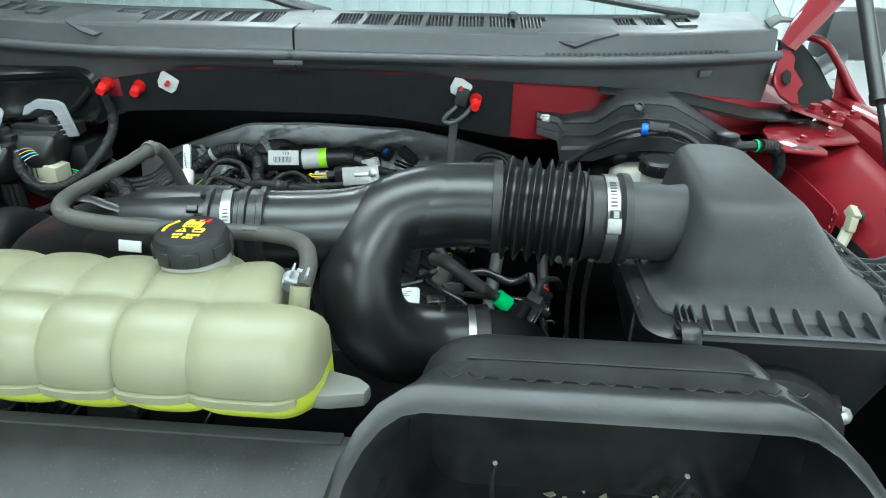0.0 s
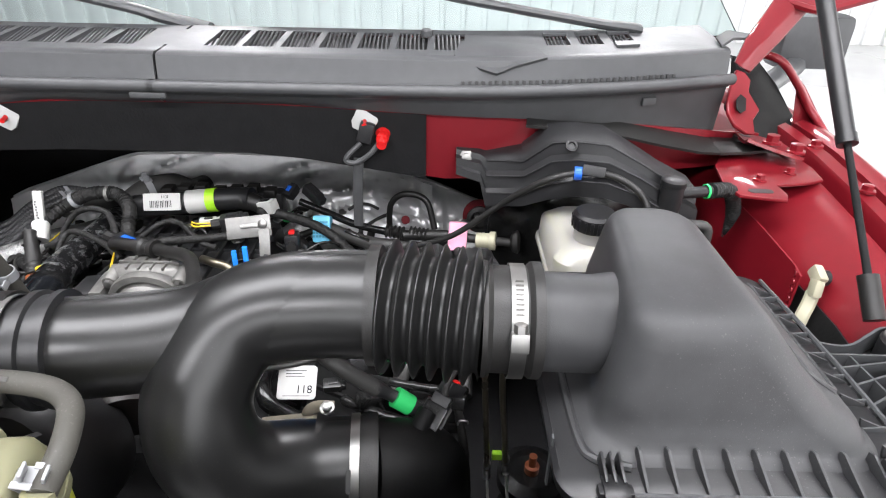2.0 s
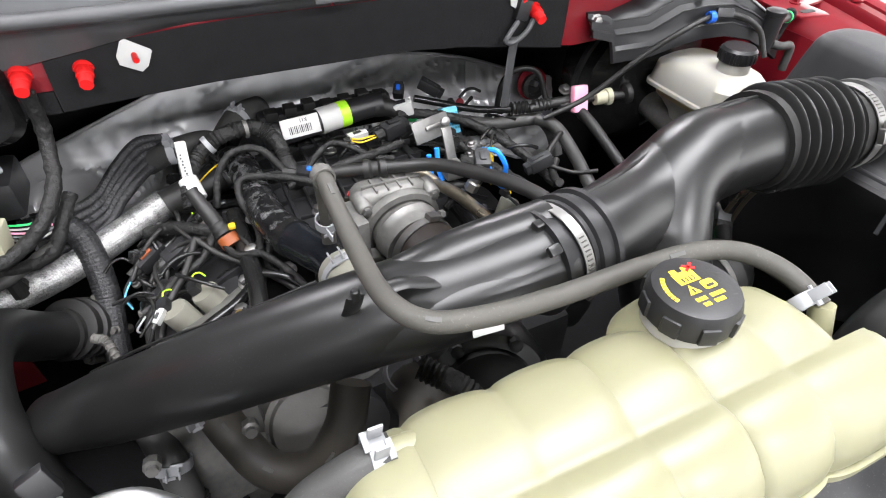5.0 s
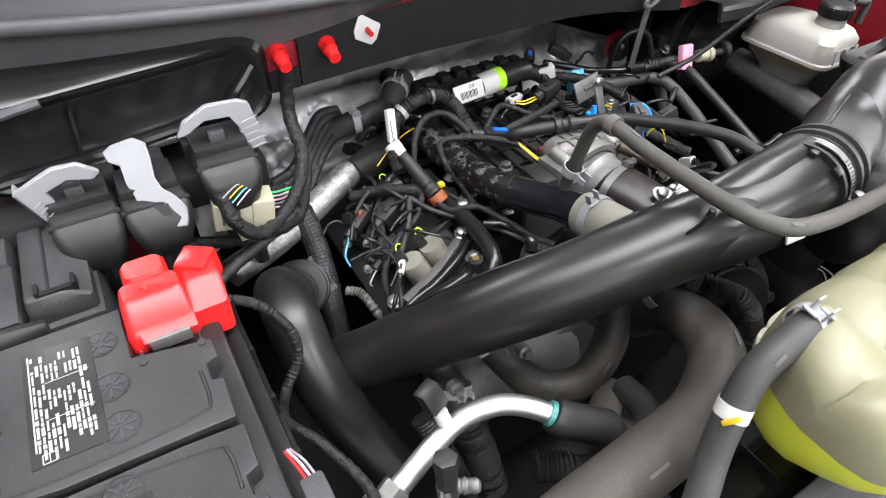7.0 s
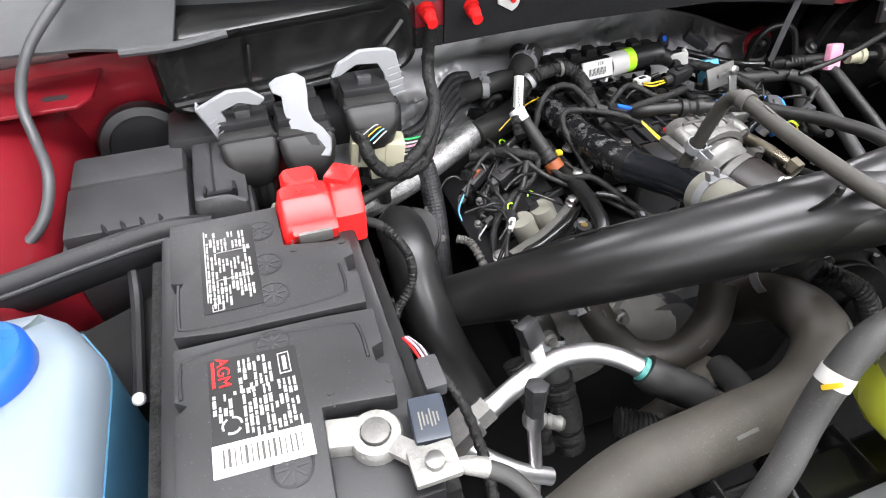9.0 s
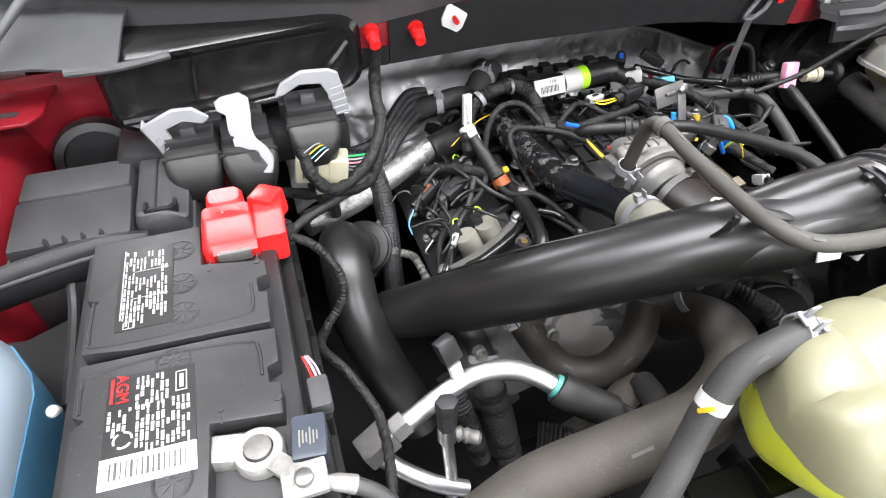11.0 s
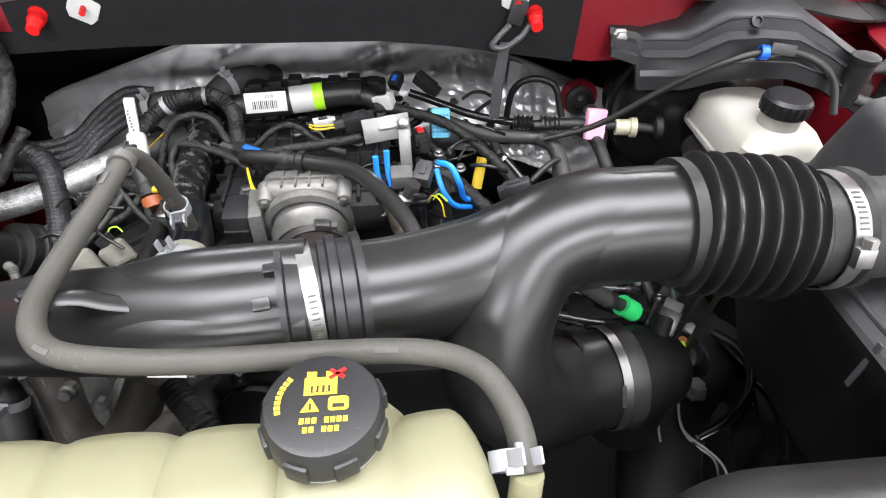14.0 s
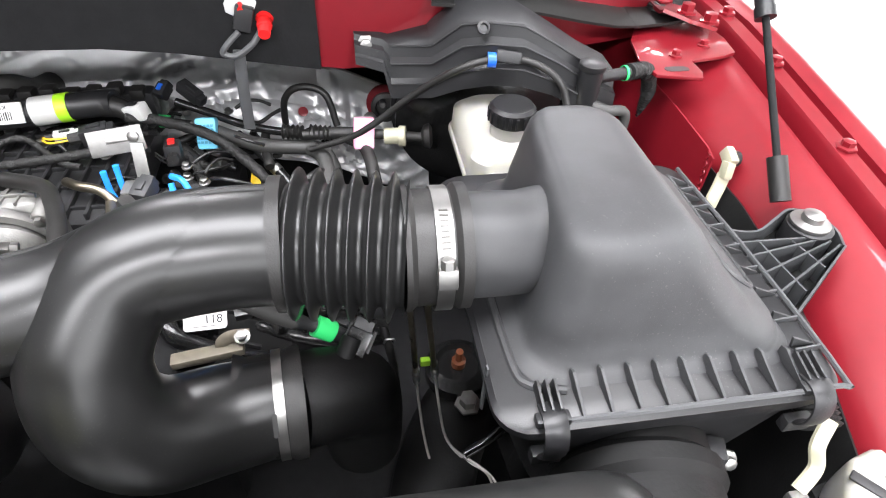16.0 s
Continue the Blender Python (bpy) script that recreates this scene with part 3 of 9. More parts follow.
part("edge_fold", tube([(x, foil_y(x) - 0.004, foil_top(x) + 0.001) for x in steps(-0.85, 0.185, 30)], 0.003, 6, 2), M_FOIL, shield)
part("seam_fold", sheet([[(x, foil_y(x) - 0.016 - 0.004 * j, foil_top(x) - 0.002 - 0.06 * j) for j in range(3)] for x in (-0.016, 0.008)], 0.002), M_FOIL, shield)
part("drain_hole", lathe([(0.009, 0), (0.009, 0.001), (0.0085, 0.0015)], aim((-0.045, 1.290, 0.912), (-0.050, 1.0, 1.03)), 20), M_RED, shield, "red paint showing through a round hole")
grommet = thing("firewall_grommet", "black rubber grommet round a red stud plate", "grommet", base=(0.10, 1.25, 0.93))
part("plate", lathe([(0.034, 0), (0.034, 0.004), (0.010, 0.006)], aim((0.105, 1.255, 0.943), (0.09, 1.0, 1.0)), 28), M_RED, grommet, "red painted plate")
part("ring", lathe([(0.026, 0.004), (0.026, 0.014), (0.018, 0.016), (0.016, 0.006)], aim((0.105, 1.253, 0.938), (0.09, 1.0, 0.995)), 28), M_RUB, grommet)
part("stud", lathe([(0.006, 0), (0.006, 0.022), (0.004, 0.024)], aim((0.100, 1.250, 0.948), (0.09, 1.0, 1.0)), 10), M_STEEL, grommet)

# ---- fenders and hood ----


def fender(side, label):
    """A fender with its inner apron, bolted flange and outer skin; side 1 is the driver's."""
    def sx(x):
        return x if side > 0 else 2 * MID - x - 0.09
    ys = [1.46, 1.30, 1.19, 1.09, 0.99, 0.89, 0.79, 0.69, 0.59, 0.49, 0.39, 0.22]
    xi = [0.47, 0.47, 0.47, 0.47, 0.475, 0.485, 0.50, 0.50, 0.485, 0.46, 0.44, 0.42]
    zc = [1.160, 1.158, 1.156, 1.150, 1.137, 1.121, 1.105, 1.089, 1.072, 1.055, 1.035, 1.0]
    t = thing("fender", label, "fender", base=(sx(0.6), 0.7, 0.45), group="fenders")

    def skin(name, prof, material=M_RED, label=""):
        part(name, sheet([[(sx(p), y, q) for p, q in prof(a, z)] for y, a, z in zip(ys, xi, zc)], 0.003), material, t, label)
    skin("apron", lambda a, z: ((a - 0.025, 0.40), (a - 0.02, 0.80), (a - 0.01, 0.95), (a, z - 0.10), (a + 0.012, z - 0.065), (a + 0.035, z - 0.045), (0.555, z - 0.022), (0.574, z - 0.014), (0.586, z - 0.017), (0.589, z - 0.07)))

    def shield(a, z):
        """The black wheel arch liner, standing up to the apron's lower edge ahead of the strut."""
        if z > 1.13 or side < 0:
            return (a - 0.034, 0.42), (a - 0.030, 0.80), (a - 0.022, 0.90), (a - 0.020, 0.915), (a - 0.018, 0.93)
        return (a - 0.034, 0.42), (a - 0.030, 0.80), (a - 0.016, 0.94), (a - 0.006, z - 0.10), (a + 0.006, z - 0.067)
    skin("splash_shield", shield, M_TURBO, "black splash shield")
    if side > 0:
        part("seam_patch", sheet([[(0.4705, 1.02, 1.095), (0.462, 1.02, 1.03), (0.456, 1.02, 0.96)], [(0.4735, 0.94, 1.092), (0.465, 0.94, 1.03), (0.459, 0.94, 0.96)], [(0.481, 0.86, 1.080), (0.475, 0.86, 1.03), (0.471, 0.855, 0.99)], [(0.4835, 0.845, 1.072), (0.4775, 0.838, 1.03), (0.4735, 0.832, 1.01)]], 0.003), M_RED, t)
        for k in range(6):
            part("weld_spot", lathe([(0.005, 0), (0.004, 0.0012), (0.0015, 0.0006)], aim((0.4785 - 0.0012 * k, 0.853 - 0.003 * k, 1.072 - 0.011 * k), (0.2, 0.86, 1.10)), 12), M_RED, t)
    skin("flange", lambda a, z: ((0.6035, z - 0.055), (0.605, z - 0.012), (0.609, z - 0.006), (0.632, z - 0.006), (0.638, z - 0.022)))
    skin("outer_skin", lambda a, z: ((0.642, z - 0.03), (0.646, z - 0.006), (0.660, z), (0.680, z - 0.004), (0.705, z - 0.03), (0.735, z - 0.12), (0.75, 0.85), (0.75, 0.40)))
    for y, z in ((1.12, 1.146), (0.98, 1.130), (0.81, 1.102), (0.62, 1.072), (0.45, 1.044)):
        part("bolt", lathe([(0.013, 0), (0.013, 0.003), (0.008, 0.004), (0.008, 0.010), (0.005, 0.011)], pose(sx(0.624), y, z), 6), M_RED, t)
    return t


fr = fender(1, "glossy red metallic fender with bolted inner flange")
fl = fender(-1, "glossy red fender beside the battery")
part("bracket_plate", prism([(0.428, 0.985), (0.436, 0.952), (0.494, 0.938), (0.502, 0.955), (0.504, 0.990), (0.555, 1.000), (0.582, 1.012), (0.592, 1.06), (0.588, 1.16), (0.50, 1.16), (0.445, 1.06)], 1.1285, 1.1335, 0.0015), M_RED, fr)
# uncut hole: a black patch gives its shade
part("slot_hole", prism(rrect(0.470, 0.965, 0.017, 0.0065, 0.006), 1.1333, 1.1342, 0), M_INK, fr, "oval hole with its shade painted black")
for q in ((0.487, 1.005), (0.545, 1.035)):
    part("bolt", lathe([(0.010, 0), (0.010, 0.002), (0.006, 0.003), (0.006, 0.008), (0.004, 0.009)], pose(*q, 1.1337), 6), M_RED, fr)
part("ledge", prism([(-1.30, 1.02), (-1.15, 1.025), (-1.135, 1.045), (-1.128, 1.15), (-1.14, 1.25), (-1.30, 1.25)], 1.128, 1.133, 0.002), M_RED, fl)
# black patch for the shade in the ledge's hole
part("ledge_hole", prism(rrect(-1.175, 1.05, 0.014, 0.006, 0.006), 1.1325, 1.1338, 0), M_INK, fl, "oval hole with its shade painted black")
part("side_bulkhead", sheet([[(-1.34, 1.10, 1.15), (-1.34, 1.12, 0.60)], [(-1.15, 1.12, 1.15), (-1.15, 1.14, 0.60)], [(-0.92, 1.15, 1.14), (-0.92, 1.17, 0.60)]], 0.004), M_RED, fl)
thing("blower_cap", "round black plastic cap on the inner wing", "cap", bm=lathe([(0.058, 0), (0.060, 0.01), (0.056, 0.02), (0.045, 0.022), (0.044, 0.014), (0.02, 0.014)], aim((-1.108, 1.10, 1.03), (-1.10, 0.9, 1.06)), 36), material=M_BLACK)
hood = thing("hood", "open red hood raised above the bay", "hood", base=(MID, 1.22, 1.44))
part("hood_skin", sheet([[(x, 1.31 - 0.36 * v, 1.60 + 1.05 * v) for x in (-1.30, -0.7, MID, 0.1, 0.66)] for v in (0, 0.5, 1)], 0.03), M_RED, hood)
part("hood_liner", sheet([[(x, 1.275 - 0.36 * v, 1.60 + 1.05 * v) for x in (-1.25, MID, 0.60)] for v in (0.02, 0.5, 0.98)], 0.012), M_LINER, hood, "grey fibre hood liner")
part("hinge_arm", sheet([[(0.489, 1.178, 1.262), (0.500, 1.172, 1.254), (0.512, 1.176, 1.250)], [(0.501, 1.186, 1.297), (0.518, 1.180, 1.284), (0.534, 1.184, 1.274)], [(0.522, 1.196, 1.328), (0.540, 1.188, 1.311), (0.556, 1.192, 1.298)], [(0.545, 1.210, 1.362), (0.566, 1.200, 1.345), (0.585, 1.206, 1.330)], [(0.575, 1.235, 1.43), (0.61, 1.225, 1.41), (0.64, 1.23, 1.39)]], 0.006), M_RED, hood)
part("hinge_flange", tube([(0.512, 1.176, 1.250), (0.534, 1.184, 1.274), (0.556, 1.192, 1.298), (0.585, 1.206, 1.330), (0.64, 1.23, 1.39)], 0.0055, 8, 5), M_RED, hood)
HINGE = [(0.491, 1.166, 1.254), (0.506, 1.169, 1.249), (0.516, 1.162, 1.238), (0.509, 1.145, 1.224), (0.525, 1.128, 1.200), (0.509, 1.109, 1.190), (0.509, 1.092, 1.173), (0.492, 1.086, 1.176), (0.473, 1.088, 1.187), (0.463, 1.100, 1.203), (0.466, 1.118, 1.220), (0.475, 1.138, 1.234)]
part("hinge_base", cut_plate(HINGE, 0.006, 0.0015), M_RED, hood)
# the hinge is not pierced: this black plate is the hole's shade
part("hinge_hole", cut_plate([(x - 0.002, y - 0.0065, z + 0.004) for x, y, z in ((0.479, 1.121, 1.216), (0.489, 1.132, 1.221), (0.498, 1.129, 1.215), (0.494, 1.114, 1.201), (0.483, 1.105, 1.199), (0.477, 1.109, 1.205))], 0.001, 0), M_TURBO, hood, "hinge hole with its shade painted black")
part("hinge_foot", sheet([[(0.497, 1.085, 1.168), (0.500, 1.10, 1.160), (0.505, 1.15, 1.158)], [(0.535, 1.066, 1.158), (0.54, 1.09, 1.155), (0.545, 1.15, 1.152)], [(0.572, 1.055, 1.150), (0.575, 1.08, 1.148), (0.580, 1.14, 1.146)]], 0.005), M_RED, hood)
part("hood_corner", sheet([[(0.555, 1.21, 1.352), (0.60, 1.19, 1.342), (0.645, 1.19, 1.352), (0.72, 1.20, 1.372)], [(0.56, 1.225, 1.42), (0.62, 1.205, 1.40), (0.66, 1.20, 1.40), (0.73, 1.21, 1.42)], [(0.57, 1.28, 1.62), (0.64, 1.26, 1.62), (0.68, 1.26, 1.62), (0.74, 1.27, 1.62)]], 0.010), M_RED, hood)
part("corner_bead", tube([(0.555, 1.205, 1.350), (0.60, 1.185, 1.340), (0.645, 1.185, 1.350), (0.72, 1.195, 1.370)], 0.007, 8, 6), M_RED, hood)
pillar = thing("fender_corner", "red fender rear corner with shade-black hinge pocket", "body corner", base=(0.66, 1.35, 1.1))
RIM = [V(0.545, 1.258, 1.264), V(0.580, 1.216, 1.260), V(0.622, 1.218, 1.222), V(0.658, 1.222, 1.180), V(0.683, 1.190, 1.140), V(0.664, 1.150, 1.124)]
# a set-back black plate carries the pocket's shade in its colour
part("pocket", cut_plate([q + V(-0.008, 0.045, -0.014) for q in RIM] + [V(0.60, 1.135, 1.130), V(0.55, 1.16, 1.146), V(0.515, 1.21, 1.195), V(0.520, 1.25, 1.255)], 0.004, 0), M_TURBO, pillar, "hinge pocket plate coloured black for shade")
part("edge", tube(RIM, 0.0065, 10, 6), M_RED, pillar)
part("rear_skin", sheet([[q, q + V(0.018, 0.004, -0.006), q + V(0.050, 0.016, -0.040), q + V(0.075, 0.02, -0.16)] for q in RIM[1:]], 0.004), M_RED, pillar)
for q in ((0.536, 1.089, 1.1605), (0.566, 1.072, 1.1525)):
    part("bolt", lathe([(0.015, 0), (0.015, 0.003), (0.010, 0.004), (0.010, 0.013), (0.007, 0.014)], pose(*q), 6), M_RED, pillar)
part("mirror_housing", box((0.93, 1.75, 1.205), (0.17, 0.09, 0.13), 0.025), M_COWL, pillar, "grey door mirror")
part("mirror_arm", tube([(0.70, 1.50, 1.12), (0.78, 1.60, 1.13), (0.90, 1.72, 1.15)], 0.025, 10, 4), M_COWL, pillar)
felt = thing("fender_flap", "dark rubber flap along the cowl corner", "rubber flap", base=(0.4, 1.08, 1.15))
part("strip", sheet([[(0.15, 1.03, 1.199), (0.155, 1.05 + back(0.15), 1.203)], [(0.20, 1.034, 1.194), (0.20, 1.05 + back(0.2), 1.197)], [(0.27, 1.042, 1.184), (0.27, 1.05 + back(0.27), 1.190)], [(0.30, 1.044, 1.180), (0.30, 1.052 + back(0.3), 1.192)], [(0.36, 1.052, 1.166), (0.36, 1.055 + back(0.36), 1.180)], [(0.42, 1.064, 1.153), (0.41, 1.06 + back(0.4), 1.17)], [(0.465, 1.076, 1.1475), (0.47, 1.06 + back(0.47), 1.158)]], 0.004), M_RUB, felt)
part("foot", sheet([[(0.455, 1.072, 1.149), (0.455, 1.10, 1.152), (0.46, 1.16, 1.160)], [(0.50, 1.085, 1.1465), (0.50, 1.11, 1.148), (0.505, 1.165, 1.152)], [(0.545, 1.098, 1.1465), (0.548, 1.12, 1.147), (0.545, 1.165, 1.150)]], 0.004), M_RUB, felt)
part("stud_cap", lathe([(0.014, 0), (0.013, 0.006), (0.006, 0.008)], pose(0.512, 1.135, 1.150), 16), M_RUB, felt)
flap = thing("fender_flap", "grey rubber flap over the battery side corner", "rubber flap", base=(-1.1, 1.1, 1.17))
part("strip", sheet([[(-1.30, 1.06, 1.188), (-1.30, 1.20, 1.215), (-1.30, 1.35, 1.24)], [(-1.20, 1.055, 1.186), (-1.20, 1.18, 1.215), (-1.20, 1.33, 1.24)], [(-1.125, 1.050, 1.186), (-1.125, 1.16, 1.215), (-1.12, 1.30, 1.24)], [(-1.075, 1.022, 1.190), (-1.07, 1.10, 1.215), (-1.06, 1.22, 1.245)], [(-1.03, 1.018, 1.190), (-1.02, 1.08, 1.215), (-1.0, 1.18, 1.245)]], 0.004), M_SEAL, flap)
part("edge_roll", tube([(-1.085, 1.018, 1.189), (-1.03, 1.015, 1.1905), (-0.97, 1.020, 1.196)], 0.005, 8, 4), M_SEAL, flap)
wiper = thing("wiper", "black windscreen wiper lying on the cowl", "wiper", base=(0.1, 1.3, 1.33))
part("arm", tube([(0.345, 1.23, 1.300), (0.26, 1.215, 1.312), (0.10, 1.235, 1.333), (-0.05, 1.26, 1.352), (-0.3, 1.30, 1.375)], [0.016, 0.013, 0.012, 0.010, 0.009], 10, 5, flat=[(1, 0.6)] * 5), M_COWL, wiper, "grey wiper arm")
part("blade", tube([(0.02, 1.30, 1.362), (-0.20, 1.31, 1.366), (-0.42, 1.32, 1.368)], 0.009, 8, 5), M_BLACK, wiper)
wiper = thing("wiper", "black windscreen wiper lying on the cowl", "wiper", base=(-0.5, 1.3, 1.33))
part("arm", tube([(-0.345, 1.20, 1.292), (-0.42, 1.205, 1.308), (-0.47, 1.21, 1.320), (-0.60, 1.235, 1.340), (-0.9, 1.32, 1.375)], [0.017, 0.016, 0.014, 0.013, 0.012], 10, 5, flat=[(1, 0.6)] * 5), M_COWL, wiper, "grey wiper arm")
part("blade", tube([(-0.50, 1.27, 1.345), (-0.75, 1.29, 1.350), (-1.05, 1.33, 1.355)], 0.009, 8, 5), M_BLACK, wiper)
strut = thing("hood_strut", "black gas strut with rubber boot on fender", "gas strut", base=(0.514, 0.77, 1.089))
sb, st = V(0.514, 0.768, 1.090), V(0.522, 1.215, 1.545)
part("cylinder", tube([sb.lerp(st, 0.30), sb.lerp(st, 1.0)], 0.0105, 14, 2), M_BLACK, strut)
part("rod", tube([sb, sb.lerp(st, 0.31)], 0.0042, 10, 2), M_DARK, strut, "grey piston rod")
part("boot", tube([sb - (st - sb) * 0.035, sb.lerp(st, 0.045)], 0.011, 12, 2), M_RUB, strut, "black rubber end boot")
part("collar", tube([sb.lerp(st, 0.295), sb.lerp(st, 0.315)], 0.0118, 14, 2), M_BLACK, strut)

# ---- floor of the bay with shade in its colour, radiator panel ----
slab("bay_floor", (MID, 0.80, 0.50), (2.3, 1.5, 0.04), M_DARK, "frame and splash tray under the engine, darkened for shade", "underbody")
rad = thing("radiator_cover", "black plastic cover panel along the radiator", "radiator cover", base=(-0.5, 0.2, 0.9))
part("panel", sheet([[(x, 0.403, 1.0), (x, 0.405, 1.032), (x, 0.401, 1.036), (x, 0.385, 1.034), (x, 0.36, 1.018), (x, 0.30, 1.0), (x, 0.29, 0.992), (x, 0.24, 0.985), (x, 0.15, 0.96), (x, 0.10, 0.7)] for x in (-1.1, -0.8, -0.5, -0.3, -0.12)], 0.004), M_BOX, rad)
part("lip", box((-0.55, 0.398, 1.0365), (0.80, 0.012, 0.003), 0.001), M_COWL, rad)
part("panel", box((0.30, 0.19, 0.86), (0.75, 0.2, 0.3), 0.01), M_BOX, rad)

# ---- air intake: cleaner box, bellows, ducts ----


def hose_clamp(c, axis, r, width, screw, name="hose_clamp", label="bright steel worm hose clamp", slits=8):
    """A worm clamp with its screw housing towards the point screw."""
    t = thing(name, label, "hose clamp", base=c, group="hose clamps")
    part("band", band(c, axis, r, width), M_STEEL, t)
    ax = Vector(axis).normalized()
    d = Vector(screw) - Vector(c)
    d = (d - ax * d.dot(ax)).normalized()
    side = ax.cross(d)
    m = Matrix((ax, side, d)).transposed().to_4x4()
    m.translation = Vector(c) + d * (r + 0.004)
    part("housing", box((0, 0, 0), (width * 1.15, 0.017, 0.008), 0.002, None), M_STEEL, t).matrix_basis = m
    part("screw", lathe([(0.0055, 0), (0.0055, 0.007), (0.004, 0.008)], m @ pose(0, -0.009, 0.002, 90), 6), M_STEEL, t)
    for k in range(slits):
        a = 0.42 + 0.085 * k
        q = (d * math.cos(a) - side * math.sin(a))
        n = Matrix((ax, ax.cross(q), q)).transposed().to_4x4()
        n.translation = Vector(c) + q * (r + 0.0012)
        slit = box((0, 0, 0), (width * 0.5, 0.0013, 0.0012), 0)
        bmesh.ops.transform(slit, matrix=n, verts=slit.verts)
        part("slit", slit, M_BEIGED, t)
    return t


box_thing = thing("air_cleaner", "black plastic air cleaner box with ribbed rim", "air cleaner", base=(0.27, 0.66, 0.85))


def ring_z(x0, x1, y0, y1, z, rad, k=6):
    return [(x, y, z) for x, y in rrect((x0 + x1) / 2, (y0 + y1) / 2, (x1 - x0) / 2, (y1 - y0) / 2, rad, k)]


# same plastic as the cover, coloured blacker for the shade below the bellows
part("lower_housing", loft([ring_z(0.205, 0.375, 0.55, 0.79, 0.84, 0.05), ring_z(0.185, 0.385, 0.54, 0.80, 0.90, 0.05), ring_z(0.140, 0.40, 0.515, 0.81, 1.05, 0.035), ring_z(0.128, 0.408, 0.506, 0.815, 1.072, 0.03), ring_z(0.126, 0.41, 0.503, 0.818, 1.086, 0.028), ring_z(0.13, 0.406, 0.507, 0.814, 1.09, 0.028)]), M_BLACK, box_thing)
DOME = ((0.148, 0.390, 0.530, 0.802, 1.086, 0.034), (0.155, 0.385, 0.537, 0.800, 1.0925, 0.034), (0.160, 0.382, 0.542, 0.799, 1.0945, 0.034), (0.1615, 0.380, 0.5435, 0.798, 1.0955, 0.034), (0.164, 0.379, 0.546, 0.797, 1.0985, 0.034),
        (0.1655, 0.376, 0.548, 0.796, 1.104, 0.036), (0.1675, 0.366, 0.550, 0.795, 1.111, 0.036), (0.169, 0.354, 0.552, 0.793, 1.117, 0.034), (0.170, 0.346, 0.553, 0.792, 1.123, 0.032), (0.1725, 0.334, 0.556, 0.790, 1.135, 0.032), (0.176, 0.3175, 0.560, 0.786, 1.155, 0.032), (0.179, 0.3025, 0.564, 0.782, 1.173, 0.032), (0.181, 0.2935, 0.567, 0.779, 1.184, 0.032),
        (0.184, 0.2865, 0.571, 0.775, 1.191, 0.032), (0.189, 0.280, 0.577, 0.771, 1.1955, 0.030), (0.196, 0.273, 0.585, 0.764, 1.198, 0.028), (0.206, 0.263, 0.597, 0.754, 1.199, 0.025))
dome = loft([ring_z(*q, 8) for q in DOME])
for v in dome.verts:
    if v.co.z > 1.086 and v.co.x < 0.25:
        v.co.x += 0.020 * min(1.0, (v.co.z - 1.084) / 0.016) * max(0, min(1, (v.co.y - 0.60) / 0.16)) * (0.25 - v.co.x) / 0.07

part("cover", dome, M_BOX, box_thing)
part("foot_bead", tube([(0.150, 0.79, 1.0905), (0.1475, 0.66, 1.0905), (0.149, 0.562, 1.091), (0.158, 0.540, 1.0915), (0.184, 0.532, 1.092)], 0.0036, 8, 6), M_BOX, box_thing)
for k in range(9):
    x = 0.1905 + 0.0222 * k
    part("rib", prism([(0.507, 1.088), (0.545, 1.088), (0.545, 1.101), (0.540, 1.103), (0.509, 1.093)], -0.0012, 0.0012, 0.0004, Matrix(((0, 0, 1, x), (1, 0, 0, 0), (0, 1, 0, 0), (0, 0, 0, 1)))), M_BOX, box_thing)
for k in range(9):
    y = 0.55 + 0.028 * k
    part("rib", prism([(0.406, 1.088), (0.384, 1.088), (0.380, 1.103), (0.404, 1.092)], -0.0012, 0.0012, 0.0004, Matrix(((1, 0, 0, 0), (0, 0, -1, y), (0, 1, 0, 0), (0, 0, 0, 1)))), M_BOX, box_thing)
for x in (0.166, 0.377):
    o = part("latch", tube([(x, 0.520, 1.0965), (x, 0.507, 1.0985), (x, 0.497, 1.093), (x, 0.4925, 1.080), (x, 0.4945, 1.066), (x, 0.503, 1.055), (x, 0.510, 1.050)], 0.0095, 10, 6, flat=[(0.26, 1)] * 7, up=(1, 0, 0)), M_BLACK, box_thing, "curved black spring latch")
    part("hook", box((x, 0.509, 1.0935), (0.026, 0.010, 0.008), 0.002), M_BLACK, o)
    part("catch", box((x, 0.5045, 1.052), (0.024, 0.010, 0.014), 0.002), M_BLACK, o)
    for k in (-1, 0, 1):
        part("finger", box((x + 0.0065 * k, 0.524, 1.0985), (0.0022, 0.024, 0.012), 0.0006, pose(0, 0, 0, 12)), M_BLACK, o)
# grey line along the black rim paints the light on its top edge
part("lit_rim_edge", tube([(0.178, 0.5065, 1.093), (0.29, 0.507, 1.093), (0.392, 0.508, 1.093), (0.406, 0.520, 1.093), (0.409, 0.66, 1.093), (0.404, 0.80, 1.093)], 0.0024, 6, 5), M_COWL, box_thing)
for k in range(8):
    y = 0.545 + 0.031 * k
    # grey in place of black: lamp light on the rib tops
    part("rib", box((0.3945, y, 1.0915), (0.022, 0.0020, 0.007), 0.0006, pose(0, 0, 0, 0, -6, 0)), M_COWL, box_thing)


def slope_x(z):
    """Where the cover's outer slope stands at height z."""
    for p, q in zip(DOME, DOME[1:]):
        if p[4] <= z <= q[4]:
            return p[1] + (q[1] - p[1]) * (z - p[4]) / (q[4] - p[4])
    return DOME[-1][1]


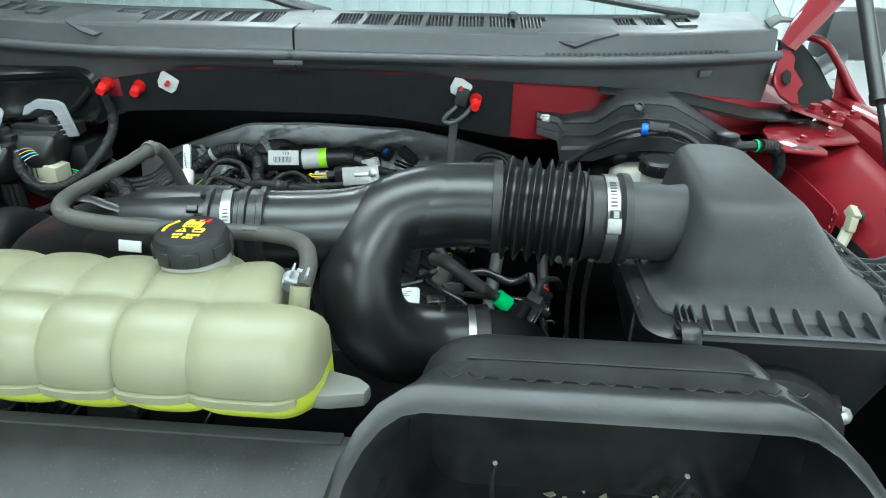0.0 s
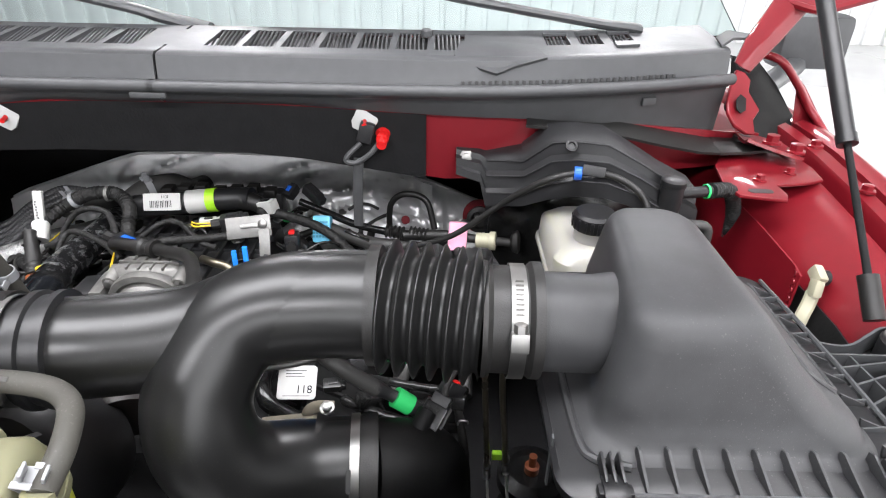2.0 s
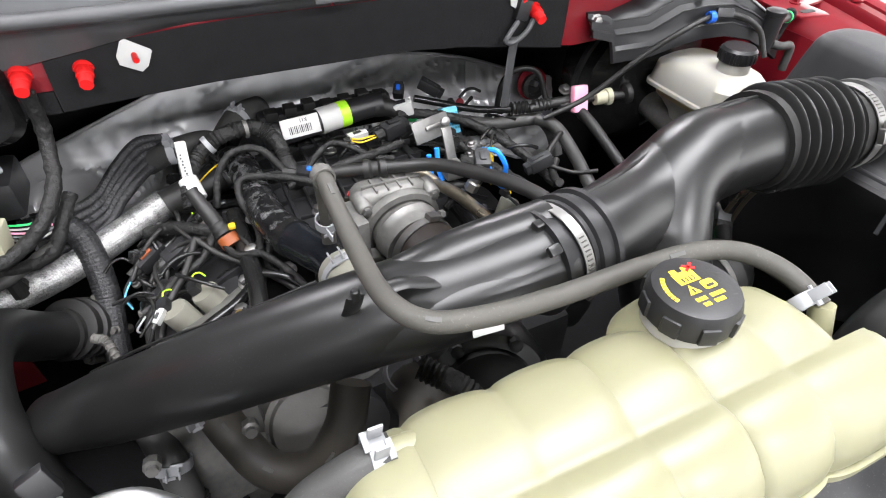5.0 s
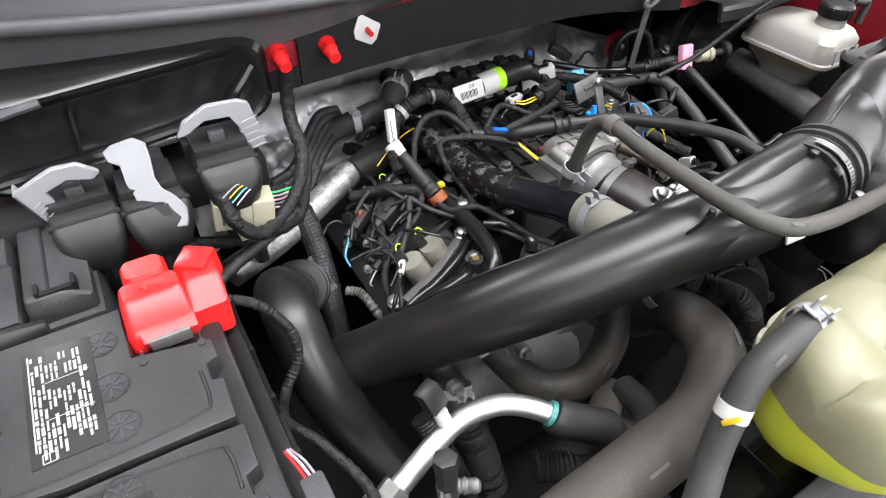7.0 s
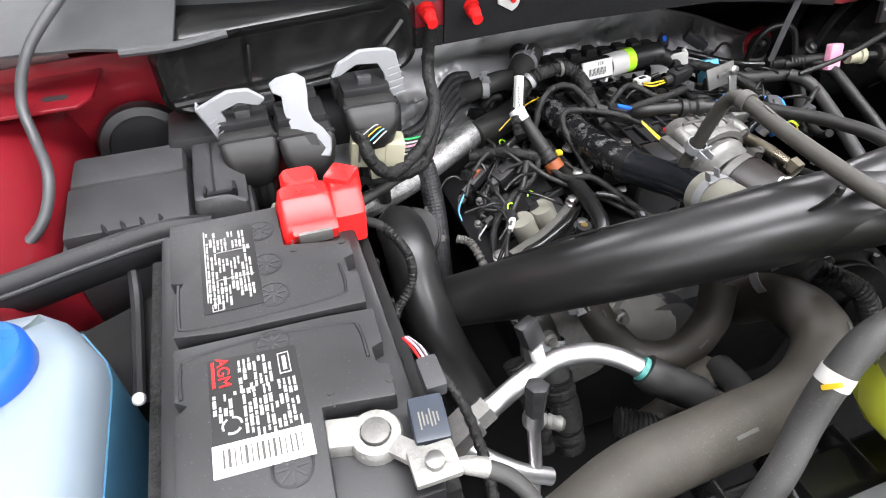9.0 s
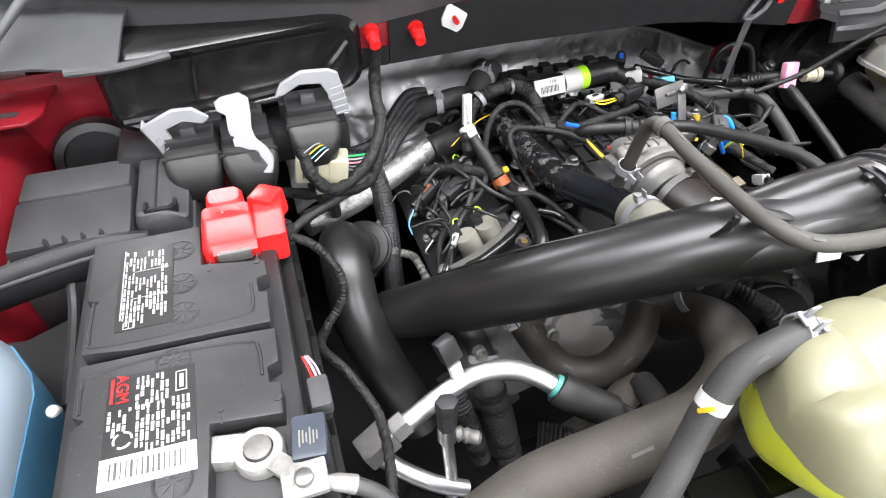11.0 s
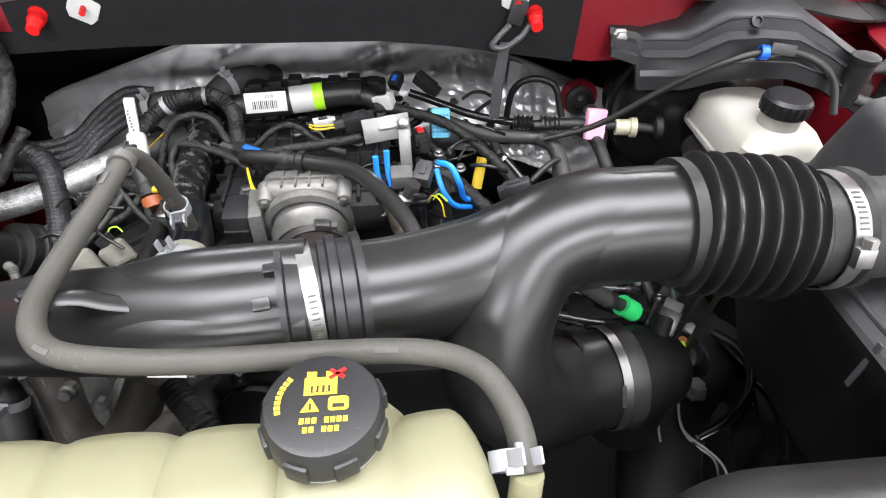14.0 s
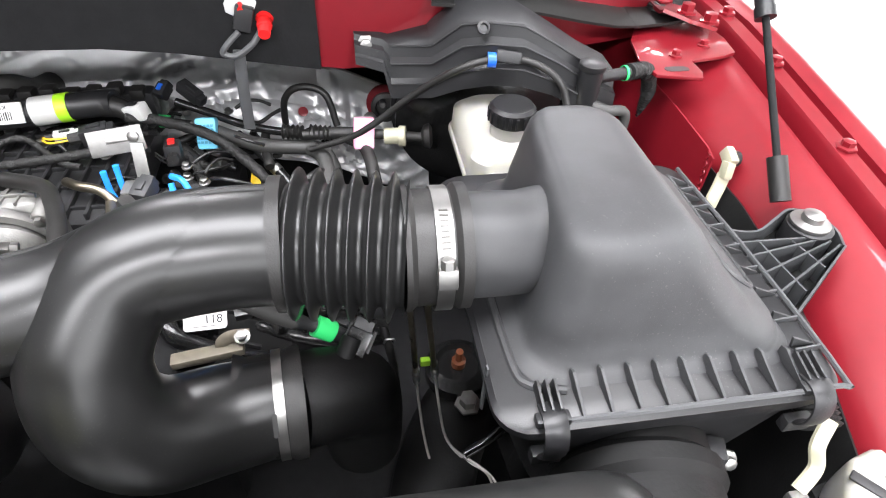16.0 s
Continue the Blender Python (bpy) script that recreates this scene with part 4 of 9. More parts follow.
BEAD = ((0.775, 1.124), (0.70, 1.123), (0.64, 1.121), (0.613, 1.118), (0.603, 1.112), (0.607, 1.106), (0.63, 1.103), (0.70, 1.102), (0.775, 1.102))
part("dome_bead", tube([(slope_x(z), y, z) for y, z in BEAD], 0.0030, 8, 8), M_BOX, box_thing)
part("fin", box((0.128, 0.556, 1.07), (0.0016, 0.005, 0.055), 0), M_COWL, box_thing)
part("air_inlet", tube([(0.262, 0.545, 0.985), (0.256, 0.505, 0.982), (0.250, 0.460, 0.980)], 0.070, 32, 6, ridge=lambda s: 0.006 if 0.036 < s < 0.056 else 0.0), M_TURBO, box_thing)
part("inlet_lug", box((0.318, 0.508, 1.012), (0.026, 0.022, 0.016), 0.003, pose(0, 0, 0, 0, 0, -20)), M_BLACK, box_thing)
part("inlet_bolt", lathe([(0.010, 0), (0.010, 0.003), (0.006, 0.004), (0.006, 0.009), (0.004, 0.010)], aim((0.334, 0.503, 1.003), (0.334, 0.40, 1.06)), 8), M_STEEL, box_thing, "steel flange bolt")
part("neck", tube([(0.108, 0.642, 1.1455), (0.145, 0.643, 1.144), (0.168, 0.646, 1.141), (0.19, 0.65, 1.14), (0.22, 0.655, 1.14)], [0.0435, 0.0435, 0.0435, 0.0445, 0.047], 32, 6), M_BOX, box_thing)
lampglass = thing("headlight", "clear ribbed headlight lens with dark slots", "headlight", base=(0.50, 0.44, 0.98))
part("lens", prism([(0.405, 0.40), (0.425, 0.46), (0.450, 0.492), (0.50, 0.503), (0.58, 0.49), (0.60, 0.40)], 0.93, 1.0, 0.012, None, 3), M_RESV, lampglass)
for k in range(4):
    part("slot", box((0.455 + 0.032 * k, 0.455 - 0.004 * k, 1.0005), (0.010, 0.055, 0.003), 0.001, pose(0, 0, 0, 0, 0, 38)), M_BLACK, lampglass, "dark slot in the lens")
catch = thing("fender_catch", "cream plastic catch on the fender edge", "catch", base=(0.40, 0.47, 1.0))
part("arm", tube([(0.405, 0.500, 1.055), (0.392, 0.487, 1.040), (0.395, 0.478, 1.020), (0.380, 0.468, 1.005)], 0.006, 8, 5, flat=[(1, 0.5)] * 4), M_CREAM, catch)
part("foot", box((0.378, 0.462, 1.0), (0.016, 0.014, 0.012), 0.003), M_CAST, catch)
arm = thing("mounting_bracket", "black ribbed plastic bracket bolted to fender", "bracket", base=(0.46, 0.67, 1.07))
part("floor", prism([(0.409, 0.725), (0.45, 0.708), (0.482, 0.722), (0.505, 0.735), (0.530, 0.722), (0.540, 0.690), (0.533, 0.668), (0.47, 0.622), (0.409, 0.578)], 1.052, 1.057, 0.001), M_TURBO, arm)
EAR = [(0.409, 0.722, 1.078), (0.430, 0.711, 1.076), (0.455, 0.706, 1.077), (0.482, 0.719, 1.081), (0.505, 0.730, 1.083), (0.527, 0.720, 1.083), (0.538, 0.694, 1.082), (0.532, 0.670, 1.080)]
# the black bracket's rim is grey, as if lit along its top
part("rim", sheet([[q, (q[0], q[1], 1.054)] for q in [tuple(p) for p, u in spline(EAR, 4)]], 0.0028), M_COWL, arm)


def rib_wall(a, b, name="rib"):
    """A thin upright rib between two points of the bracket's top."""
    # grey colour stands in for light caught by the black ribs
    part(name, sheet([[a, (a[0], a[1], 1.055)], [b, (b[0], b[1], 1.055)]], 0.0022), M_COWL, arm)


rib_wall((0.532, 0.671, 1.080), (0.411, 0.583, 1.080), "rim")
for a, b in (((0.515, 0.681, 1.081), (0.411, 0.665, 1.078)), ((0.520, 0.676, 1.081), (0.411, 0.638, 1.078)), ((0.526, 0.672, 1.081), (0.411, 0.612, 1.079)), ((0.500, 0.686, 1.081), (0.411, 0.690, 1.078))):
    rib_wall(a, b)
for f0 in (0.34, 0.68):
    rib_wall((0.411 + 0.104 * f0, 0.692 - 0.004 * f0, 1.078), (0.411 + 0.118 * f0, 0.588 + 0.082 * f0, 1.079))
part("bush", lathe([(0.024, -0.030), (0.024, 0.0), (0.020, 0.002)], pose(0.512, 0.702, 1.082), 24), M_BLACK, arm)
part("bolt", lathe([(0.0205, 0), (0.0205, 0.003), (0.013, 0.004), (0.011, 0.005), (0.011, 0.012), (0.008, 0.014)], pose(0.510, 0.702, 1.0845), 18), M_STEEL, arm, "steel flange bolt")

BL, BR = V(-0.022, 0.655, 1.149), V(0.088, 0.642, 1.147)
M_BELL = mat("semi_gloss_black_rubber", (0.011, 0.011, 0.011), 0.36, var=0.2, bump=0.15, bscale=700)
bell = thing("intake_bellows", "black corrugated rubber intake bellows", "bellows", base=(0.035, 0.65, 1.09))
part("bellows", tube([BL + V(0.006, 0, 0), BL.lerp(BR, 0.5), BR - V(0.012, 0, 0)], 0.0480, 40, 64, ridge=lambda s: 0.0125 * (0.5 + 0.5 * math.cos(2 * math.pi * (s - 0.008) / 0.0146)) ** 1.6 if 0.001 < s < 0.099 else 0.0, caps=False), M_BELL, bell)
part("cuff", tube([BR - V(0.016, 0, 0), BR + V(0.034, -0.001, 0)], 0.0470, 32, 12, ridge=lambda s: 0.004 if (s < 0.008 or s > 0.038) else 0.0), M_RUB, bell)
part("lip", tube([BL - V(0.004, 0, 0), BL + V(0.006, 0, 0)], 0.054, 32, 2), M_RUB, bell)
hose_clamp((0.101, 0.641, 1.146), (1, -0.02, 0), 0.0490, 0.013, (0.1, 0.58, 1.165))

duct = thing("intake_duct", "satin black plastic forked intake duct", "intake duct", base=(-0.2, 0.6, 1.1))
part("main_duct", tube([(-0.325, 0.603, 1.130), (-0.25, 0.617, 1.126), (-0.185, 0.637, 1.124), (-0.125, 0.650, 1.139), (-0.07, 0.655, 1.148), (-0.016, 0.655, 1.149)], [0.043, 0.043, 0.044, 0.046, 0.048, 0.048], 32, 8), M_DUCT, duct)
part("elbow", tube([(-0.03, 0.655, 1.149), (-0.095, 0.655, 1.148), (-0.145, 0.640, 1.133), (-0.171, 0.608, 1.093), (-0.168, 0.588, 1.045), (-0.143, 0.592, 1.000), (-0.10, 0.616, 0.974), (-0.05, 0.631, 0.965)], [0.046, 0.047, 0.046, 0.046, 0.047, 0.049, 0.050, 0.049], 32, 8), M_DUCT, duct)
part("seam", tube([(-0.30, 0.622, 1.169), (-0.25, 0.632, 1.1665), (-0.185, 0.652, 1.1655), (-0.125, 0.664, 1.183), (-0.07, 0.666, 1.195), (-0.02, 0.666, 1.1965)], 0.0024, 6, 8), M_DUCT, duct)
part("cuff", tube([(-0.336, 0.6015, 1.130), (-0.276, 0.611, 1.128)], 0.0442, 40, 40, ridge=lambda s: 0.0062 if s > 0.054 or 0.036 < s < 0.043 else 0.0045 if s < 0.006 else 0.0026 if s > 0.030 else 0), M_BLACK, duct, "black rubber cuff")
part("cuff", tube([(-0.086, 0.6265, 0.967), (-0.026, 0.634, 0.962)], 0.0500, 32, 6, ridge=lambda s: 0.004 if s > 0.046 or s < 0.007 or 0.012 < s < 0.018 else 0), M_RUB, duct, "black rubber cuff")
part("turbo_hose", tube([(-0.032, 0.633, 0.963), (-0.005, 0.642, 0.956), (0.020, 0.660, 0.93), (0.028, 0.678, 0.88), (0.028, 0.685, 0.79)], 0.047, 28, 8), M_TURBO, duct, "black moulded rubber elbow")
hose_clamp((-0.3145, 0.605, 1.130), (1, 0.22, 0.0), 0.0460, 0.0105, (-0.30, 0.55, 1.125))
low_clamp = hose_clamp((-0.047, 0.6315, 0.9645), (1, 0.12, -0.06), 0.0515, 0.009, (-0.05, 0.70, 0.92), label="smooth steel band clamp with an oval slot", slits=0)
part("band_slot", prism(rrect(0, 0, 0.0022, 0.011, 0.0021), 0, 0.0012, 0, aim((-0.0455, 0.5895, 0.9945), (-0.040, 0.45, 1.095))), M_INK, low_clamp, "dark oval slot")

for k in range(3):
    part("locating_lug", box((-0.340 + 0.004 * k, 0.570 + 0.028 * k, 1.1705 + (0.004 if k == 1 else 0)), (0.012, 0.009, 0.006), 0.002, pose(0, 0, 0, 35 - 30 * k, 0, 10)), M_DUCT, duct)
part("hose_port", tube([(0.012, 0.655, 0.985), (0.025, 0.675, 1.0)], 0.010, 12, 3), M_TURBO, duct)

SHIFT = V(0.010, 0, 0.002)
pipe = thing("crossover_pipe", "long satin black plastic intake crossover pipe", "intake pipe", base=(-0.55, 0.65, 0.98))
part("pipe", tube([(-0.325, 0.603, 1.130), (-0.40, 0.600, 1.126), (-0.49, 0.617, 1.108), (-0.60, 0.662, 1.055), (-0.70, 0.722, 0.985), (-0.79, 0.785, 0.915)], [0.041, 0.041, 0.041, 0.040, 0.038, 0.034], 36, 10,
                  flat=[(1, 1), (1, 1), (1.0, 1), (1.0, 1), (1.0, 1), (1, 0.9)]), M_DUCT, pipe)
part("lower_channel", tube([(-0.325, 0.588, 1.132), (-0.40, 0.583, 1.129), (-0.445, 0.588, 1.121), (-0.50, 0.608, 1.101), (-0.58, 0.650, 1.064)], [0.029, 0.029, 0.0285, 0.0275, 0.022], 28, 8), M_DUCT, pipe)
part("seam", tube([(-0.52, 0.650, 1.132), (-0.58, 0.676, 1.098), (-0.66, 0.722, 1.048), (-0.73, 0.765, 0.992)], 0.0016, 6, 8), M_DUCT, pipe)
part("upper_channel", tube([(-0.325, 0.616, 1.150), (-0.40, 0.613, 1.148), (-0.445, 0.617, 1.136), (-0.50, 0.630, 1.106), (-0.57, 0.655, 1.070)], [0.0255, 0.0252, 0.0245, 0.023, 0.018], 28, 8), M_DUCT, pipe)
part("seam", tube([(-0.335, 0.5945, 1.1625), (-0.40, 0.591, 1.160), (-0.445, 0.596, 1.152)], 0.0014, 6, 6), M_DUCT, pipe)
part("hose_bracket", tube([(-0.488, 0.586, 1.168), (-0.470, 0.588, 1.166), (-0.455, 0.588, 1.160), (-0.432, 0.590, 1.152)], 0.0075, 8, 5, flat=[(1, 0.28)] * 4), M_DUCT, pipe)
part("hose_bracket", tube([(-0.505, 0.590, 1.164), (-0.507, 0.594, 1.150), (-0.508, 0.600, 1.138)], 0.0070, 8, 4, flat=[(1, 0.28)] * 3), M_DUCT, pipe)
for q in ((-0.487, 0.586, 1.170), (-0.505, 0.590, 1.167)):
    part("bracket_stud", lathe([(0.0035, -0.006), (0.0035, 0.003), (0.0025, 0.004)], pose(*q), 10), M_DUCT, pipe)
SHIFT = V(0, 0, 0)
charge = thing("charge_pipe", "black plastic charge pipe bent down the engine side", "charge pipe", base=(-0.8, 0.8, 0.85))
part("pipe", tube([(-0.765, 0.975, 0.865), (-0.795, 0.935, 0.905), (-0.815, 0.885, 0.968), (-0.82, 0.845, 0.994), (-0.822, 0.805, 0.988), (-0.82, 0.765, 0.950), (-0.80, 0.725, 0.885), (-0.765, 0.69, 0.80)], 0.030, 22, 8), M_DUCT, charge)
part("cuff", tube([(-0.76, 0.98, 0.858), (-0.787, 0.945, 0.893)], 0.033, 22, 6, ridge=lambda s: 0.002 * math.cos(s * 900)), M_RUB, charge)

M_SCOOP = mat("dusty_black_plastic", (0.007, 0.007, 0.007), 0.36, base2=(0.019, 0.019, 0.0185), scale=45, bump=0.3, bscale=200, bdist=0.0006)
scoop = thing("intake_scoop", "black plastic fresh air scoop with open mouth", "air scoop", base=(0.08, 0.38, 0.95))


def ring_y(cx, hx, z0, z1, y, rad, tilt=0.0, k=6):
    return [(x, y + (z - z0) * tilt, z) for x, z in rrect(cx, (z0 + z1) / 2, hx, (z1 - z0) / 2, rad, k)]


part("shell", loft([ring_y(0.069, 0.138, 0.90, 1.096, 0.468, 0.05), ring_y(0.069, 0.149, 0.90, 1.112, 0.461, 0.055), ring_y(0.069, 0.154, 0.90, 1.120, 0.450, 0.058), ring_y(0.069, 0.156, 0.90, 1.1235, 0.436, 0.06), ring_y(0.070, 0.157, 0.90, 1.1215, 0.418, 0.06), ring_y(0.070, 0.159, 0.90, 1.1195, 0.412, 0.06), ring_y(0.070, 0.160, 0.90, 1.1195, 0.395, 0.06), ring_y(0.07, 0.168, 0.90, 1.119, 0.355, 0.055, 0.27), ring_y(0.066, 0.180, 0.90, 1.117, 0.250, 0.06, 0.70),
                    ring_y(0.062, 0.197, 0.90, 1.119, 0.125, 0.065, 1.2), ring_y(0.060, 0.206, 0.90, 1.117, 0.075, 0.07, 1.42), ring_y(0.060, 0.205, 0.905, 1.112, 0.068, 0.07, 1.47), ring_y(0.061, 0.197, 0.915, 1.106, 0.085, 0.06, 1.47), ring_y(0.066, 0.178, 0.925, 1.100, 0.22, 0.05, 0.9), ring_y(0.075, 0.15, 0.94, 1.095, 0.44, 0.04)]), M_SCOOP, scoop)
for k in range(14):
    x = -0.055 + 0.0205 * k
    part("scallop", tube([(x - 0.008, 0.400, 1.1192), (x, 0.394, 1.1186), (x + 0.008, 0.400, 1.1190)], 0.0009, 6, 4), M_SCOOP, scoop)
part("ridge", tube([(-0.045, 0.416, 1.1213), (0.07, 0.416, 1.1218), (0.185, 0.416, 1.1213)], 0.0011, 6, 4), M_SCOOP, scoop)
for x in (-0.02, 0.115):
    part("inner_rib", tube([(x, 0.335, 1.092), (x, 0.35, 1.04), (x + 0.01, 0.33, 0.99)], 0.002, 6, 4), M_SCOOP, scoop)

litter = random.Random(7)
bm = bmesh.new()
for k in range(60):
    c = V(litter.gauss(0.14, 0.05), litter.gauss(0.415, 0.018), 0.9405)
    w = litter.uniform(0.002, 0.007)
    b = prism([(-w, -w * 0.5), (w * 0.4, -w * 0.8), (w, 0.1 * w), (0.2 * w, w * 0.7)], 0, 0.0012, 0, pose(*c, litter.uniform(-25, 25), litter.uniform(-25, 25), litter.uniform(0, 360)))
    bm_add(bm, b)
thing("leaf_litter", "pale dry flakes lying inside the scoop", "litter", bm=bm, material=M_CREAM, kind="stuff")

# ---- coolant reservoir ----
SHIFT = V(0.009, -0.003, 0.002)
tank = thing("coolant_reservoir", "pale yellow translucent plastic coolant reservoir with ribbed lobes", "coolant tank", base=(-0.39, 0.45, 1.035))
TX0, TXF, TXB, LOBE = -0.572, -0.170, -0.212, 0.0612


def lobes(x):
    return 1.0 if x > -0.235 else abs(math.sin(math.pi * (x + 0.205) / LOBE)) ** 0.30


def rounded(e, r):
    """How full the bottle is at a distance e from its end, rounded over r."""
    return math.sqrt(max(0.0, 1 - (1 - max(0.0, min(1, e / r))) ** 2))


def tank_ring(x, prof):
    """The bottle's outline across x: two rows of lobes, pinched in the grooves, the rear row ending sooner."""
    front, rear = rounded(min(x - TX0, TXF - x), 0.034), min(rounded(TXB - x, 0.024), rounded(x - TX0, 0.075))
    s = (0.895 + 0.105 * lobes(x)) * (0.55 + 0.45 * front)
    out = []
    for y, z in prof:
        if y > 0.423:
            y = 0.423 + (y - 0.423) * max(0.02, rear)
            z = z if z < 1.150 else 1.150 + (z - 1.150) * max(0.05, rear)
        out.append((x, 0.44 + (y - 0.44) * s, 1.105 + (z - 1.105) * s))
    return out


UP = [(0.366, 1.105), (0.364, 1.115), (0.366, 1.128), (0.372, 1.141), (0.382, 1.152), (0.394, 1.160), (0.406, 1.163), (0.414, 1.1622), (0.420, 1.1595), (0.423, 1.1590), (0.427, 1.1605), (0.436, 1.164), (0.452, 1.166), (0.470, 1.165), (0.486, 1.161), (0.498, 1.150), (0.505, 1.132), (0.507, 1.115), (0.507, 1.105)]
LOW = [(0.366, 1.105), (0.507, 1.105), (0.506, 1.08), (0.497, 1.058), (0.475, 1.05), (0.43, 1.05), (0.395, 1.066), (0.378, 1.078), (0.368, 1.092)]
NX = 120
XT = [TX0 + (TXF - TX0) * k / NX for k in range(NX + 1)]
part("upper_shell", loft([tank_ring(x, UP) for x in XT]), M_TANK, tank)
part("lower_shell", loft([tank_ring(x, LOW) for x in XT]), M_COOL, tank, "lower half filled with yellow coolant")
part("weld_seam", loft([[(x, y, z) for (x, y, q), z in zip(tank_ring(x, ((0.361, 1.105), (0.511, 1.105), (0.511, 1.105), (0.361, 1.105))), (1.1015, 1.1015, 1.1085, 1.1085))] for x in XT[4:-4]]), M_TANK, tank)
M_EAR = mat("cloudy_clear_plastic", (0.13, 0.13, 0.115), 0.35, var=0.1, bump=0.1, sss=0.2)
part("mounting_ear", prism([(-0.20, 0.388), (-0.165, 0.388), (-0.135, 0.394), (-0.131, 0.405), (-0.143, 0.414), (-0.20, 0.43)], 1.080, 1.096, 0.005), M_EAR, tank)
part("filler_neck", lathe([(0.0280, -0.045), (0.0280, -0.006), (0.0300, -0.005), (0.0300, 0.003), (0.027, 0.004)], pose(-0.302, 0.481, 1.166), 36), M_RESV, tank)
part("neck_shoulder", lathe([(0.052, -0.032), (0.045, -0.018), (0.036, -0.009), (0.031, -0.006), (0.0285, -0.006)], pose(-0.302, 0.474, 1.166), 36), M_TANK, tank)
part("outlet", tube([(-0.508, 0.476, 1.150), (-0.535, 0.474, 1.156)], 0.010, 14, 3), M_TANK, tank)
part("outlet", tube([(-0.200, 0.436, 1.125), (-0.197, 0.450, 1.160)], 0.009, 14, 3), M_TANK, tank)
lid = part("cap", lathe([(0.030, 0.0), (0.0315, 0.001), (0.032, 0.016), (0.0295, 0.0225), (0.026, 0.0235), (0.0, 0.0235)][:5], pose(-0.302, 0.481, 1.1695), 40), M_BLACK, tank, "black screw cap with yellow warning print")
for k in range(8):
    a = 2 * math.pi * (k + 0.5) / 8
    part("grip", box((-0.302 + 0.0312 * math.cos(a), 0.481 + 0.0312 * math.sin(a), 1.178), (0.005, 0.013, 0.014), 0.0018, pose(0, 0, 0, 0, 0, math.degrees(a))), M_BLACK, lid)

# ---- hoses ----


M_PRINT = mat("faded_grey_print", (0.085, 0.085, 0.08), 0.6, var=0.2, bump=0)


def hose(name, label, pts, r, material, group="", sub=8, seg=14, ridge=None, category="hose", marks=0):
    """A rubber hose; marks: how many groups of faded print run along its top."""
    t = thing(name, label, category, base=pts[len(pts) // 2], group=group)
    part("hose", tube(pts, r, seg, sub, ridge=ridge), material, t)
    run = [Vector(q[0]) for q in spline(pts, 12)]
    rad = r if isinstance(r, float) else r[len(r) // 2]
    for g in range(marks):
        i0 = int(len(run) * (g + 0.35) / (marks + 0.4))
        bm = bmesh.new()
        for k in range(9):
            i = i0 + k // 3
            if i + 1 >= len(run):
                break
            d = (run[i + 1] - run[i])
            c = run[i] + d * ((k % 3) / 3)
            u = Vector((0, -0.55, 0.83))
            u = (u - d.normalized() * u.dot(d.normalized())).normalized()
            m = Matrix((d.normalized(), u.cross(d.normalized()), u)).transposed().to_4x4()
            m.translation = c + u * (rad + 0.0002)
            b = box((0, 0, 0), (0.0022 + 0.0012 * (k % 2), 0.0032, 0.0008), 0)
            bmesh.ops.transform(b, matrix=m, verts=b.verts)
            bm_add(bm, b)
        part("print", bm, M_PRINT, t, "faded grey print")
    return t


hose("vent_hose", "grey rubber vent hose from reservoir over the pipe", [(-0.473, 0.797, 1.050), (-0.474, 0.787, 1.09), (-0.477, 0.776, 1.13), (-0.481, 0.762, 1.160), (-0.483, 0.742, 1.172), (-0.486, 0.69, 1.171), (-0.489, 0.63, 1.172), (-0.488, 0.575, 1.173), (-0.470, 0.545, 1.171), (-0.43, 0.535, 1.168),
      (-0.37, 0.532, 1.166), (-0.30, 0.532, 1.166), (-0.245, 0.528, 1.166), (-0.214, 0.512, 1.167), (-0.199, 0.482, 1.165), (-0.196, 0.450, 1.157)], 0.0080, M_HOSE_L, marks=4)
hose("reservoir_hose", "grey rubber hose leaving the reservoir with yellow mark", [(-0.522, 0.475, 1.155), (-0.55, 0.475, 1.150), (-0.58, 0.475, 1.132), (-0.60, 0.468, 1.10), (-0.615, 0.458, 1.065), (-0.64, 0.44, 1.03), (-0.68, 0.42, 0.98)], 0.0125, M_HOSE_D, marks=1)
hose("radiator_hose", "thick grey rubber radiator hose", [(-0.432, 0.67, 0.91), (-0.438, 0.635, 0.96), (-0.448, 0.585, 0.99), (-0.478, 0.538, 1.0), (-0.54, 0.505, 0.995), (-0.635, 0.497, 0.992), (-0.725, 0.492, 0.985), (-0.80, 0.475, 0.965)], [0.029, 0.029, 0.029, 0.029, 0.030, 0.030, 0.030, 0.030], M_HOSE, seg=20, marks=3)
hose("coolant_hose", "grey rubber coolant hose bent like a hook", [(-0.635, 0.72, 0.945), (-0.622, 0.695, 0.915), (-0.597, 0.655, 0.893), (-0.555, 0.630, 0.905), (-0.52, 0.635, 0.945), (-0.50, 0.66, 0.98)], 0.0205, M_HOSE, seg=18, marks=3)

SHIFT = V(0, 0, 0)
ac = thing("ac_pipe", "bare aluminium air conditioning pipe with black sleeve", "pipe", base=(-0.72, 0.6, 0.9))
part("pipe", tube([(-0.822, 0.597, 0.962), (-0.800, 0.602, 0.967), (-0.762, 0.613, 0.979), (-0.725, 0.619, 0.988), (-0.692, 0.610, 0.996), (-0.668, 0.593, 0.997), (-0.642, 0.568, 0.988)], 0.0105, 18, 8), M_ALU, ac)
part("sleeve", tube([(-0.650, 0.577, 0.992), (-0.640, 0.568, 0.986), (-0.60, 0.547, 0.967), (-0.592, 0.544, 0.963), (-0.56, 0.522, 0.945)], [0.0175, 0.0185, 0.0185, 0.013, 0.013], 18, 6), M_RUB, ac, "black rubber sleeve")
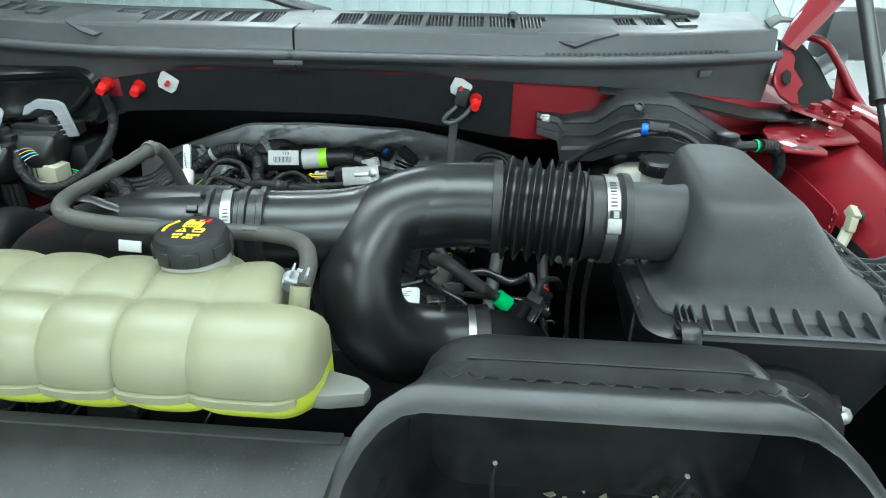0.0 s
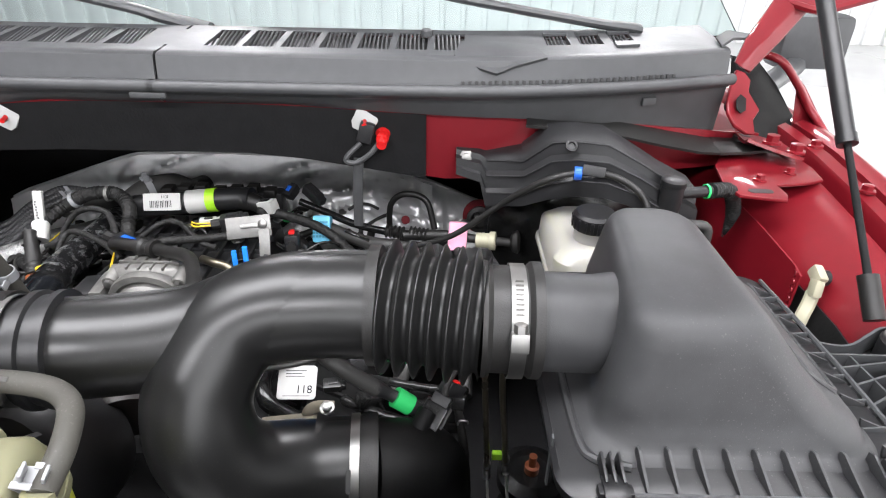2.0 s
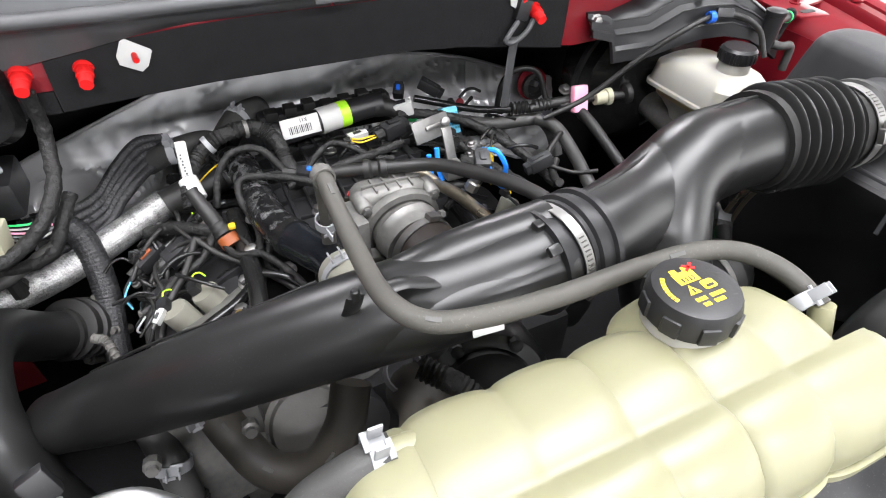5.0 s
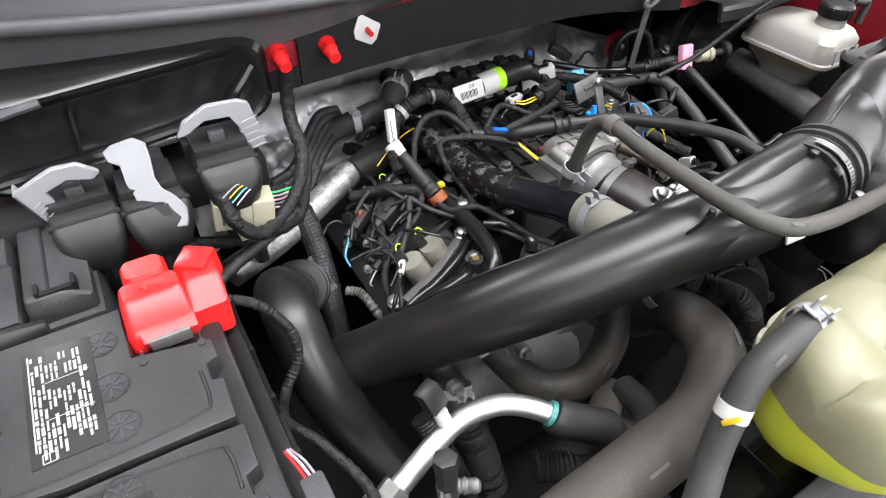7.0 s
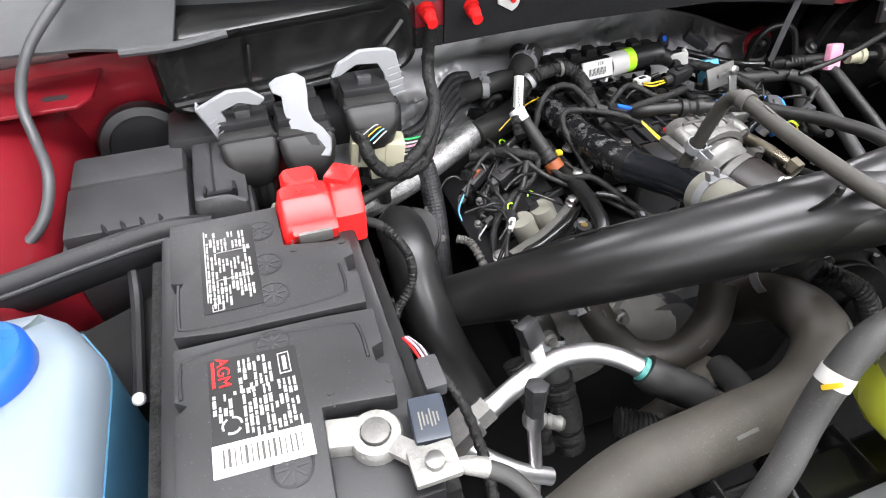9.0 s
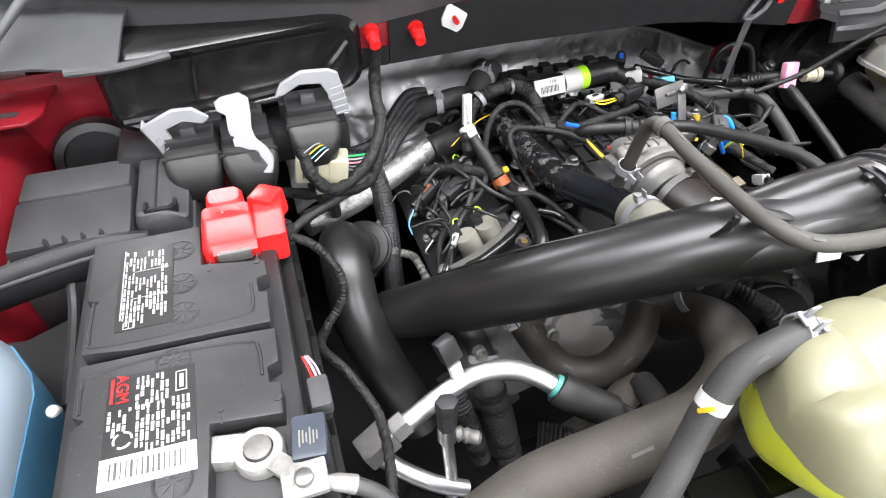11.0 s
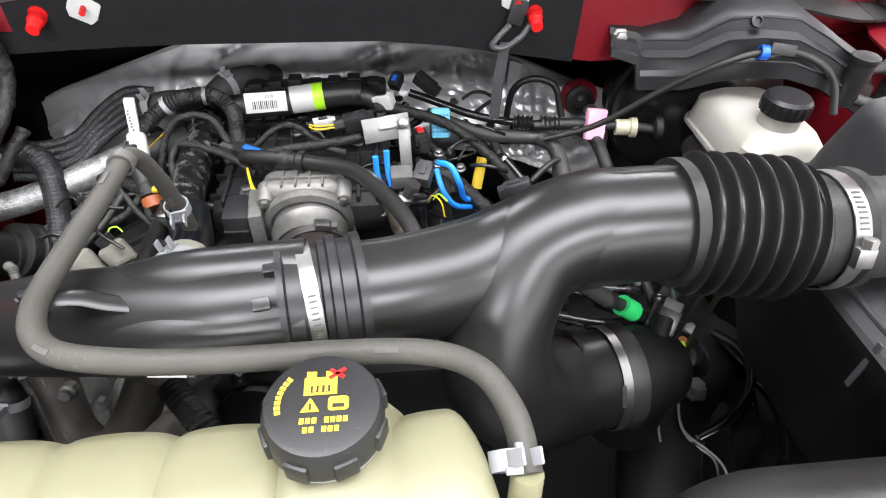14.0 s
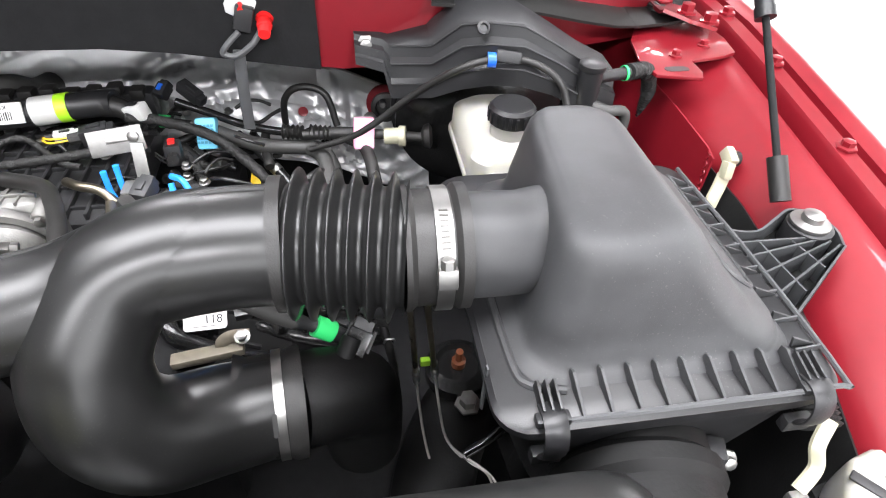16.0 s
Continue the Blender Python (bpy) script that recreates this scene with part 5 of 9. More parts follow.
part("port_stem", tube([(-0.772, 0.575, 0.99), (-0.773, 0.565, 0.96), (-0.774, 0.548, 0.92), (-0.78, 0.53, 0.87)], 0.0065, 12, 6), M_ALU, ac)
part("port_cap", lathe([(0.0095, -0.022), (0.0105, -0.006), (0.0105, 0.0), (0.0115, 0.002), (0.0115, 0.012), (0.008, 0.014)], aim((-0.771, 0.577, 1.008), (-0.770, 0.581, 1.023)), 6), M_BLACK, ac, "black valve cap")
part("sensor", tube([(-0.742, 0.620, 0.985), (-0.746, 0.629, 1.003)], 0.0075, 12, 2), M_WHITE, ac)
part("sensor_plug", box((-0.750, 0.638, 1.018), (0.022, 0.016, 0.028), 0.003, pose(0, 0, 0, -25, -10, 20)), M_BLACK, ac)

part("stem_collar", tube([(-0.772, 0.573, 0.986), (-0.773, 0.568, 0.970)], 0.0095, 14, 3), M_ALU, ac)
part("block", box((-0.840, 0.587, 0.966), (0.036, 0.030, 0.024), 0.003, pose(0, 0, 0, -10, -18, 20)), M_CAST, ac, "cast fitting block")
part("nut", tube([(-0.824, 0.596, 0.961), (-0.806, 0.602, 0.967)], 0.0145, 6, 2), M_CAST, ac, "hexagonal pipe nut")
M_TEAL = mat("teal_sealing_ring", (0.05, 0.20, 0.18), 0.4, var=0.1, bump=0.1)
part("seal_ring", tube([(-0.6535, 0.5795, 0.9935), (-0.650, 0.576, 0.992)], 0.0128, 20, 2), M_TEAL, ac, "green sealing ring")
part("branch", tube([(-0.772, 0.585, 0.955), (-0.755, 0.580, 0.950), (-0.735, 0.572, 0.943)], 0.0075, 12, 6, ridge=lambda s: 0.0015 * math.cos(s * 700)), M_CAST, ac)
part("lower_pipe", tube([(-0.84, 0.58, 0.955), (-0.82, 0.565, 0.94), (-0.79, 0.548, 0.925), (-0.76, 0.54, 0.91)], 0.009, 14, 5), M_ALU, ac)

# ---- brake master cylinder and reservoir ----
M_AMBER = mat("amber_fluid_behind_plastic", (0.50, 0.42, 0.24), 0.4, var=0.08, bump=0.1, sss=0.2)
brake = thing("brake_reservoir", "milky white brake fluid reservoir with black cap", "brake reservoir", base=(0.2, 0.92, 1.0))
part("bottle", loft([ring_z(0.212, 0.256, 0.885, 0.975, 0.968, 0.016), ring_z(0.206, 0.262, 0.878, 0.985, 0.992, 0.02), ring_z(0.198, 0.266, 0.870, 0.998, 1.008, 0.02), ring_z(0.190, 0.276, 0.862, 1.008, 1.018, 0.022), ring_z(0.186, 0.280, 0.857, 1.012, 1.034, 0.025), ring_z(0.175, 0.289, 0.844, 1.025, 1.034, 0.025), ring_z(0.175, 0.289, 0.844, 1.025, 1.040, 0.025), ring_z(0.178, 0.286, 0.847, 1.022, 1.042, 0.025), ring_z(0.178, 0.285, 0.848, 1.015, 1.075, 0.028), ring_z(0.188, 0.276, 0.856, 1.0, 1.088, 0.03), ring_z(0.198, 0.266, 0.866, 0.97, 1.094, 0.03)]), M_RESV, brake)
part("fluid", loft([ring_z(0.1895, 0.2765, 0.8615, 1.0085, 1.0185, 0.022), ring_z(0.1855, 0.2805, 0.8565, 1.0125, 1.0335, 0.025)]), M_AMBER, brake, "amber brake fluid level")
for k in range(3):
    part("side_rib", box((0.200 + 0.028 * k, 0.8435, 1.056), (0.003, 0.004, 0.026), 0.001), M_RESV, brake)
part("level_line", box((0.232, 0.8470, 1.066), (0.070, 0.0016, 0.0022), 0.0005), M_RESV, brake)
part("neck", lathe([(0.024, -0.02), (0.024, 0.008), (0.022, 0.01)], pose(0.229, 0.893, 1.10), 24), M_RESV, brake)
bcap = part("cap", lathe([(0.0265, 0), (0.0275, 0.002), (0.0275, 0.018), (0.024, 0.022), (0.010, 0.0225)], pose(0.229, 0.893, 1.110), 28), M_BLACK, brake, "black ribbed screw cap")
for k in range(20):
    a = 2 * math.pi * k / 20
    part("grip", box((0.229 + 0.0275 * math.cos(a), 0.893 + 0.0275 * math.sin(a), 1.119), (0.003, 0.004, 0.015), 0.001, pose(0, 0, 0, 0, 0, math.degrees(a))), M_BLACK, bcap)
part("master_cylinder", tube([(0.20, 0.83, 0.955), (0.225, 0.95, 0.96), (0.24, 1.08, 0.97)], 0.026, 18, 5), M_CAST, brake, "cast aluminium cylinder")
booster = thing("brake_booster", "black round brake booster on the firewall", "brake booster", base=(0.235, 1.06, 1.0))
part("shell", lathe([(0.06, -0.02), (0.10, 0.0), (0.128, 0.02), (0.130, 0.045)], aim((0.235, 1.06, 1.0), (0.25, 1.3, 1.03)), 40), M_GLOSS, booster)
part("rim", lathe([(0.130, 0.043), (0.135, 0.046), (0.135, 0.056), (0.130, 0.058)], aim((0.235, 1.06, 1.0), (0.25, 1.3, 1.03)), 40), M_BLACK, booster)
part("rear_shell", lathe([(0.131, 0.056), (0.13, 0.10), (0.10, 0.14)], aim((0.235, 1.06, 1.0), (0.25, 1.3, 1.03)), 40), M_GLOSS, booster)
guard = thing("brake_shield", "black moulded plastic shield over the brake booster", "shield", base=(0.2, 1.0, 1.14))
gx = [0.052, 0.088, 0.097, 0.149, 0.183, 0.215, 0.252, 0.292, 0.332, 0.378]
gt = [1.158, 1.153, 1.150, 1.158, 1.196, 1.204, 1.205, 1.185, 1.162, 1.138]
gb = [1.122, 1.112, 1.075, 1.086, 1.108, 1.121, 1.126, 1.118, 1.098, 1.072]
gy = [1.050, 1.044, 1.040, 1.017, 0.994, 0.977, 0.962, 0.951, 0.946, 0.952]
STEP = ((0.050, -0.03), (0.012, 0.0), (0.0, 0.10), (-0.003, 0.30), (-0.013, 0.36), (-0.015, 0.62), (-0.021, 0.68), (-0.023, 0.96), (-0.016, 1.0))
part("panel", sheet([[(x, y + dy, t + (b - t) * f) for dy, f in STEP] for x, t, b, y in zip(gx, gt, gb, gy)], 0.003), M_BLACK, guard)
for f, dy in ((0.12, -0.001), (0.37, -0.014), (0.69, -0.022)):
    part("rib", tube([(x, y + dy, t + (b - t) * f) for x, t, b, y in list(zip(gx, gt, gb, gy))[2:-1]], 0.0013, 6, 1), M_BLACK, guard)
part("drain_cup", lathe([(0.008, 0), (0.008, 0.004), (0.005, 0.005), (0.0045, 0.002)], aim((0.205, 0.975, 1.188), (0.205, 0.85, 1.30)), 16), M_BLACK, guard)
part("line_saddle", box((0.232, 0.944, 1.166), (0.030, 0.010, 0.014), 0.002, pose(0, 0, 0, -20, 4, -14)), M_BLACK, guard)
part("bolt", lathe([(0.012, 0), (0.012, 0.003), (0.008, 0.004), (0.008, 0.01), (0.005, 0.011)], aim((0.067, 1.048, 1.142), (0.067, 0.9, 1.16)), 6), M_STEEL, guard, "steel hex bolt")
hose("vacuum_line", "thin black line clipped along the shield", [(-0.02, 1.03, 0.995), (0.05, 1.01, 1.03), (0.12, 0.98, 1.10), (0.17, 0.955, 1.145), (0.213, 0.950, 1.160), (0.26, 0.94, 1.160), (0.295, 0.92, 1.14), (0.305, 0.90, 1.10)], 0.0045, M_RUB)
thing("hose_clip", "blue plastic clip on a black line", "clip", bm=band((0.213, 0.950, 1.160), (1, -0.15, 0), 0.006, 0.010, 0.003), material=M_BLUE)

# ---- battery ----
M_FELT = mat("black_felt", (0.010, 0.010, 0.010), 0.95, base2=(0.04, 0.04, 0.04), scale=300, bump=1.0, bscale=500, bdist=0.003, spec=0.2)
M_WASH = mat("pale_blue_milky_plastic", (0.19, 0.235, 0.275), 0.4, var=0.08, scale=12, bump=0.1, bscale=60, sss=0.2)
M_LID = mat("battery_lid_plastic", (0.019, 0.0192, 0.020), 0.44, var=0.25, scale=30, dust=0.12, bump=0.5, bscale=1500, bdist=0.0002, rvar=0.06)
SHIFT = V(0.006, -0.004, 0.012)
battery = thing("battery", "black twelve volt car battery with white label print", "battery", base=(-0.99, 0.65, 0.92))
part("case", box((-0.986, 0.635, 1.002), (0.172, 0.305, 0.196), 0.006), M_BLACK, battery)
part("lid", prism([(-1.059, 0.778), (-1.059, 0.705), (-1.049, 0.702), (-1.0575, 0.690), (-1.0575, 0.647), (-1.02, 0.6405), (-0.95, 0.638), (-0.914, 0.6365), (-0.9125, 0.672), (-0.920, 0.674), (-0.920, 0.690), (-0.911, 0.693), (-0.911, 0.712), (-0.966, 0.723), (-0.966, 0.778)], 1.094, 1.1175, 0.002), M_LID, battery)
part("lid", prism([(-1.0575, 0.6355), (-1.0575, 0.590), (-1.049, 0.585), (-1.0575, 0.578), (-1.0575, 0.490), (-0.968, 0.490), (-0.9645, 0.555), (-0.9145, 0.548), (-0.913, 0.575), (-0.921, 0.578), (-0.921, 0.592), (-0.912, 0.595), (-0.911, 0.629), (-0.95, 0.6325), (-1.02, 0.6345)], 1.094, 1.1175, 0.002), M_LID, battery)
part("lid_channel", tube([(-1.0525, 0.700, 1.1172), (-1.0525, 0.662, 1.1172), (-1.046, 0.651, 1.1172), (-0.99, 0.648, 1.1172), (-0.935, 0.650, 1.1172), (-0.926, 0.658, 1.1172), (-0.9255, 0.685, 1.1172)], 0.0016, 6, 5), M_BLACK, battery)
part("lid_channel", tube([(-1.0525, 0.590, 1.1172), (-1.0525, 0.613, 1.1172), (-1.046, 0.624, 1.1172), (-0.99, 0.627, 1.1172), (-0.935, 0.621, 1.1172), (-0.926, 0.612, 1.1172), (-0.9255, 0.585, 1.1172)], 0.0016, 6, 5), M_BLACK, battery)
part("felt_wrap", sheet([[(-1.0735, y, 1.085), (-1.0755 - 0.003 * (k % 2), y, 1.02), (-1.0745, y, 0.92)] for k, y in enumerate([0.49 + 0.0225 * j for j in range(13)])], 0.004), M_FELT, battery, "black felt wrap")
cover = thing("terminal_cover", "red plastic positive terminal cover", "terminal cover", base=(-0.935, 0.76, 1.11))
part("cover", loft([ring_z(-0.967, -0.913, 0.738, 0.792, 1.086, 0.006), ring_z(-0.966, -0.914, 0.740, 0.791, 1.112, 0.007), ring_z(-0.964, -0.915, 0.746, 0.790, 1.120, 0.007), ring_z(-0.962, -0.916, 0.764, 0.789, 1.128, 0.006), ring_z(-0.960, -0.918, 0.767, 0.787, 1.1305, 0.005)]), M_REDCAP, cover)
part("front_step", box((-0.936, 0.747, 1.108), (0.042, 0.022, 0.020), 0.003, pose(0, 0, 0, 20, 0, 0)), M_REDCAP, cover)
part("side_lobe", loft([ring_z(-0.919, -0.888, 0.742, 0.798, 1.086, 0.006), ring_z(-0.918, -0.887, 0.745, 0.800, 1.116, 0.006), ring_z(-0.915, -0.886, 0.768, 0.800, 1.126, 0.006), ring_z(-0.912, -0.888, 0.772, 0.798, 1.1285, 0.005)]), M_REDCAP, cover)
part("side_wing", box((-0.900, 0.792, 1.118), (0.030, 0.030, 0.030), 0.004, pose(0, 0, 0, 0, 0, -35), 2, 0.1), M_REDCAP, cover)
part("rear_lobe", loft([ring_z(-0.958, -0.922, 0.785, 0.815, 1.086, 0.006), ring_z(-0.957, -0.922, 0.786, 0.814, 1.128, 0.007), ring_z(-0.954, -0.925, 0.789, 0.811, 1.133, 0.006)]), M_REDCAP, cover)
SHIFT = V(0, 0, 0)
tray = thing("battery_tray", "black plastic battery tray wall", "battery tray", base=(-0.99, 0.65, 0.9))
part("wall", box((-0.888, 0.65, 0.99), (0.014, 0.33, 0.20), 0.004), M_TURBO, tray)
for k in range(6):
    part("rib", box((-0.879, 0.51 + 0.055 * k, 0.985), (0.006, 0.006, 0.18), 0.0015), M_TURBO, tray)
part("rail", box((-0.880, 0.65, 1.045), (0.010, 0.32, 0.008), 0.002), M_TURBO, tray)
part("wall", box((-1.0865, 0.66, 0.955), (0.010, 0.32, 0.20), 0.003), M_FELT, tray, "black felt lined wall")
part("base", box((-0.99, 0.65, 0.90), (0.20, 0.32, 0.02), 0.004), M_BLACK, tray)
part("bar_edge", tube([(-1.34, 0.776, 1.064), (-1.22, 0.796, 1.069), (-1.15, 0.814, 1.071), (-1.08, 0.827, 1.073), (-1.03, 0.832, 1.068)], 0.0028, 8, 6), M_BLACK, tray)
part("bar", tube([(-1.34, 0.80, 1.045), (-1.22, 0.82, 1.050), (-1.15, 0.838, 1.052), (-1.08, 0.85, 1.055), (-1.03, 0.852, 1.05)], 0.026, 14, 6, flat=[(0.45, 1.0)] * 5), M_BLACK, tray, "black moulded cross bar")
part("shelf", sheet([[(-1.34, 0.79, 1.0), (-1.34, 0.70, 0.98)], [(-1.20, 0.80, 1.005), (-1.20, 0.70, 0.985)], [(-1.17, 0.80, 1.0), (-1.165, 0.70, 0.99)], [(-1.10, 0.82, 1.01), (-1.10, 0.70, 0.99)]], 0.004), M_TURBO, tray)
part("rib", tube([(-1.118, 0.845, 1.035), (-1.118, 0.80, 1.015), (-1.118, 0.70, 1.0)], 0.006, 8, 4), M_BLACK, tray)
SHIFT = V(0.014, -0.002, 0.010)
fuse = thing("fuse_box", "black plastic fuse box with dusty lid", "fuse box", base=(-1.1, 0.96, 0.9))
part("body", box((-1.10, 0.955, 0.97), (0.205, 0.15, 0.12), 0.006), M_BOX, fuse)
part("lid", box((-1.13, 0.925, 1.036), (0.134, 0.085, 0.032), 0.005, pose(0, 0, 0, 5), 2, 0.04), M_BOX, fuse)
part("lid_step", box((-1.13, 0.993, 1.043), (0.132, 0.060, 0.032), 0.007, pose(0, 0, 0, 2), 2, 0.06), M_BOX, fuse)
for k in range(4):
    part("clip_tooth", prism([(0, 0), (0.008, 0), (0.0015, 0.016)], -0.004, 0.004, 0.0008, Matrix(((1, 0, 0, -1.155 + 0.019 * k), (0, 0, 1, 0.885), (0, 1, 0, 1.040), (0, 0, 0, 1)))), M_BOX, fuse)
part("side_lid", loft([ring_z(-1.060, -1.002, 0.888, 1.035, 1.02, 0.006), ring_z(-1.060, -1.002, 0.888, 1.035, 1.048, 0.006), ring_z(-1.058, -1.020, 0.892, 1.032, 1.058, 0.006), ring_z(-1.056, -1.026, 0.896, 1.028, 1.060, 0.005)]), M_BOX, fuse)
part("lid_groove", box((-1.036, 0.962, 1.0598), (0.003, 0.13, 0.003), 0.0008), M_BLACK, fuse)
part("latch", box((-1.030, 0.897, 1.056), (0.030, 0.006, 0.012), 0.0015), M_BLACK, fuse)
for k in (-1, 1):
    part("latch_arm", box((-1.030 + 0.016 * k, 0.902, 1.058), (0.004, 0.016, 0.014), 0.001), M_BLACK, fuse)
SHIFT = V(0, 0, 0)
washer = thing("washer_bottle", "white washer bottle with blue cap and fluid", "washer bottle", base=(-1.18, 0.62, 0.85))


def bottle_ring(z, d, k=0.0):
    """The bottle's outline at z, set in by d, its back corner cut off."""
    return [(-1.27 + d, 0.50 + d, z), (-1.150, 0.50 + d, z), (-1.124 - d, 0.512 + d, z), (-1.120 - d, 0.54, z), (-1.120 - d, 0.676 - d * 0.4, z), (-1.126 - d, 0.700 - d * 0.6, z), (-1.148 - d, 0.738 - d, z), (-1.165, 0.748 - d, z), (-1.27 + d, 0.752 - d, z)]


part("bottle", loft([bottle_ring(0.85, 0), bottle_ring(1.062, 0), bottle_ring(1.080, 0.003), bottle_ring(1.096, 0.012), bottle_ring(1.106, 0.030)]), M_WASH, washer)
part("fluid", loft([bottle_ring(0.85, -0.0015), bottle_ring(1.058, -0.0015)]), M_BLUEFLUID, washer, "blue fluid level")
part("cap", lathe([(0.036, 0), (0.038, 0.004), (0.038, 0.02), (0.034, 0.026), (0.02, 0.027)], pose(-1.190, 0.672, 1.104), 36), M_BLUE, washer, "blue cap")
part("cap_grip", lathe([(0.010, 0), (0.022, 0.001), (0.022, 0.008), (0.018, 0.010)], pose(-1.190, 0.672, 1.130), 28), M_BLUE, washer)

hose("wing_hose", "grey rubber tube hanging by the wing", [(-1.10, 1.10, 1.26), (-1.126, 1.08, 1.239), (-1.175, 1.045, 1.195), (-1.198, 1.02, 1.15), (-1.192, 0.985, 1.12), (-1.182, 0.94, 1.10), (-1.195, 0.905, 1.07), (-1.23, 0.88, 1.045)], 0.0058, M_COWL)

# ---- bulkhead studs and tag ----
for px, pz in ((-0.722, 1.180), (-0.66, 1.178), (-0.056, 1.172)):
    t = thing("rubber_cap", "red rubber cap on a firewall stud", "rubber cap", bm=tube([(px, 1.052, pz + 0.004), (px, 1.046, pz + 0.003), (px, 1.044, pz + 0.002), (px, 1.034, pz), (px, 1.032, pz - 0.001), (px, 1.020, pz - 0.005)], [0.0115, 0.0115, 0.0095, 0.0095, 0.0082, 0.0072], 16, 3), material=M_REDCAP, group="red stud caps")
thing("panel_patch", "red painted panel patch on the firewall", "body panel", bm=prism(rrect(0, 0, 0.020, 0.022, 0.006), 0, 0.002, 0.0006, pose(-0.716, 1.0535, 1.172, 90, 0, 0)), material=M_RED)
for px, py, pz in ((-0.605, 1.045, 1.190), (-0.082, 1.045, 1.195)):
    t = thing("washer_tag", "square white plastic retainer on the firewall", "retainer", base=(px, py, pz), group="white retainers")
    part("plate", prism([(-0.017, -0.008), (-0.012, -0.016), (0.012, -0.016), (0.017, -0.008), (0.017, 0.010), (0.012, 0.016), (-0.012, 0.016), (-0.017, 0.010)], -0.0015, 0.0015, 0.0005, pose(px, py, pz, 80, 28, 0)), M_WHITE, t)
    part("stud", tube([(px, py, pz), (px + 0.001, py - 0.012, pz - 0.003)], 0.0035, 10, 2), M_REDCAP, t, "red stud end")

# ---- control unit and its plugs ----
pcm = thing("control_unit", "glossy black control unit cover on the firewall", "control unit", base=(-0.9, 1.06, 1.05))


def face(y, inset):
    return [(x, y, z + 0.07 * (x + 0.9)) for x, z in rrect(-0.900, 1.150, 0.166 - inset, 0.056 - inset, 0.03)]


part("cover", loft([face(1.12, 0), face(1.050, 0.002), face(1.040, 0.010), face(1.044, 0.018), face(1.050, 0.024)]), M_GLOSS, pcm)
part("ridge", tube([(-1.05, 1.040, 1.108), (-0.95, 1.037, 1.116), (-0.86, 1.037, 1.124), (-0.80, 1.040, 1.136), (-0.775, 1.044, 1.155), (-0.755, 1.048, 1.175)], 0.006, 8, 6), M_GLOSS, pcm)
part("lower_tray", box((-0.92, 1.045, 1.055), (0.30, 0.08, 0.05), 0.01), M_BLACK, pcm)
part("step", box((-0.955, 1.0385, 1.136), (0.004, 0.010, 0.075), 0.002, pose(0, 0, 0, 0, 8, 0)), M_GLOSS, pcm)
for k in range(5):
    part("pin_frame", box((-1.0 + 0.052 * k, 1.026, 1.092 + 0.004 * k), (0.030, 0.02, 0.022), 0.003), M_BLACK, pcm)

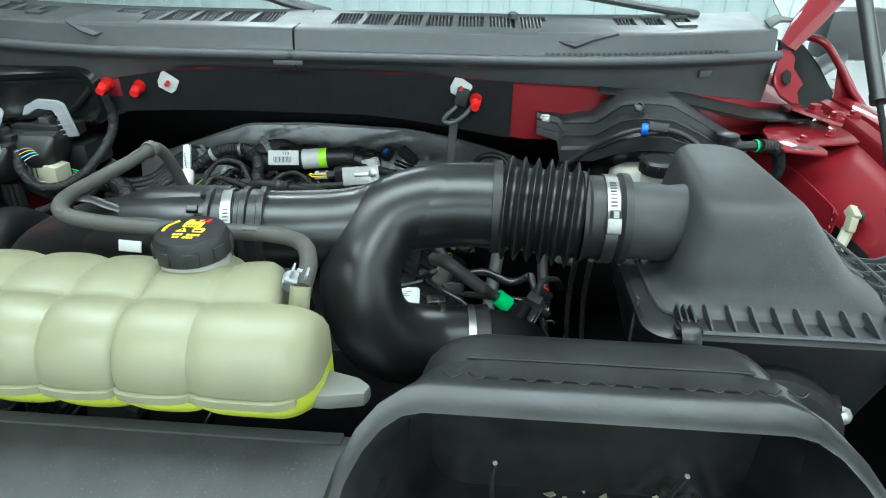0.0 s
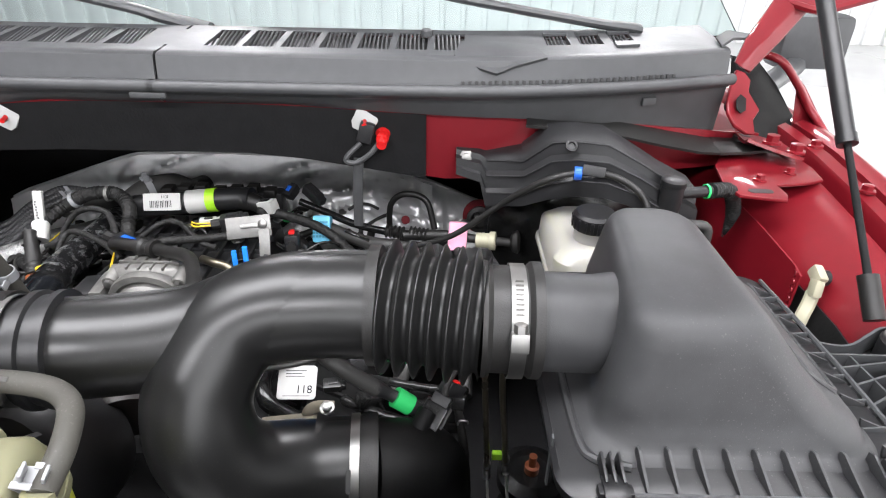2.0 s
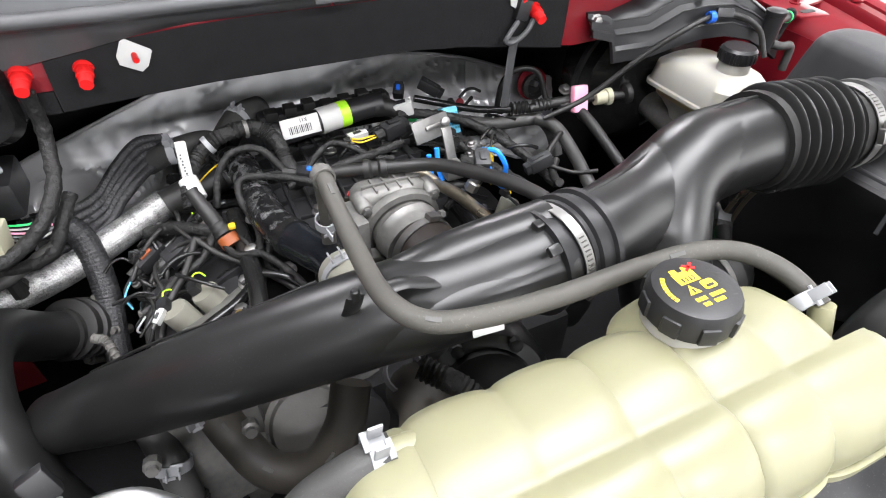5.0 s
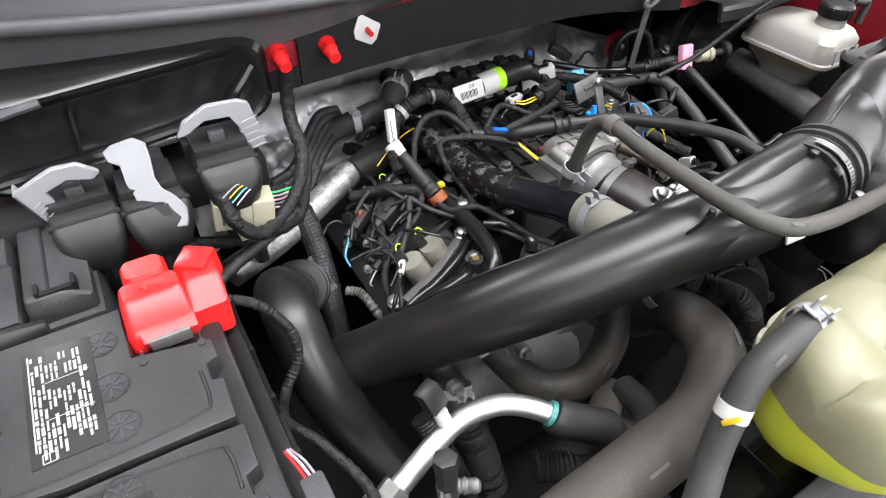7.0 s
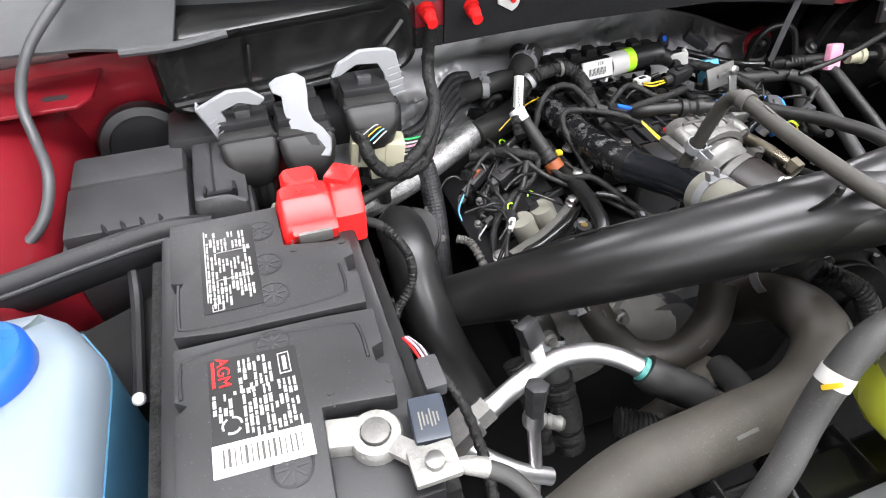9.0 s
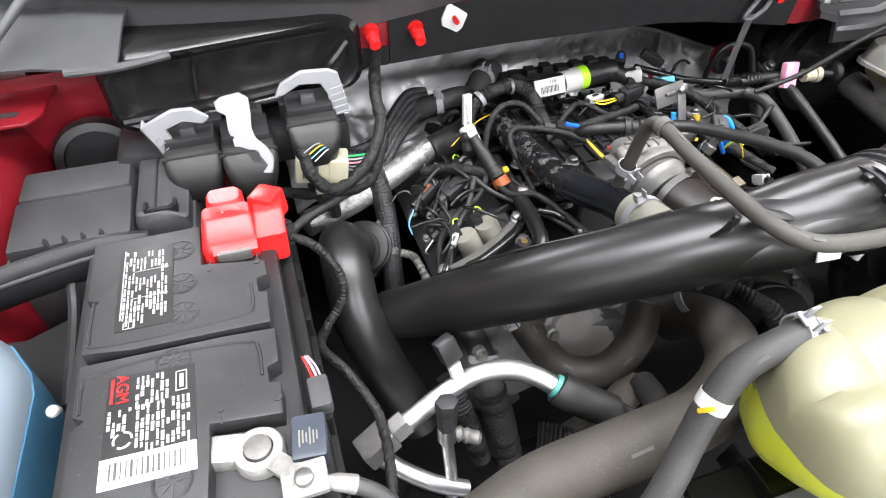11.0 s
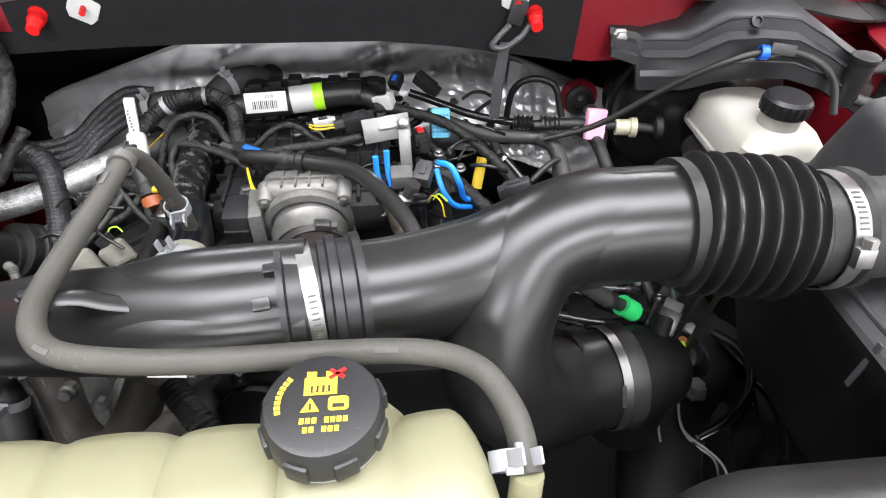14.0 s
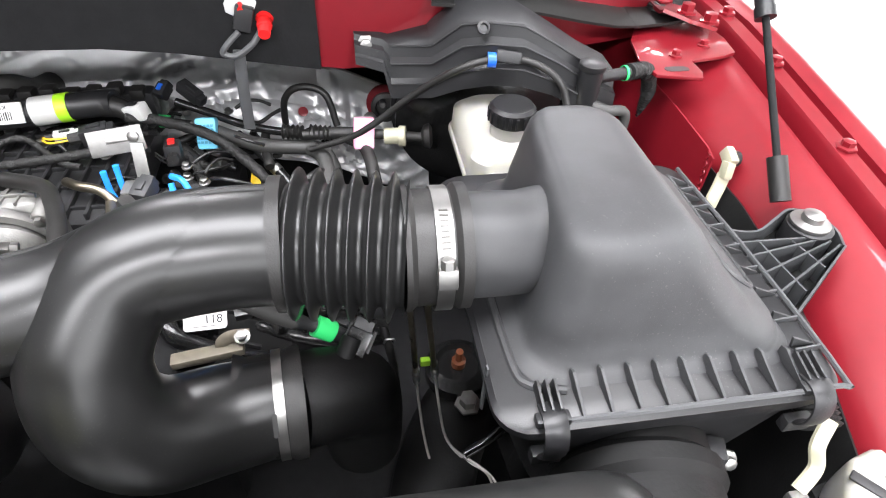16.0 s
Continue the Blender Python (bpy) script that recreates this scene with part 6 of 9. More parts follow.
for lx, ly, lz, kind in ((-0.975, 0.985, 1.085, 0), (-0.907, 0.975, 1.085, 1), (-0.822, 0.985, 1.105, 2)):
    c = thing("wiring_plug", "black connector with light grey locking lever" if kind != 1 else "black connector with grey lever hanging open", "connector", base=(lx, ly, lz - 0.04), group="control unit plugs")
    part("body", loft([ring_z(lx - 0.020, lx + 0.018, ly - 0.030, ly + 0.012, lz - 0.060, 0.015), ring_z(lx - 0.027, lx + 0.025, ly - 0.042, ly + 0.02, lz - 0.046, 0.018), ring_z(lx - 0.032, lx + 0.031, ly - 0.045, ly + 0.03, lz - 0.026, 0.018), ring_z(lx - 0.034, lx + 0.034, ly - 0.038, ly + 0.035, lz - 0.008, 0.012), ring_z(lx - 0.033, lx + 0.033, ly - 0.024, ly + 0.038, lz + 0.004, 0.008), ring_z(lx - 0.03, lx + 0.03, ly - 0.012, ly + 0.04, lz + 0.008, 0.008)]), M_RUB, c)
    part("seam_rim", box((lx, ly - 0.020, lz + 0.003), (0.070, 0.006, 0.006), 0.002), M_BLACK, c)
    part("top_frame", box((lx, ly + 0.022, lz + 0.010), (0.060, 0.05, 0.016), 0.003), M_BLACK, c)
    part("latch_block", box((lx, ly + 0.016, lz + 0.022), (0.018, 0.02, 0.012), 0.002), M_BOX, c)
    if kind == 1:
        qa, qb, qc, qd = V(-0.931, 1.010, 1.133), V(-0.899, 1.000, 1.142), V(-0.885, 0.934, 1.068), V(-0.916, 0.945, 1.066)

        def at(u, v):
            u = 0.5 + (u - 0.5) * 1.3
            return qa.lerp(qb, u).lerp(qd.lerp(qc, u), v)
        part("lever", cut_plate([at(u, v) for u, v in ((0, 0), (0.0, 0.13), (0.2, 0.2), (0.1, 0.4), (0.12, 0.58), (0, 0.9), (0, 1), (0.9, 1.02), (1, 0.95), (1.12, 0.8), (1.0, 0.66), (0.8, 0.55), (0.78, 0.42), (0.92, 0.22), (1, 0.04), (0.8, -0.05), (0.25, -0.05))], 0.004), M_GREY, c, "light grey lever")
        part("lever_window", cut_plate([at(u, v) + V(0, -0.0045, 0.0045) for u, v in ((0.3, 0.74), (0.3, 0.88), (0.72, 0.88), (0.72, 0.74))], 0.002, 0), M_INK, c)
    elif kind == 0:
        part("lever", cut_plate([(-1.026, 0.990, 1.122), (-1.000, 0.990, 1.134), (-0.985, 0.990, 1.140), (-0.962, 0.990, 1.139), (-0.945, 0.990, 1.124), (-0.954, 0.990, 1.117), (-0.976, 0.990, 1.124), (-0.998, 0.990, 1.116), (-0.990, 0.990, 1.084), (-1.010, 0.990, 1.076)], 0.007), M_GREY, c, "light grey lever")
        part("lever_side", cut_plate([(-1.026, 0.990, 1.122), (-1.010, 0.990, 1.076), (-1.010, 1.012, 1.076), (-1.026, 1.012, 1.122)], 0.003), M_GREY, c, "light grey lever")
        for j in range(4):
            part("lever_rib", tube([(-1.004 + 0.002 * j, 0.9825, 1.112 - 0.008 * j), (-1.013 + 0.0028 * j, 0.9825, 1.106 - 0.008 * j)], 0.001, 5, 2), M_GREY, c)
    else:
        part("lever", cut_plate([(-0.862, 0.995, 1.135), (-0.852, 0.995, 1.152), (-0.825, 0.995, 1.165), (-0.790, 0.995, 1.163), (-0.779, 0.995, 1.157), (-0.768, 0.995, 1.100), (-0.794, 0.995, 1.097), (-0.795, 0.995, 1.13), (-0.803, 0.995, 1.146), (-0.830, 0.995, 1.148), (-0.850, 0.995, 1.137)], 0.007), M_GREY, c, "light grey lever")
        for j in range(5):
            part("lever_rib", tube([(-0.775 + 0.0014 * j, 0.9875, 1.144 - 0.009 * j), (-0.792, 0.9875, 1.140 - 0.009 * j)], 0.001, 5, 2), M_GREY, c)
    for k in range(3):
        part("wire_sleeve", tube([(lx + 0.01 * (k - 1), ly - 0.005, lz - 0.07), (lx + 0.010 * (k - 1), ly - 0.008, lz - 0.11), (lx + 0.012, ly + 0.01 - 0.01 * k, lz - 0.16)], 0.009, 8, 5), M_RUB, c)

conn = thing("wiring_plug", "cream multi-pin connector with coloured wires", "connector", base=(-0.83, 0.99, 1.02))
part("body", box((-0.832, 0.962, 1.046), (0.045, 0.03, 0.036), 0.003, pose(0, 0, 0, 0, 8, -8)), M_CREAM, conn)
part("shroud", box((-0.799, 0.958, 1.040), (0.026, 0.035, 0.042), 0.003, pose(0, 0, 0, 0, 8, -8)), M_CREAM, conn)
for k in range(4):
    part("slot", box((-0.846 + 0.009 * k, 0.9465, 1.050 - 0.0012 * k), (0.003, 0.002, 0.020), 0.0004, pose(0, 0, 0, 0, 8, -8)), M_BEIGED, conn)
part("foot", box((-0.824, 0.952, 1.022), (0.02, 0.02, 0.02), 0.002), M_CREAM, conn)
for k, m in enumerate((M_GREEN, M_WHITE, M_PINK, M_GREY, M_WHITE)):
    part("wire", tube([(-0.792, 0.985, 1.040 - 0.005 * k), (-0.77, 0.982, 1.038 - 0.006 * k), (-0.745, 0.98, 1.040 - 0.004 * k)], 0.0014, 6, 4), m, conn)
for k, m in enumerate((M_GREY, M_YEL, M_SKY, M_WHITE)):
    thing("wire", "thin coloured wire leaving a plug", "wire", bm=tube([(-0.815 + 0.004 * k, 0.952, 1.085 - 0.003 * k), (-0.825 + 0.004 * k, 0.938, 1.095 - 0.004 * k), (-0.842 + 0.004 * k, 0.930, 1.09 - 0.005 * k)], 0.0008, 6, 5), material=m, group="coloured plug wires")


M_TAPE = mat("wrinkled_cloth_tape", (0.006, 0.006, 0.006), 0.6, base2=(0.020, 0.0195, 0.019), scale=220, bump=1.0, bscale=170, bdist=0.003, spec=0.35)


def loom(label, pts, r, material=M_TAPE, group="taped wiring looms", ribbed=False, name="wiring_loom"):
    """A taped or ribbed bundle of wires."""
    n = max(4, int(sum((Vector(a) - Vector(b)).length for a, b in zip(pts, pts[1:])) / (0.0025 if ribbed else 0.004) / max(1, len(pts) - 1)))
    return thing(name, label, "wiring", group=group, bm=tube(pts, r, 12 if ribbed else 10, min(n, 40), ridge=(lambda s: 0.10 * r * math.cos(s * 1256)) if ribbed else (lambda s: 0.08 * r * math.sin(s * 260) + 0.13 * r * ((s * 70 + 0.3 * math.sin(s * 90)) % 1.0))), material=material)


def braid(name, label, pts, r, strands, pitch, depth, material, group=""):
    """A woven sleeve over a hose or cable."""
    run = sum((Vector(a) - Vector(b)).length for a, b in zip(pts, pts[1:]))
    return thing(name, label, "sleeve", group=group, bm=tube(pts, r, strands * 6, int(run / (pitch / 8) / (len(pts) - 1)) + 1, weave=(strands, pitch, depth)), material=material)


loom("black taped wiring loom looping below the plugs", [(-0.842, 0.94, 1.09), (-0.838, 0.925, 1.06), (-0.815, 0.925, 1.03), (-0.785, 0.945, 1.025), (-0.75, 0.965, 1.045), (-0.728, 0.995, 1.075), (-0.725, 1.03, 1.10), (-0.722, 1.04, 1.13), (-0.72, 1.03, 1.17)], 0.0080)
loom("black taped wiring loom behind the plugs", [(-0.90, 0.99, 1.0), (-0.82, 0.97, 0.99), (-0.76, 0.965, 1.0), (-0.735, 0.985, 1.03), (-0.72, 1.01, 1.05)], 0.0075)
for k in range(5):
    d = 0.008 * (k - 2)
    braid("braided_cable", "braided black cable in a curved bundle", [(-0.610, 1.155 + d, 1.010 + d * 0.4), (-0.645, 1.14 + d, 1.008 + d), (-0.68, 1.11 + d, 0.992 + d), (-0.712, 1.085 + d, 0.968 + d), (-0.75, 1.07 + d, 0.962 + d), (-0.79, 1.06 + d, 0.97 + d)], 0.0072, 4, 0.010, 0.0007, M_BRAID, "braided cable bundle")
braid("braided_sleeve", "braided black sleeve over a hose", [(-0.80, 1.05, 0.985), (-0.76, 1.055, 0.982), (-0.735, 1.035, 0.962), (-0.729, 0.99, 0.90), (-0.737, 0.935, 0.83), (-0.74, 0.90, 0.74)], 0.0162, 9, 0.011, 0.0009, M_BRAID)
loom("grey taped branch loom", [(-0.92, 0.93, 0.93), (-0.86, 0.95, 0.965), (-0.80, 0.965, 0.985), (-0.75, 0.97, 1.01)], 0.007, M_HOSE_D)
sleeve = thing("heat_sleeve", "woven silver heat sleeve over a hose", "heat sleeve", base=(-0.75, 1.05, 0.9))
part("sleeve", tube([(-0.628, 1.082, 0.963), (-0.70, 1.052, 0.944), (-0.775, 1.018, 0.930), (-0.855, 0.987, 0.928)], [0.021, 0.020, 0.019, 0.020], 96, 64, weave=(16, 0.0075, 0.0006)), M_SLEEVE, sleeve)
part("hose_end", tube([(-0.63, 1.071, 0.963), (-0.60, 1.08, 0.968), (-0.575, 1.09, 0.97), (-0.55, 1.10, 0.975)], 0.023, 18, 6), M_RUB, sleeve, "black rubber hose end")

# battery lead, terminals and label print
loom("ribbed black battery lead", [(-0.905, 0.790, 1.10), (-0.888, 0.802, 1.075), (-0.857, 0.785, 1.065), (-0.836, 0.765, 1.035), (-0.838, 0.752, 1.005), (-0.860, 0.735, 0.985), (-0.872, 0.695, 1.0), (-0.852, 0.655, 1.0), (-0.832, 0.61, 0.98), (-0.835, 0.55, 0.99), (-0.845, 0.50, 1.0)], 0.0052, ribbed=True, name="battery_cable")
rnd = random.Random(4)
M_FADED = mat("off_white_print", (0.31, 0.31, 0.30), 0.55, var=0.15, bump=0)
SHIFT = V(0.006, -0.004, 0.012)
M_INKB = mat("satin_black_label", (0.008, 0.008, 0.008), 0.5, var=0.2, bump=0.05)
part("label", prism([(-1.0345, 0.6615), (-0.9895, 0.6605), (-0.9895, 0.760), (-1.0345, 0.764)], 1.1165, 1.1182, 0.0003), M_INKB, battery, "black label with white print")
rows = [(-1.0305, 0.716, 0.0010, 0.086), (-1.0075, 0.6955, 0.028, 0.0005), (-1.0075, 0.7285, 0.028, 0.0005)]
for k in range(12):
    x = -1.0285 + 0.0030 * k
    y = 0.757 - 0.0004 * k
    while y > 0.672:
        h = rnd.uniform(0.003, 0.013)
        if rnd.random() > (0.10 if k < 3 else 0.24) and not (k > 2 and abs(y - 0.7285) < 0.004):
            rows.append((x, y - h / 2, rnd.choice((0.0013, 0.0017, 0.0021)), h * 0.82))
        y -= h
bars(pose(0, 0, 1.1186), rows, M_FADED, battery)
bars(pose(0, 0, 1.1186), [(-1.0275, 0.666, 0.0006, 0.007), (-1.0195, 0.666, 0.0006, 0.007), (-1.0235, 0.666, 0.0006, 0.006), (-1.0255, 0.6695, 0.004, 0.0006), (-1.0215, 0.6695, 0.004, 0.0006), (-1.0255, 0.6625, 0.004, 0.0006), (-1.0215, 0.6625, 0.004, 0.0006)], M_FADED, battery, "book_sign")
part("label", prism([(-1.0345, 0.546), (-0.9735, 0.543), (-0.9735, 0.612), (-1.0345, 0.617)], 1.1165, 1.1182, 0.0003), M_INKB, battery, "black label with white print")
part("barcode_label", prism([(-1.035, 0.5265), (-0.9735, 0.5235), (-0.9735, 0.5455), (-1.035, 0.5485)], 1.1165, 1.1187, 0.0004), M_LABEL, battery, "white barcode sticker")
bars(pose(0, 0, 1.1191), [(-1.028 + 0.0034 * k, 0.5375 - 0.0002 * k, rnd.choice((0.0006, 0.0010, 0.0016)), 0.0125) for k in range(15)], M_BEIGED, battery)
lettering("AGM", pose(-1.0245, 0.6035, 1.1184, 0, 0, -88), 0.0118, M_REDCAP, battery)
bars(pose(0, 0, 1.1186), [(-1.0310, 0.603, 0.0020, 0.022)], M_REDCAP, battery)
rows = [(-0.9795, 0.5985, 0.0008, 0.018), (-0.9868, 0.5985, 0.0008, 0.018), (-0.983, 0.6073, 0.0075, 0.0008), (-0.983, 0.590, 0.0075, 0.0008), (-0.983, 0.5985, 0.0028, 0.012)]
for x0, x1, y0, y1 in ((-1.0135, -0.990, 0.611, 0.588), (-1.0315, -1.0145, 0.586, 0.570), (-1.0125, -0.977, 0.586, 0.551)):
    x = x0
    while x < x1:
        y = y0 - 0.0003 * rnd.random()
        while y > y1:
            h = rnd.uniform(0.003, 0.011)
            if rnd.random() > 0.2:
                rows.append((x, y - h / 2, rnd.choice((0.0015, 0.0019, 0.0023)), h * 0.82))
            y -= h
        x += 0.0034
bars(pose(0, 0, 1.1186), rows, M_FADED, battery)
for k in range(3):
    part("recycling_mark", tube([(-1.0215 + 0.006 * math.cos(2.1 * k + q), 0.560 + 0.006 * math.sin(2.1 * k + q), 1.1184) for q in (0, 0.5, 1.0, 1.5)], 0.0009, 5, 3), M_FADED, battery)
for x, y in ((-0.984, 0.748), (-0.983, 0.704), (-0.982, 0.668), (-0.989, 0.619), (-0.989, 0.5195)):
    v = part("vent_plug", lathe([(0.0135, -0.001), (0.0135, 0.0006), (0.0115, 0.0008), (0.011, -0.0006), (0.004, -0.0006)], pose(x, y, 1.1172), 24), M_BLACK, battery, "round vent plug")
    for k in range(8):
        part("spoke", box((x + 0.0065 * math.cos(k * 0.785), y + 0.0065 * math.sin(k * 0.785), 1.1176), (0.008, 0.0014, 0.001), 0, pose(0, 0, 0, 0, 0, 45 * k)), M_BOX, v)
for x, y in ((-0.959, 0.714), (-0.918, 0.711), (-0.957, 0.565), (-0.9165, 0.562)):
    part("keyhole", lathe([(0.0032, 0), (0.0032, 0.0008)], pose(x, y, 1.1174), 12), M_INK, battery)
    part("keyslot", box((x + 0.0005, y + (0.006 if y > 0.65 else -0.007), 1.1172), (0.0012, 0.012, 0.0012), 0), M_INK, battery)
part("post", lathe([(0.0105, -0.004), (0.0095, 0.016), (0.008, 0.0165)], pose(-0.935, 0.529, 1.099), 18), M_CAST, battery)
M_LUG = mat("tinned_lead_casting", (0.27, 0.265, 0.25), 0.5, metal=0.45, var=0.2, scale=160, bump=1.0, bscale=160, bdist=0.0015)
term = thing("battery_clamp", "cast metal negative terminal clamp with current sensor", "battery terminal", base=(-0.93, 0.53, 1.09))
part("ring", lathe([(0.0095, 0), (0.0175, 0), (0.018, 0.010), (0.0165, 0.0125), (0.0105, 0.013), (0.0098, 0.006)], pose(-0.935, 0.529, 1.0995), 24), M_LUG, term)
part("jaw", box((-0.956, 0.536, 1.105), (0.026, 0.022, 0.016), 0.004, pose(0, 0, 0, 0, 0, -12)), M_LUG, term)
part("jaw_bolt", lathe([(0.006, 0), (0.006, 0.02), (0.004, 0.022)], aim((-0.958, 0.532, 1.094), (-0.957, 0.515, 1.093)), 6), M_STEEL, term)
part("arm", box((-0.921, 0.512, 1.111), (0.015, 0.048, 0.006), 0.002, pose(0, 0, 0, -14, 0, 38)), M_LUG, term)
part("sensor", box((-0.900, 0.524, 1.112), (0.024, 0.034, 0.016), 0.003, pose(0, 0, 0, 0, 0, -6)), mat("slate_blue_plastic", (0.030, 0.038, 0.052), 0.4, var=0.1), term, "slate blue sensor block")
bars(pose(-0.900, 0.527, 1.1203, 0, 0, -6), [(-0.006 + 0.0024 * k, -0.005 + 0.001 * (k % 2), 0.0010, 0.013 - 0.003 * (k % 3)) for k in range(6)], M_BEIGE, term)
part("bracket", box((-0.907, 0.492, 1.121), (0.030, 0.024, 0.006), 0.002), M_LUG, term)
part("bolt_head", lathe([(0.006, 0), (0.006, 0.005), (0.004, 0.006)], pose(-0.907, 0.491, 1.124), 12), M_STEEL, term)
part("lug", tube([(-0.896, 0.488, 1.120), (-0.886, 0.485, 1.118), (-0.876, 0.482, 1.114)], [0.004, 0.006, 0.0065], 12, 4), M_LUG, term)
part("cable", tube([(-0.878, 0.4825, 1.115), (-0.862, 0.474, 1.106), (-0.85, 0.46, 1.09), (-0.845, 0.44, 1.06)], 0.0058, 12, 5), M_HOSE_D, term, "grey earth cable")
part("sensor_plug", box((-0.887, 0.558, 1.112), (0.016, 0.028, 0.014), 0.003), M_BOX, term)
for k, m in enumerate((M_REDCAP, M_PINK, M_GREY)):
    part("wire", tube([(-0.889 + 0.003 * k, 0.568, 1.112), (-0.892 + 0.003 * k, 0.585, 1.112), (-0.895 + 0.002 * k, 0.602, 1.105)], 0.0010, 6, 5), m, term)
SHIFT = V(0, 0, 0)
thing("white_knob", "small white plastic push pin", "push pin", bm=lathe([(0.003, -0.02), (0.003, 0.0), (0.004, 0.001), (0.0052, 0.004), (0.0035, 0.008)], aim((-1.092, 0.64, 1.074), (-1.085, 0.62, 1.1)), 14), material=M_WHITE)
part("plus_sign", box((-0.942, 0.777, 1.1308), (0.010, 0.002, 0.001), 0), M_REDCAP, cover)
part("plus_sign", box((-0.942, 0.777, 1.1310), (0.002, 0.010, 0.001), 0), M_REDCAP, cover)
part("clip", box((-0.937, 0.731, 1.112), (0.03, 0.004, 0.012), 0.001), M_CAST, cover)
for k in range(4):
    plug("wiring_plug", "small black connector beside the battery", (-0.995 + 0.035 * k, 0.875 + 0.01 * (k % 2), 1.02 + 0.012 * (k % 3)), (0.03, 0.018, 0.018), (10 * k, 20, 60 + 20 * k), M_BLACK if k != 1 else M_BEIGE, M_REDCAP if k == 1 else None, ((-0.95, 0.93, 1.0), (M_GREEN, M_INK, M_WHITE)), "battery side plugs")
loom("dark taped loom beside the fuse box", [(-1.0, 0.90, 0.98), (-0.95, 0.88, 1.02), (-0.915, 0.875, 1.045), (-0.895, 0.885, 1.06)], 0.011)

# ---- engine ----
engine = thing("engine_block", "dark engine with black plastic covers", "engine", base=(-0.35, 0.95, 0.55))
# the block's colour holds the bay's shade too
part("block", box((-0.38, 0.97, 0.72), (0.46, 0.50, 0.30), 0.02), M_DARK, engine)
part("front_cover", box((-0.640, 0.725, 0.865), (0.12, 0.045, 0.15), 0.018, pose(0, 0, 0, -18, 0, 8)), M_CAST, engine, "cast aluminium front cover")
part("front_cover", box((-0.53, 0.755, 0.80), (0.20, 0.05, 0.20), 0.02, pose(0, 0, 0, -6)), M_CAST, engine, "cast aluminium front cover")
for dx, dz in ((-0.05, 0.06), (0.045, 0.065), (-0.045, 0.0), (0.05, 0.01)):
    part("cover_boss", lathe([(0.009, 0), (0.009, 0.010), (0.006, 0.012), (0.006, 0.017)], aim((-0.640 + dx, 0.708 - dz * 0.3, 0.865 + dz), (-0.640 + dx, 0.5, 0.93 + dz)), 8), M_CAST, engine)
part("filter_housing", lathe([(0.046, -0.06), (0.048, 0.0), (0.053, 0.004), (0.053, 0.012), (0.047, 0.014), (0.043, 0.024), (0.015, 0.030)], aim((-0.533, 0.712, 0.858), (-0.54, 0.62, 0.96)), 36), M_BEIGED, engine, "grey plastic filter housing")
part("pulley", lathe([(0.02, 0), (0.055, 0.002), (0.06, 0.01), (0.052, 0.016), (0.06, 0.022), (0.052, 0.028), (0.06, 0.034), (0.05, 0.036), (0.02, 0.03)], aim((-0.50, 0.73, 0.83), (-0.50, 0.60, 0.85)), 32), M_BLACK, engine)
part("manifold", box((-0.37, 1.03, 0.955), (0.24, 0.24, 0.05), 0.02), M_BLACK, engine)
for k in range(9):
    part("manifold_rib", box((-0.47 + 0.025 * k, 1.03, 0.981), (0.005, 0.22, 0.012), 0.002), M_BLACK, engine)
for k in range(5):
    part("manifold_rib", box((-0.37, 0.94 + 0.045 * k, 0.980), (0.24, 0.004, 0.010), 0.001), M_BLACK, engine)
part("rear_cover", box((-0.36, 1.165, 1.005), (0.22, 0.03, 0.05), 0.008), M_BLACK, engine)
for k in range(7):
    part("rear_rib", box((-0.45 + 0.03 * k, 1.155, 1.03 + 0.003 * (k % 3)), (0.02, 0.022, 0.014), 0.003), M_RUB, engine)
for s, cx in ((1, -0.615), (-1, -0.14)):
    tilt = pose(0, 0, 0, 0, -28 * s, 0)
    dz = 0.0 if s > 0 else -0.07
    # the right bank's blacker material paints in shade from the parts above
    part("valve_cover", box((cx, 0.95, 0.885 + dz), (0.15, 0.36, 0.06), 0.015, tilt), M_BLACK if s > 0 else M_TURBO, engine)
    part("cover_rail", tube([(cx - 0.055 * s, 0.80, 0.882 + dz), (cx + 0.03 * s, 0.795, 0.935 + dz), (cx + 0.065 * s, 0.82, 0.965 + dz), (cx + 0.07 * s, 1.0, 0.972 + dz)], 0.012, 12, 5), M_GLOSS, engine)
    for k in range(6):
        part("cover_rib", box((cx + 0.01 * s, 0.81 + 0.05 * k, 0.925 + dz), (0.11, 0.005, 0.012), 0.0015, tilt), M_BLACK, engine)
part("cover_flange", tube([(-0.699, 0.803, 0.919), (-0.673, 0.815, 0.934), (-0.634, 0.825, 0.937), (-0.603, 0.835, 0.945), (-0.569, 0.855, 0.948), (-0.548, 0.885, 0.949), (-0.54, 0.97, 0.945)], 0.0075, 12, 6), M_GLOSS, engine)
part("cover_step", tube([(-0.695, 0.795, 0.925), (-0.656, 0.803, 0.938), (-0.607, 0.812, 0.940), (-0.580, 0.822, 0.940), (-0.55, 0.855, 0.938), (-0.535, 0.93, 0.935)], 0.0095, 12, 6), M_GLOSS, engine)
part("solenoid_plate", box((-0.622, 0.870, 0.905), (0.085, 0.05, 0.010), 0.003, pose(0, 0, 0, 0, -27, 30)), M_GLOSS, engine)
M_TANB = mat("dull_brass", (0.30, 0.21, 0.07), 0.4, metal=0.8, var=0.15)
part("strap", tube([(-0.682, 0.816, 0.944), (-0.620, 0.845, 0.940), (-0.554, 0.882, 0.948)], 0.0055, 10, 8, flat=[(1, 0.2)] * 3), M_BEIGED, engine, "grey metal strap under the solenoids")
